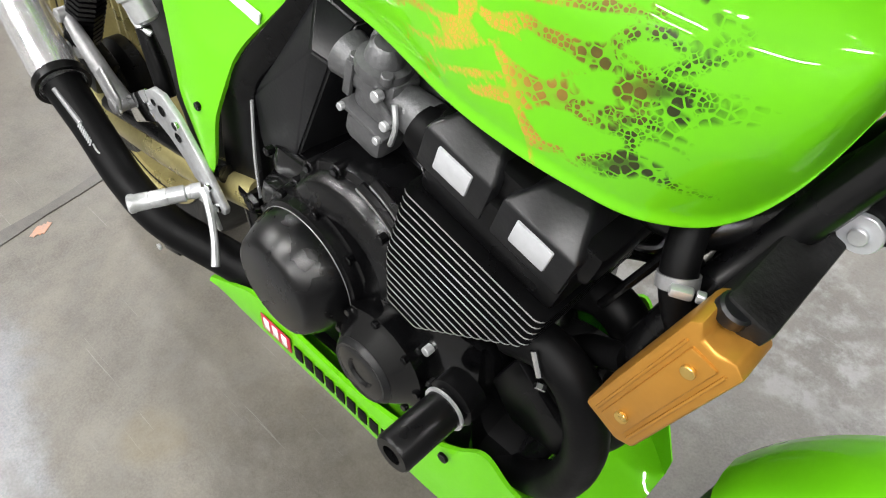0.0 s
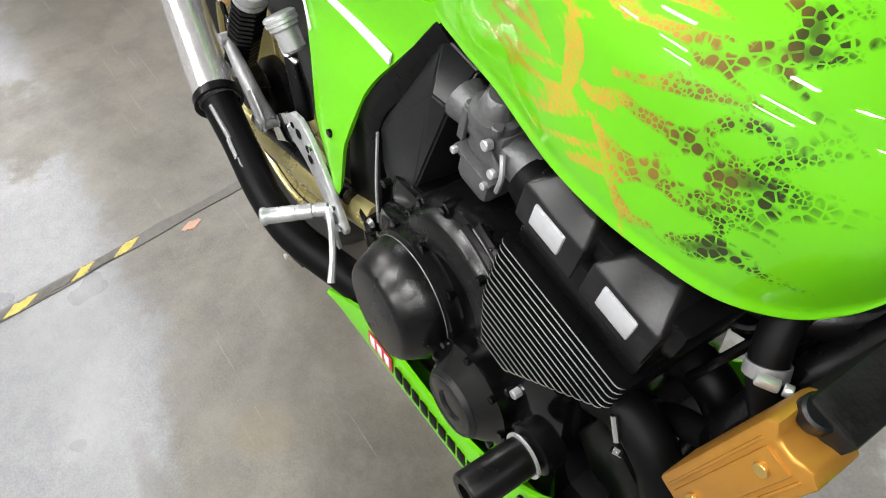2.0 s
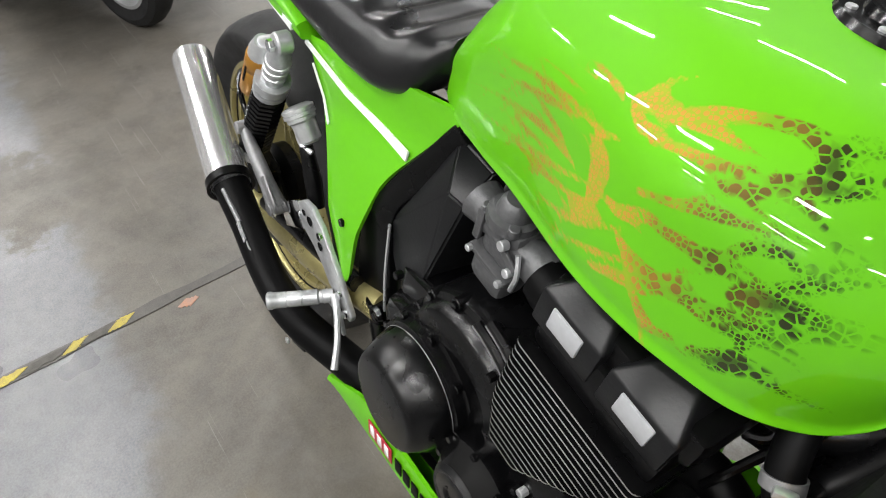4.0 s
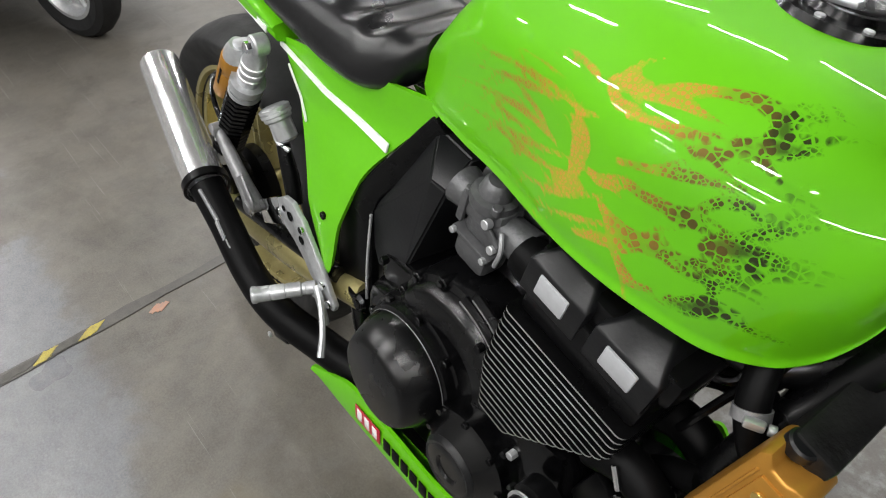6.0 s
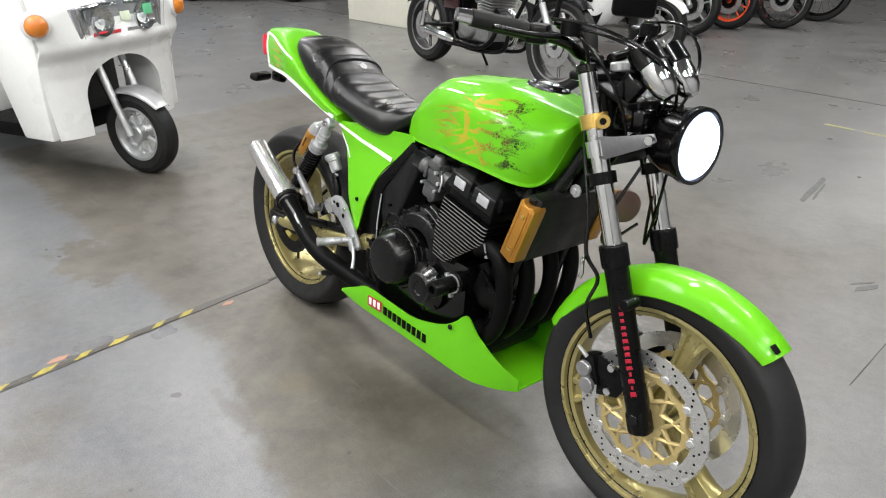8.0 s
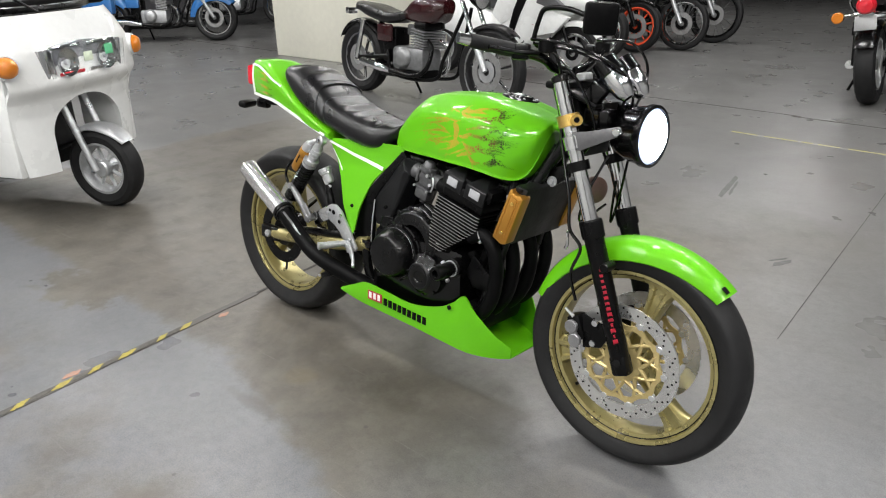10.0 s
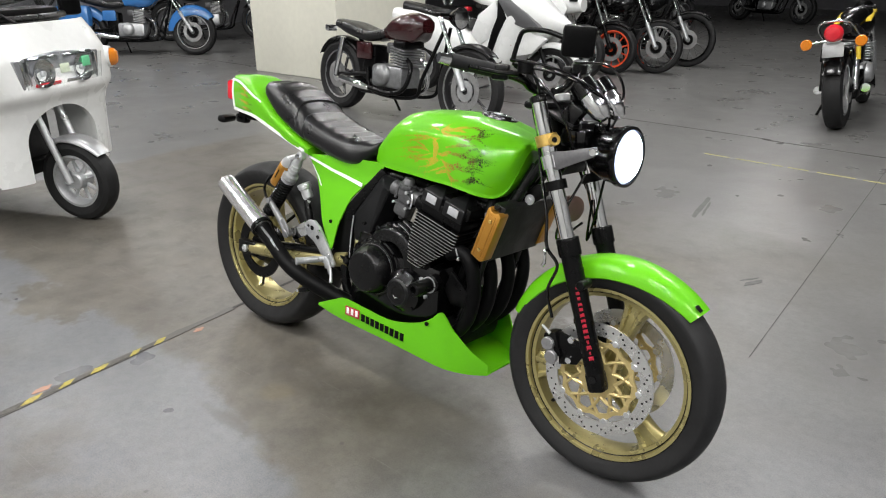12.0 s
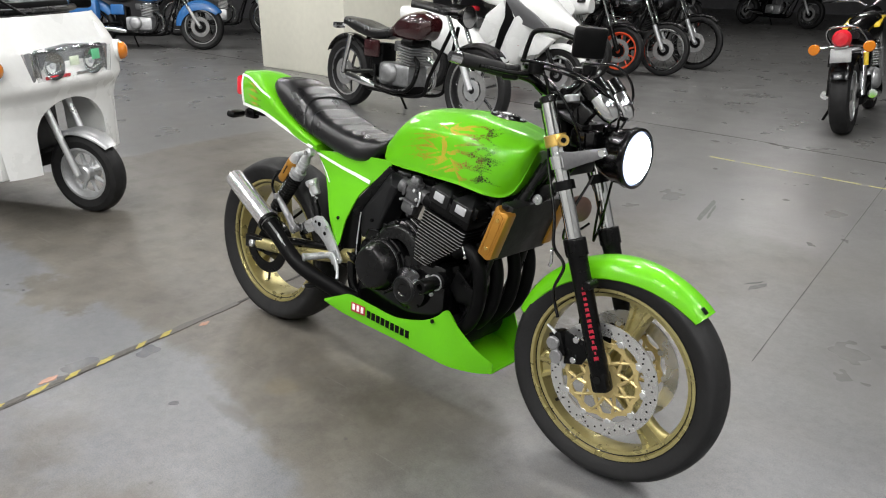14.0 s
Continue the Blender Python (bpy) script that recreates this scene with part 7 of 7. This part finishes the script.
for s in (-1, 1):
    part("white_line", ribbon([(-0.157, s * 0.069, 0.796), (-0.085, s * 0.0865, 0.792), (0.0, s * 0.0985, 0.785), (0.12, s * 0.106, 0.752), (0.27, s * 0.102, 0.704)], 0.010, s), WHITE_PAINT, tail)
    part("white_line", ribbon([(-0.162, s * 0.066, 0.90), (-0.162, s * 0.0705, 0.855), (-0.160, s * 0.066, 0.80)], 0.008, s), WHITE_PAINT, tail)
    part("white_line", ribbon([(-0.162, s * 0.065, 0.898), (-0.10, s * 0.082, 0.892), (-0.03, s * 0.095, 0.865), (0.04, s * 0.101, 0.838)], 0.008, s), WHITE_PAINT, tail)

# seat strap
part("strap", tube([(0.238, -0.112, 0.775), (0.234, -0.108, 0.800), (0.228, -0.094, 0.836), (0.222, -0.060, 0.856), (0.219, 0.0, 0.862), (0.222, 0.060, 0.856), (0.228, 0.094, 0.836), (0.238, 0.112, 0.775)], 0.0048, 6, 60), VINYL, seat, "black seat strap")

# rear brake: fluid cup, master cylinder, linkage
cup = part("brake_fluid_cup", lathe([(0.0005, 0.030), (0.018, 0.030), (0.0235, 0.027), (0.0235, 0.023), (0.0222, 0.0225), (0.0222, 0.021), (0.0235, 0.0205), (0.0235, 0.016), (0.021, 0.015), (0.021, 0.010), (0.0175, 0.007), (0.0165, -0.020), (0.012, -0.024), (0.0005, -0.024)], (0.294, -0.108, 0.572), (-0.42, -0.15, 0.9), 28), STEEL, bike, "silver brake fluid cup")
part("cup_strap", tube([(0.285, -0.118, 0.565), (0.30, -0.118, 0.548), (0.315, -0.11, 0.54)], 0.004, 8), STEEL, cup)
part("fluid_hose", tube([(0.285, -0.11, 0.56), (0.30, -0.11, 0.52), (0.33, -0.11, 0.48)], 0.005, 8), RUBBER, cup)
bracket = part("hanger_plate", slab([(0.262, 0.440), (0.332, 0.484), (0.346, 0.440), (0.276, 0.404)], -0.1475, -0.141, 0.0025), CHROME, bike, "bright steel bracket")
bolt((0.312, -0.140, 0.450), 0.006, bracket, STEEL)
bolt((0.252, -0.156, 0.420), 0.011, bracket, STEEL)
part("torque_link", join(tube([(0.158, -0.152, 0.521), (0.19, -0.152, 0.49), (0.225, -0.150, 0.452), (0.248, -0.148, 0.424)], [0.008, 0.011, 0.0125, 0.016], 14), drum((0.158, -0.164, 0.521), 0.010, 0.02, (0, 1, 0), 14), drum((0.250, -0.164, 0.424), 0.012, 0.026, (0, 1, 0), 18), slab([(0.216, 0.462), (0.238, 0.478), (0.266, 0.440), (0.262, 0.416), (0.240, 0.414)], -0.160, -0.154, 0.003)), DULL_METAL, bike, "alloy exhaust stay")
part("master_cylinder", tube([(0.300, -0.112, 0.545), (0.318, -0.114, 0.50), (0.332, -0.118, 0.46)], [0.010, 0.013, 0.012], 12), BLACK, bike)
part("brake_rod", tube([(0.13, -0.125, 0.355), (0.45, -0.118, 0.40)], 0.013, 10, smooth=False), BLACK, bike)
rc = part("rear_caliper", block((0.06, -0.105, 0.385), (0.09, 0.05, 0.06), 0.014, pose(0, 0, 0, 0, 20, 0)), BLACK, bike)
bolt((0.05, -0.132, 0.38), 0.008, rc, STEEL)
part("rear_disc", lathe([(0.075, -0.0025), (0.115, -0.0025), (0.115, 0.0025), (0.075, 0.0025)], (RX, -0.088, RR), seg=48, closed=True), BLACK, rear)
part("hub_carrier", lathe([(0.0005, 0.09), (0.05, 0.088), (0.062, 0.06), (0.076, 0.05), (0.076, 0.03)], (RX, 0, RR), (0, -1, 0), 32), BLACK, rear)
part("sprocket", lathe([(0.05, -0.003), (0.105, -0.003), (0.105, 0.003), (0.05, 0.003)], (RX, 0.09, RR), seg=44, closed=True), STEEL, rear)
part("chain", tube([(RX, 0.09, RR + 0.105), (0.50, 0.09, 0.44), (0.545, 0.09, 0.40), (0.50, 0.09, 0.36), (RX, 0.09, RR - 0.105), (RX - 0.105, 0.09, RR), (RX, 0.09, RR + 0.105)], 0.007, 6, 60), BLACK_MATT, bike)
part("spring_strap", tube([(0.186, -0.208, 0.441), (0.235, -0.206, 0.408)], 0.004, 8, smooth=False), DULL_METAL, exh)
part("exhaust_spring", join(*[tube([(0.235 + 0.0035 * k, -0.206 - 0.0002 * k, 0.4125 - 0.0024 * k), (0.2365 + 0.0035 * k, -0.211 - 0.0002 * k, 0.4055 - 0.0024 * k)], 0.0012, 6, smooth=False) for k in range(8)],
     tube([(0.262, -0.208, 0.390), (0.272, -0.209, 0.384), (0.277, -0.206, 0.379)], 0.0013, 6)), STEEL, exh, "steel exhaust spring")
pc = part("pipe_clamp", moved(block((0, 0, 0), (0.05, 0.018, 0.016), 0.004), pose(0.385, -0.186, 0.268, 0, -20, 0)), BLACK, exh, "black pipe clamp with a bolt")
bolt((0.365, -0.200, 0.262), 0.005, pc, STEEL)
part("reservoir_hose", tube([(0.21, -0.13, 0.615), (0.14, -0.135, 0.60), (0.10, -0.13, 0.545), (0.135, -0.13, 0.49)], 0.0045, 8), BLACK_GLOSS, bike)
part("signal_bar", block((-0.165, -0.095, 0.758), (0.034, 0.085, 0.026), 0.010, pose(0, 0, 0, 0, 10, 25)), BLACK, bike, "small black turn signal")
part("side_stand", tube([(0.52, 0.13, 0.25), (0.50, 0.22, 0.10), (0.48, 0.262, 0.036)], [0.014, 0.012, 0.012], 10), BLACK, bike, "black side stand")
part("stand_foot", block((0.47, 0.265, 0.037), (0.05, 0.05, 0.006), 0.002, pose(0, 0, 0, 7, 0, 0)), BLACK, bike)
# frame pivot bolt and pedal tip
part("pivot_bolt", lathe([(0.0005, 0.004), (0.006, 0.006), (0.012, 0.006), (0.015, 0.0)], (0.508, -0.120, 0.389), (0, -1, 0), 20), BLACK_GLOSS, bike)
# crankcase ribs, bolts and webs behind the round covers
part("inner_cover", lathe([(0.060, 0.138), (0.092, 0.136), (0.098, 0.132), (0.103, 0.118), (0.110, 0.114), (0.113, 0.104), (0.113, 0.06)], (0.708, 0, 0.442), (0, -1, 0), 56), CASE_BLACK, engine, "gloss black inner crankcase cover")
for k in range(7):
    a = radians(-10 + 28 * k)
    boss = part("case_boss", drum((0.708 + 0.107 * math.cos(a), -0.100, 0.442 + 0.107 * math.sin(a)), 0.0085, 0.022, (0, -1, 0), 12), CASE_BLACK, engine)
    part("boss_screw", drum((0.708 + 0.107 * math.cos(a), -0.122, 0.442 + 0.107 * math.sin(a)), 0.0048, 0.003, (0, -1, 0), 8), BLACK_GLOSS, boss)
for a in range(0, 360, 45):
    part("pickup_bolt", drum((0.787 + 0.0610 * math.cos(radians(a)), -0.160, 0.372 + 0.0610 * math.sin(radians(a))), 0.0045, 0.006, (0, -1, 0), 8), BLACK_GLOSS, engine)
# thin grey ring that imitates the highlight on the clutch cover rim
part("edge_highlight", lathe([(0.0788, 0.1509), (0.0793, 0.1515), (0.0788, 0.1521)], (CX, 0, CZ), (0, -1, 0), 64), DULL_METAL, engine)
for k, (x, z, r, a0, a1) in enumerate(((0.70, 0.44, 0.125, 10, 75), (0.70, 0.44, 0.140, 5, 70), (0.71, 0.44, 0.152, 15, 60), (0.80, 0.38, 0.085, -10, 60))):
    arc = [(x + r * math.cos(radians(a0 + (a1 - a0) * i / 9)), -0.128 + 0.004 * k, z + r * math.sin(radians(a0 + (a1 - a0) * i / 9))) for i in range(10)]
    web = part("case_web", tube(arc, 0.0065, 8), CASE_BLACK, engine)
    # highlight along the web, built as a thin grey tube
    part("web_highlight", tube([(p, q - 0.0062, w + 0.001) for p, q, w in arc], 0.0009, 6), DULL_METAL, web)
for x, z in ((0.815, 0.47), (0.84, 0.42), (0.775, 0.53), (0.60, 0.535), (0.86, 0.37)):
    part("case_bolt", drum((x, -0.135, z), 0.0055, 0.010, (0, -1, 0), 8), STEEL if x > 0.8 else BLACK, engine)
part("pickup_ring", lathe([(0.0345, 0.1868), (0.038, 0.1872), (0.043, 0.1815), (0.042, 0.180)], (0.787, 0, 0.372), (0, -1, 0), 36), COVER_GREY, engine)
part("engine_mount", slab([(0.925, 0.46), (1.0, 0.40), (0.99, 0.36), (0.93, 0.36), (0.90, 0.40)], -0.11, -0.098, 0.004), BLACK, bike)
part("puck_washer", lathe([(0.0206, -0.0012), (0.0240, -0.0012), (0.0240, 0.0012), (0.0206, 0.0012)], (0.902, -0.181, 0.428), (0, 1, 0), 28, closed=True), STEEL, engine)
part("oil_filter", drum((0.90, -0.02, 0.34), 0.04, 0.07, (1, 0, -0.1), 24), BLACK, engine)
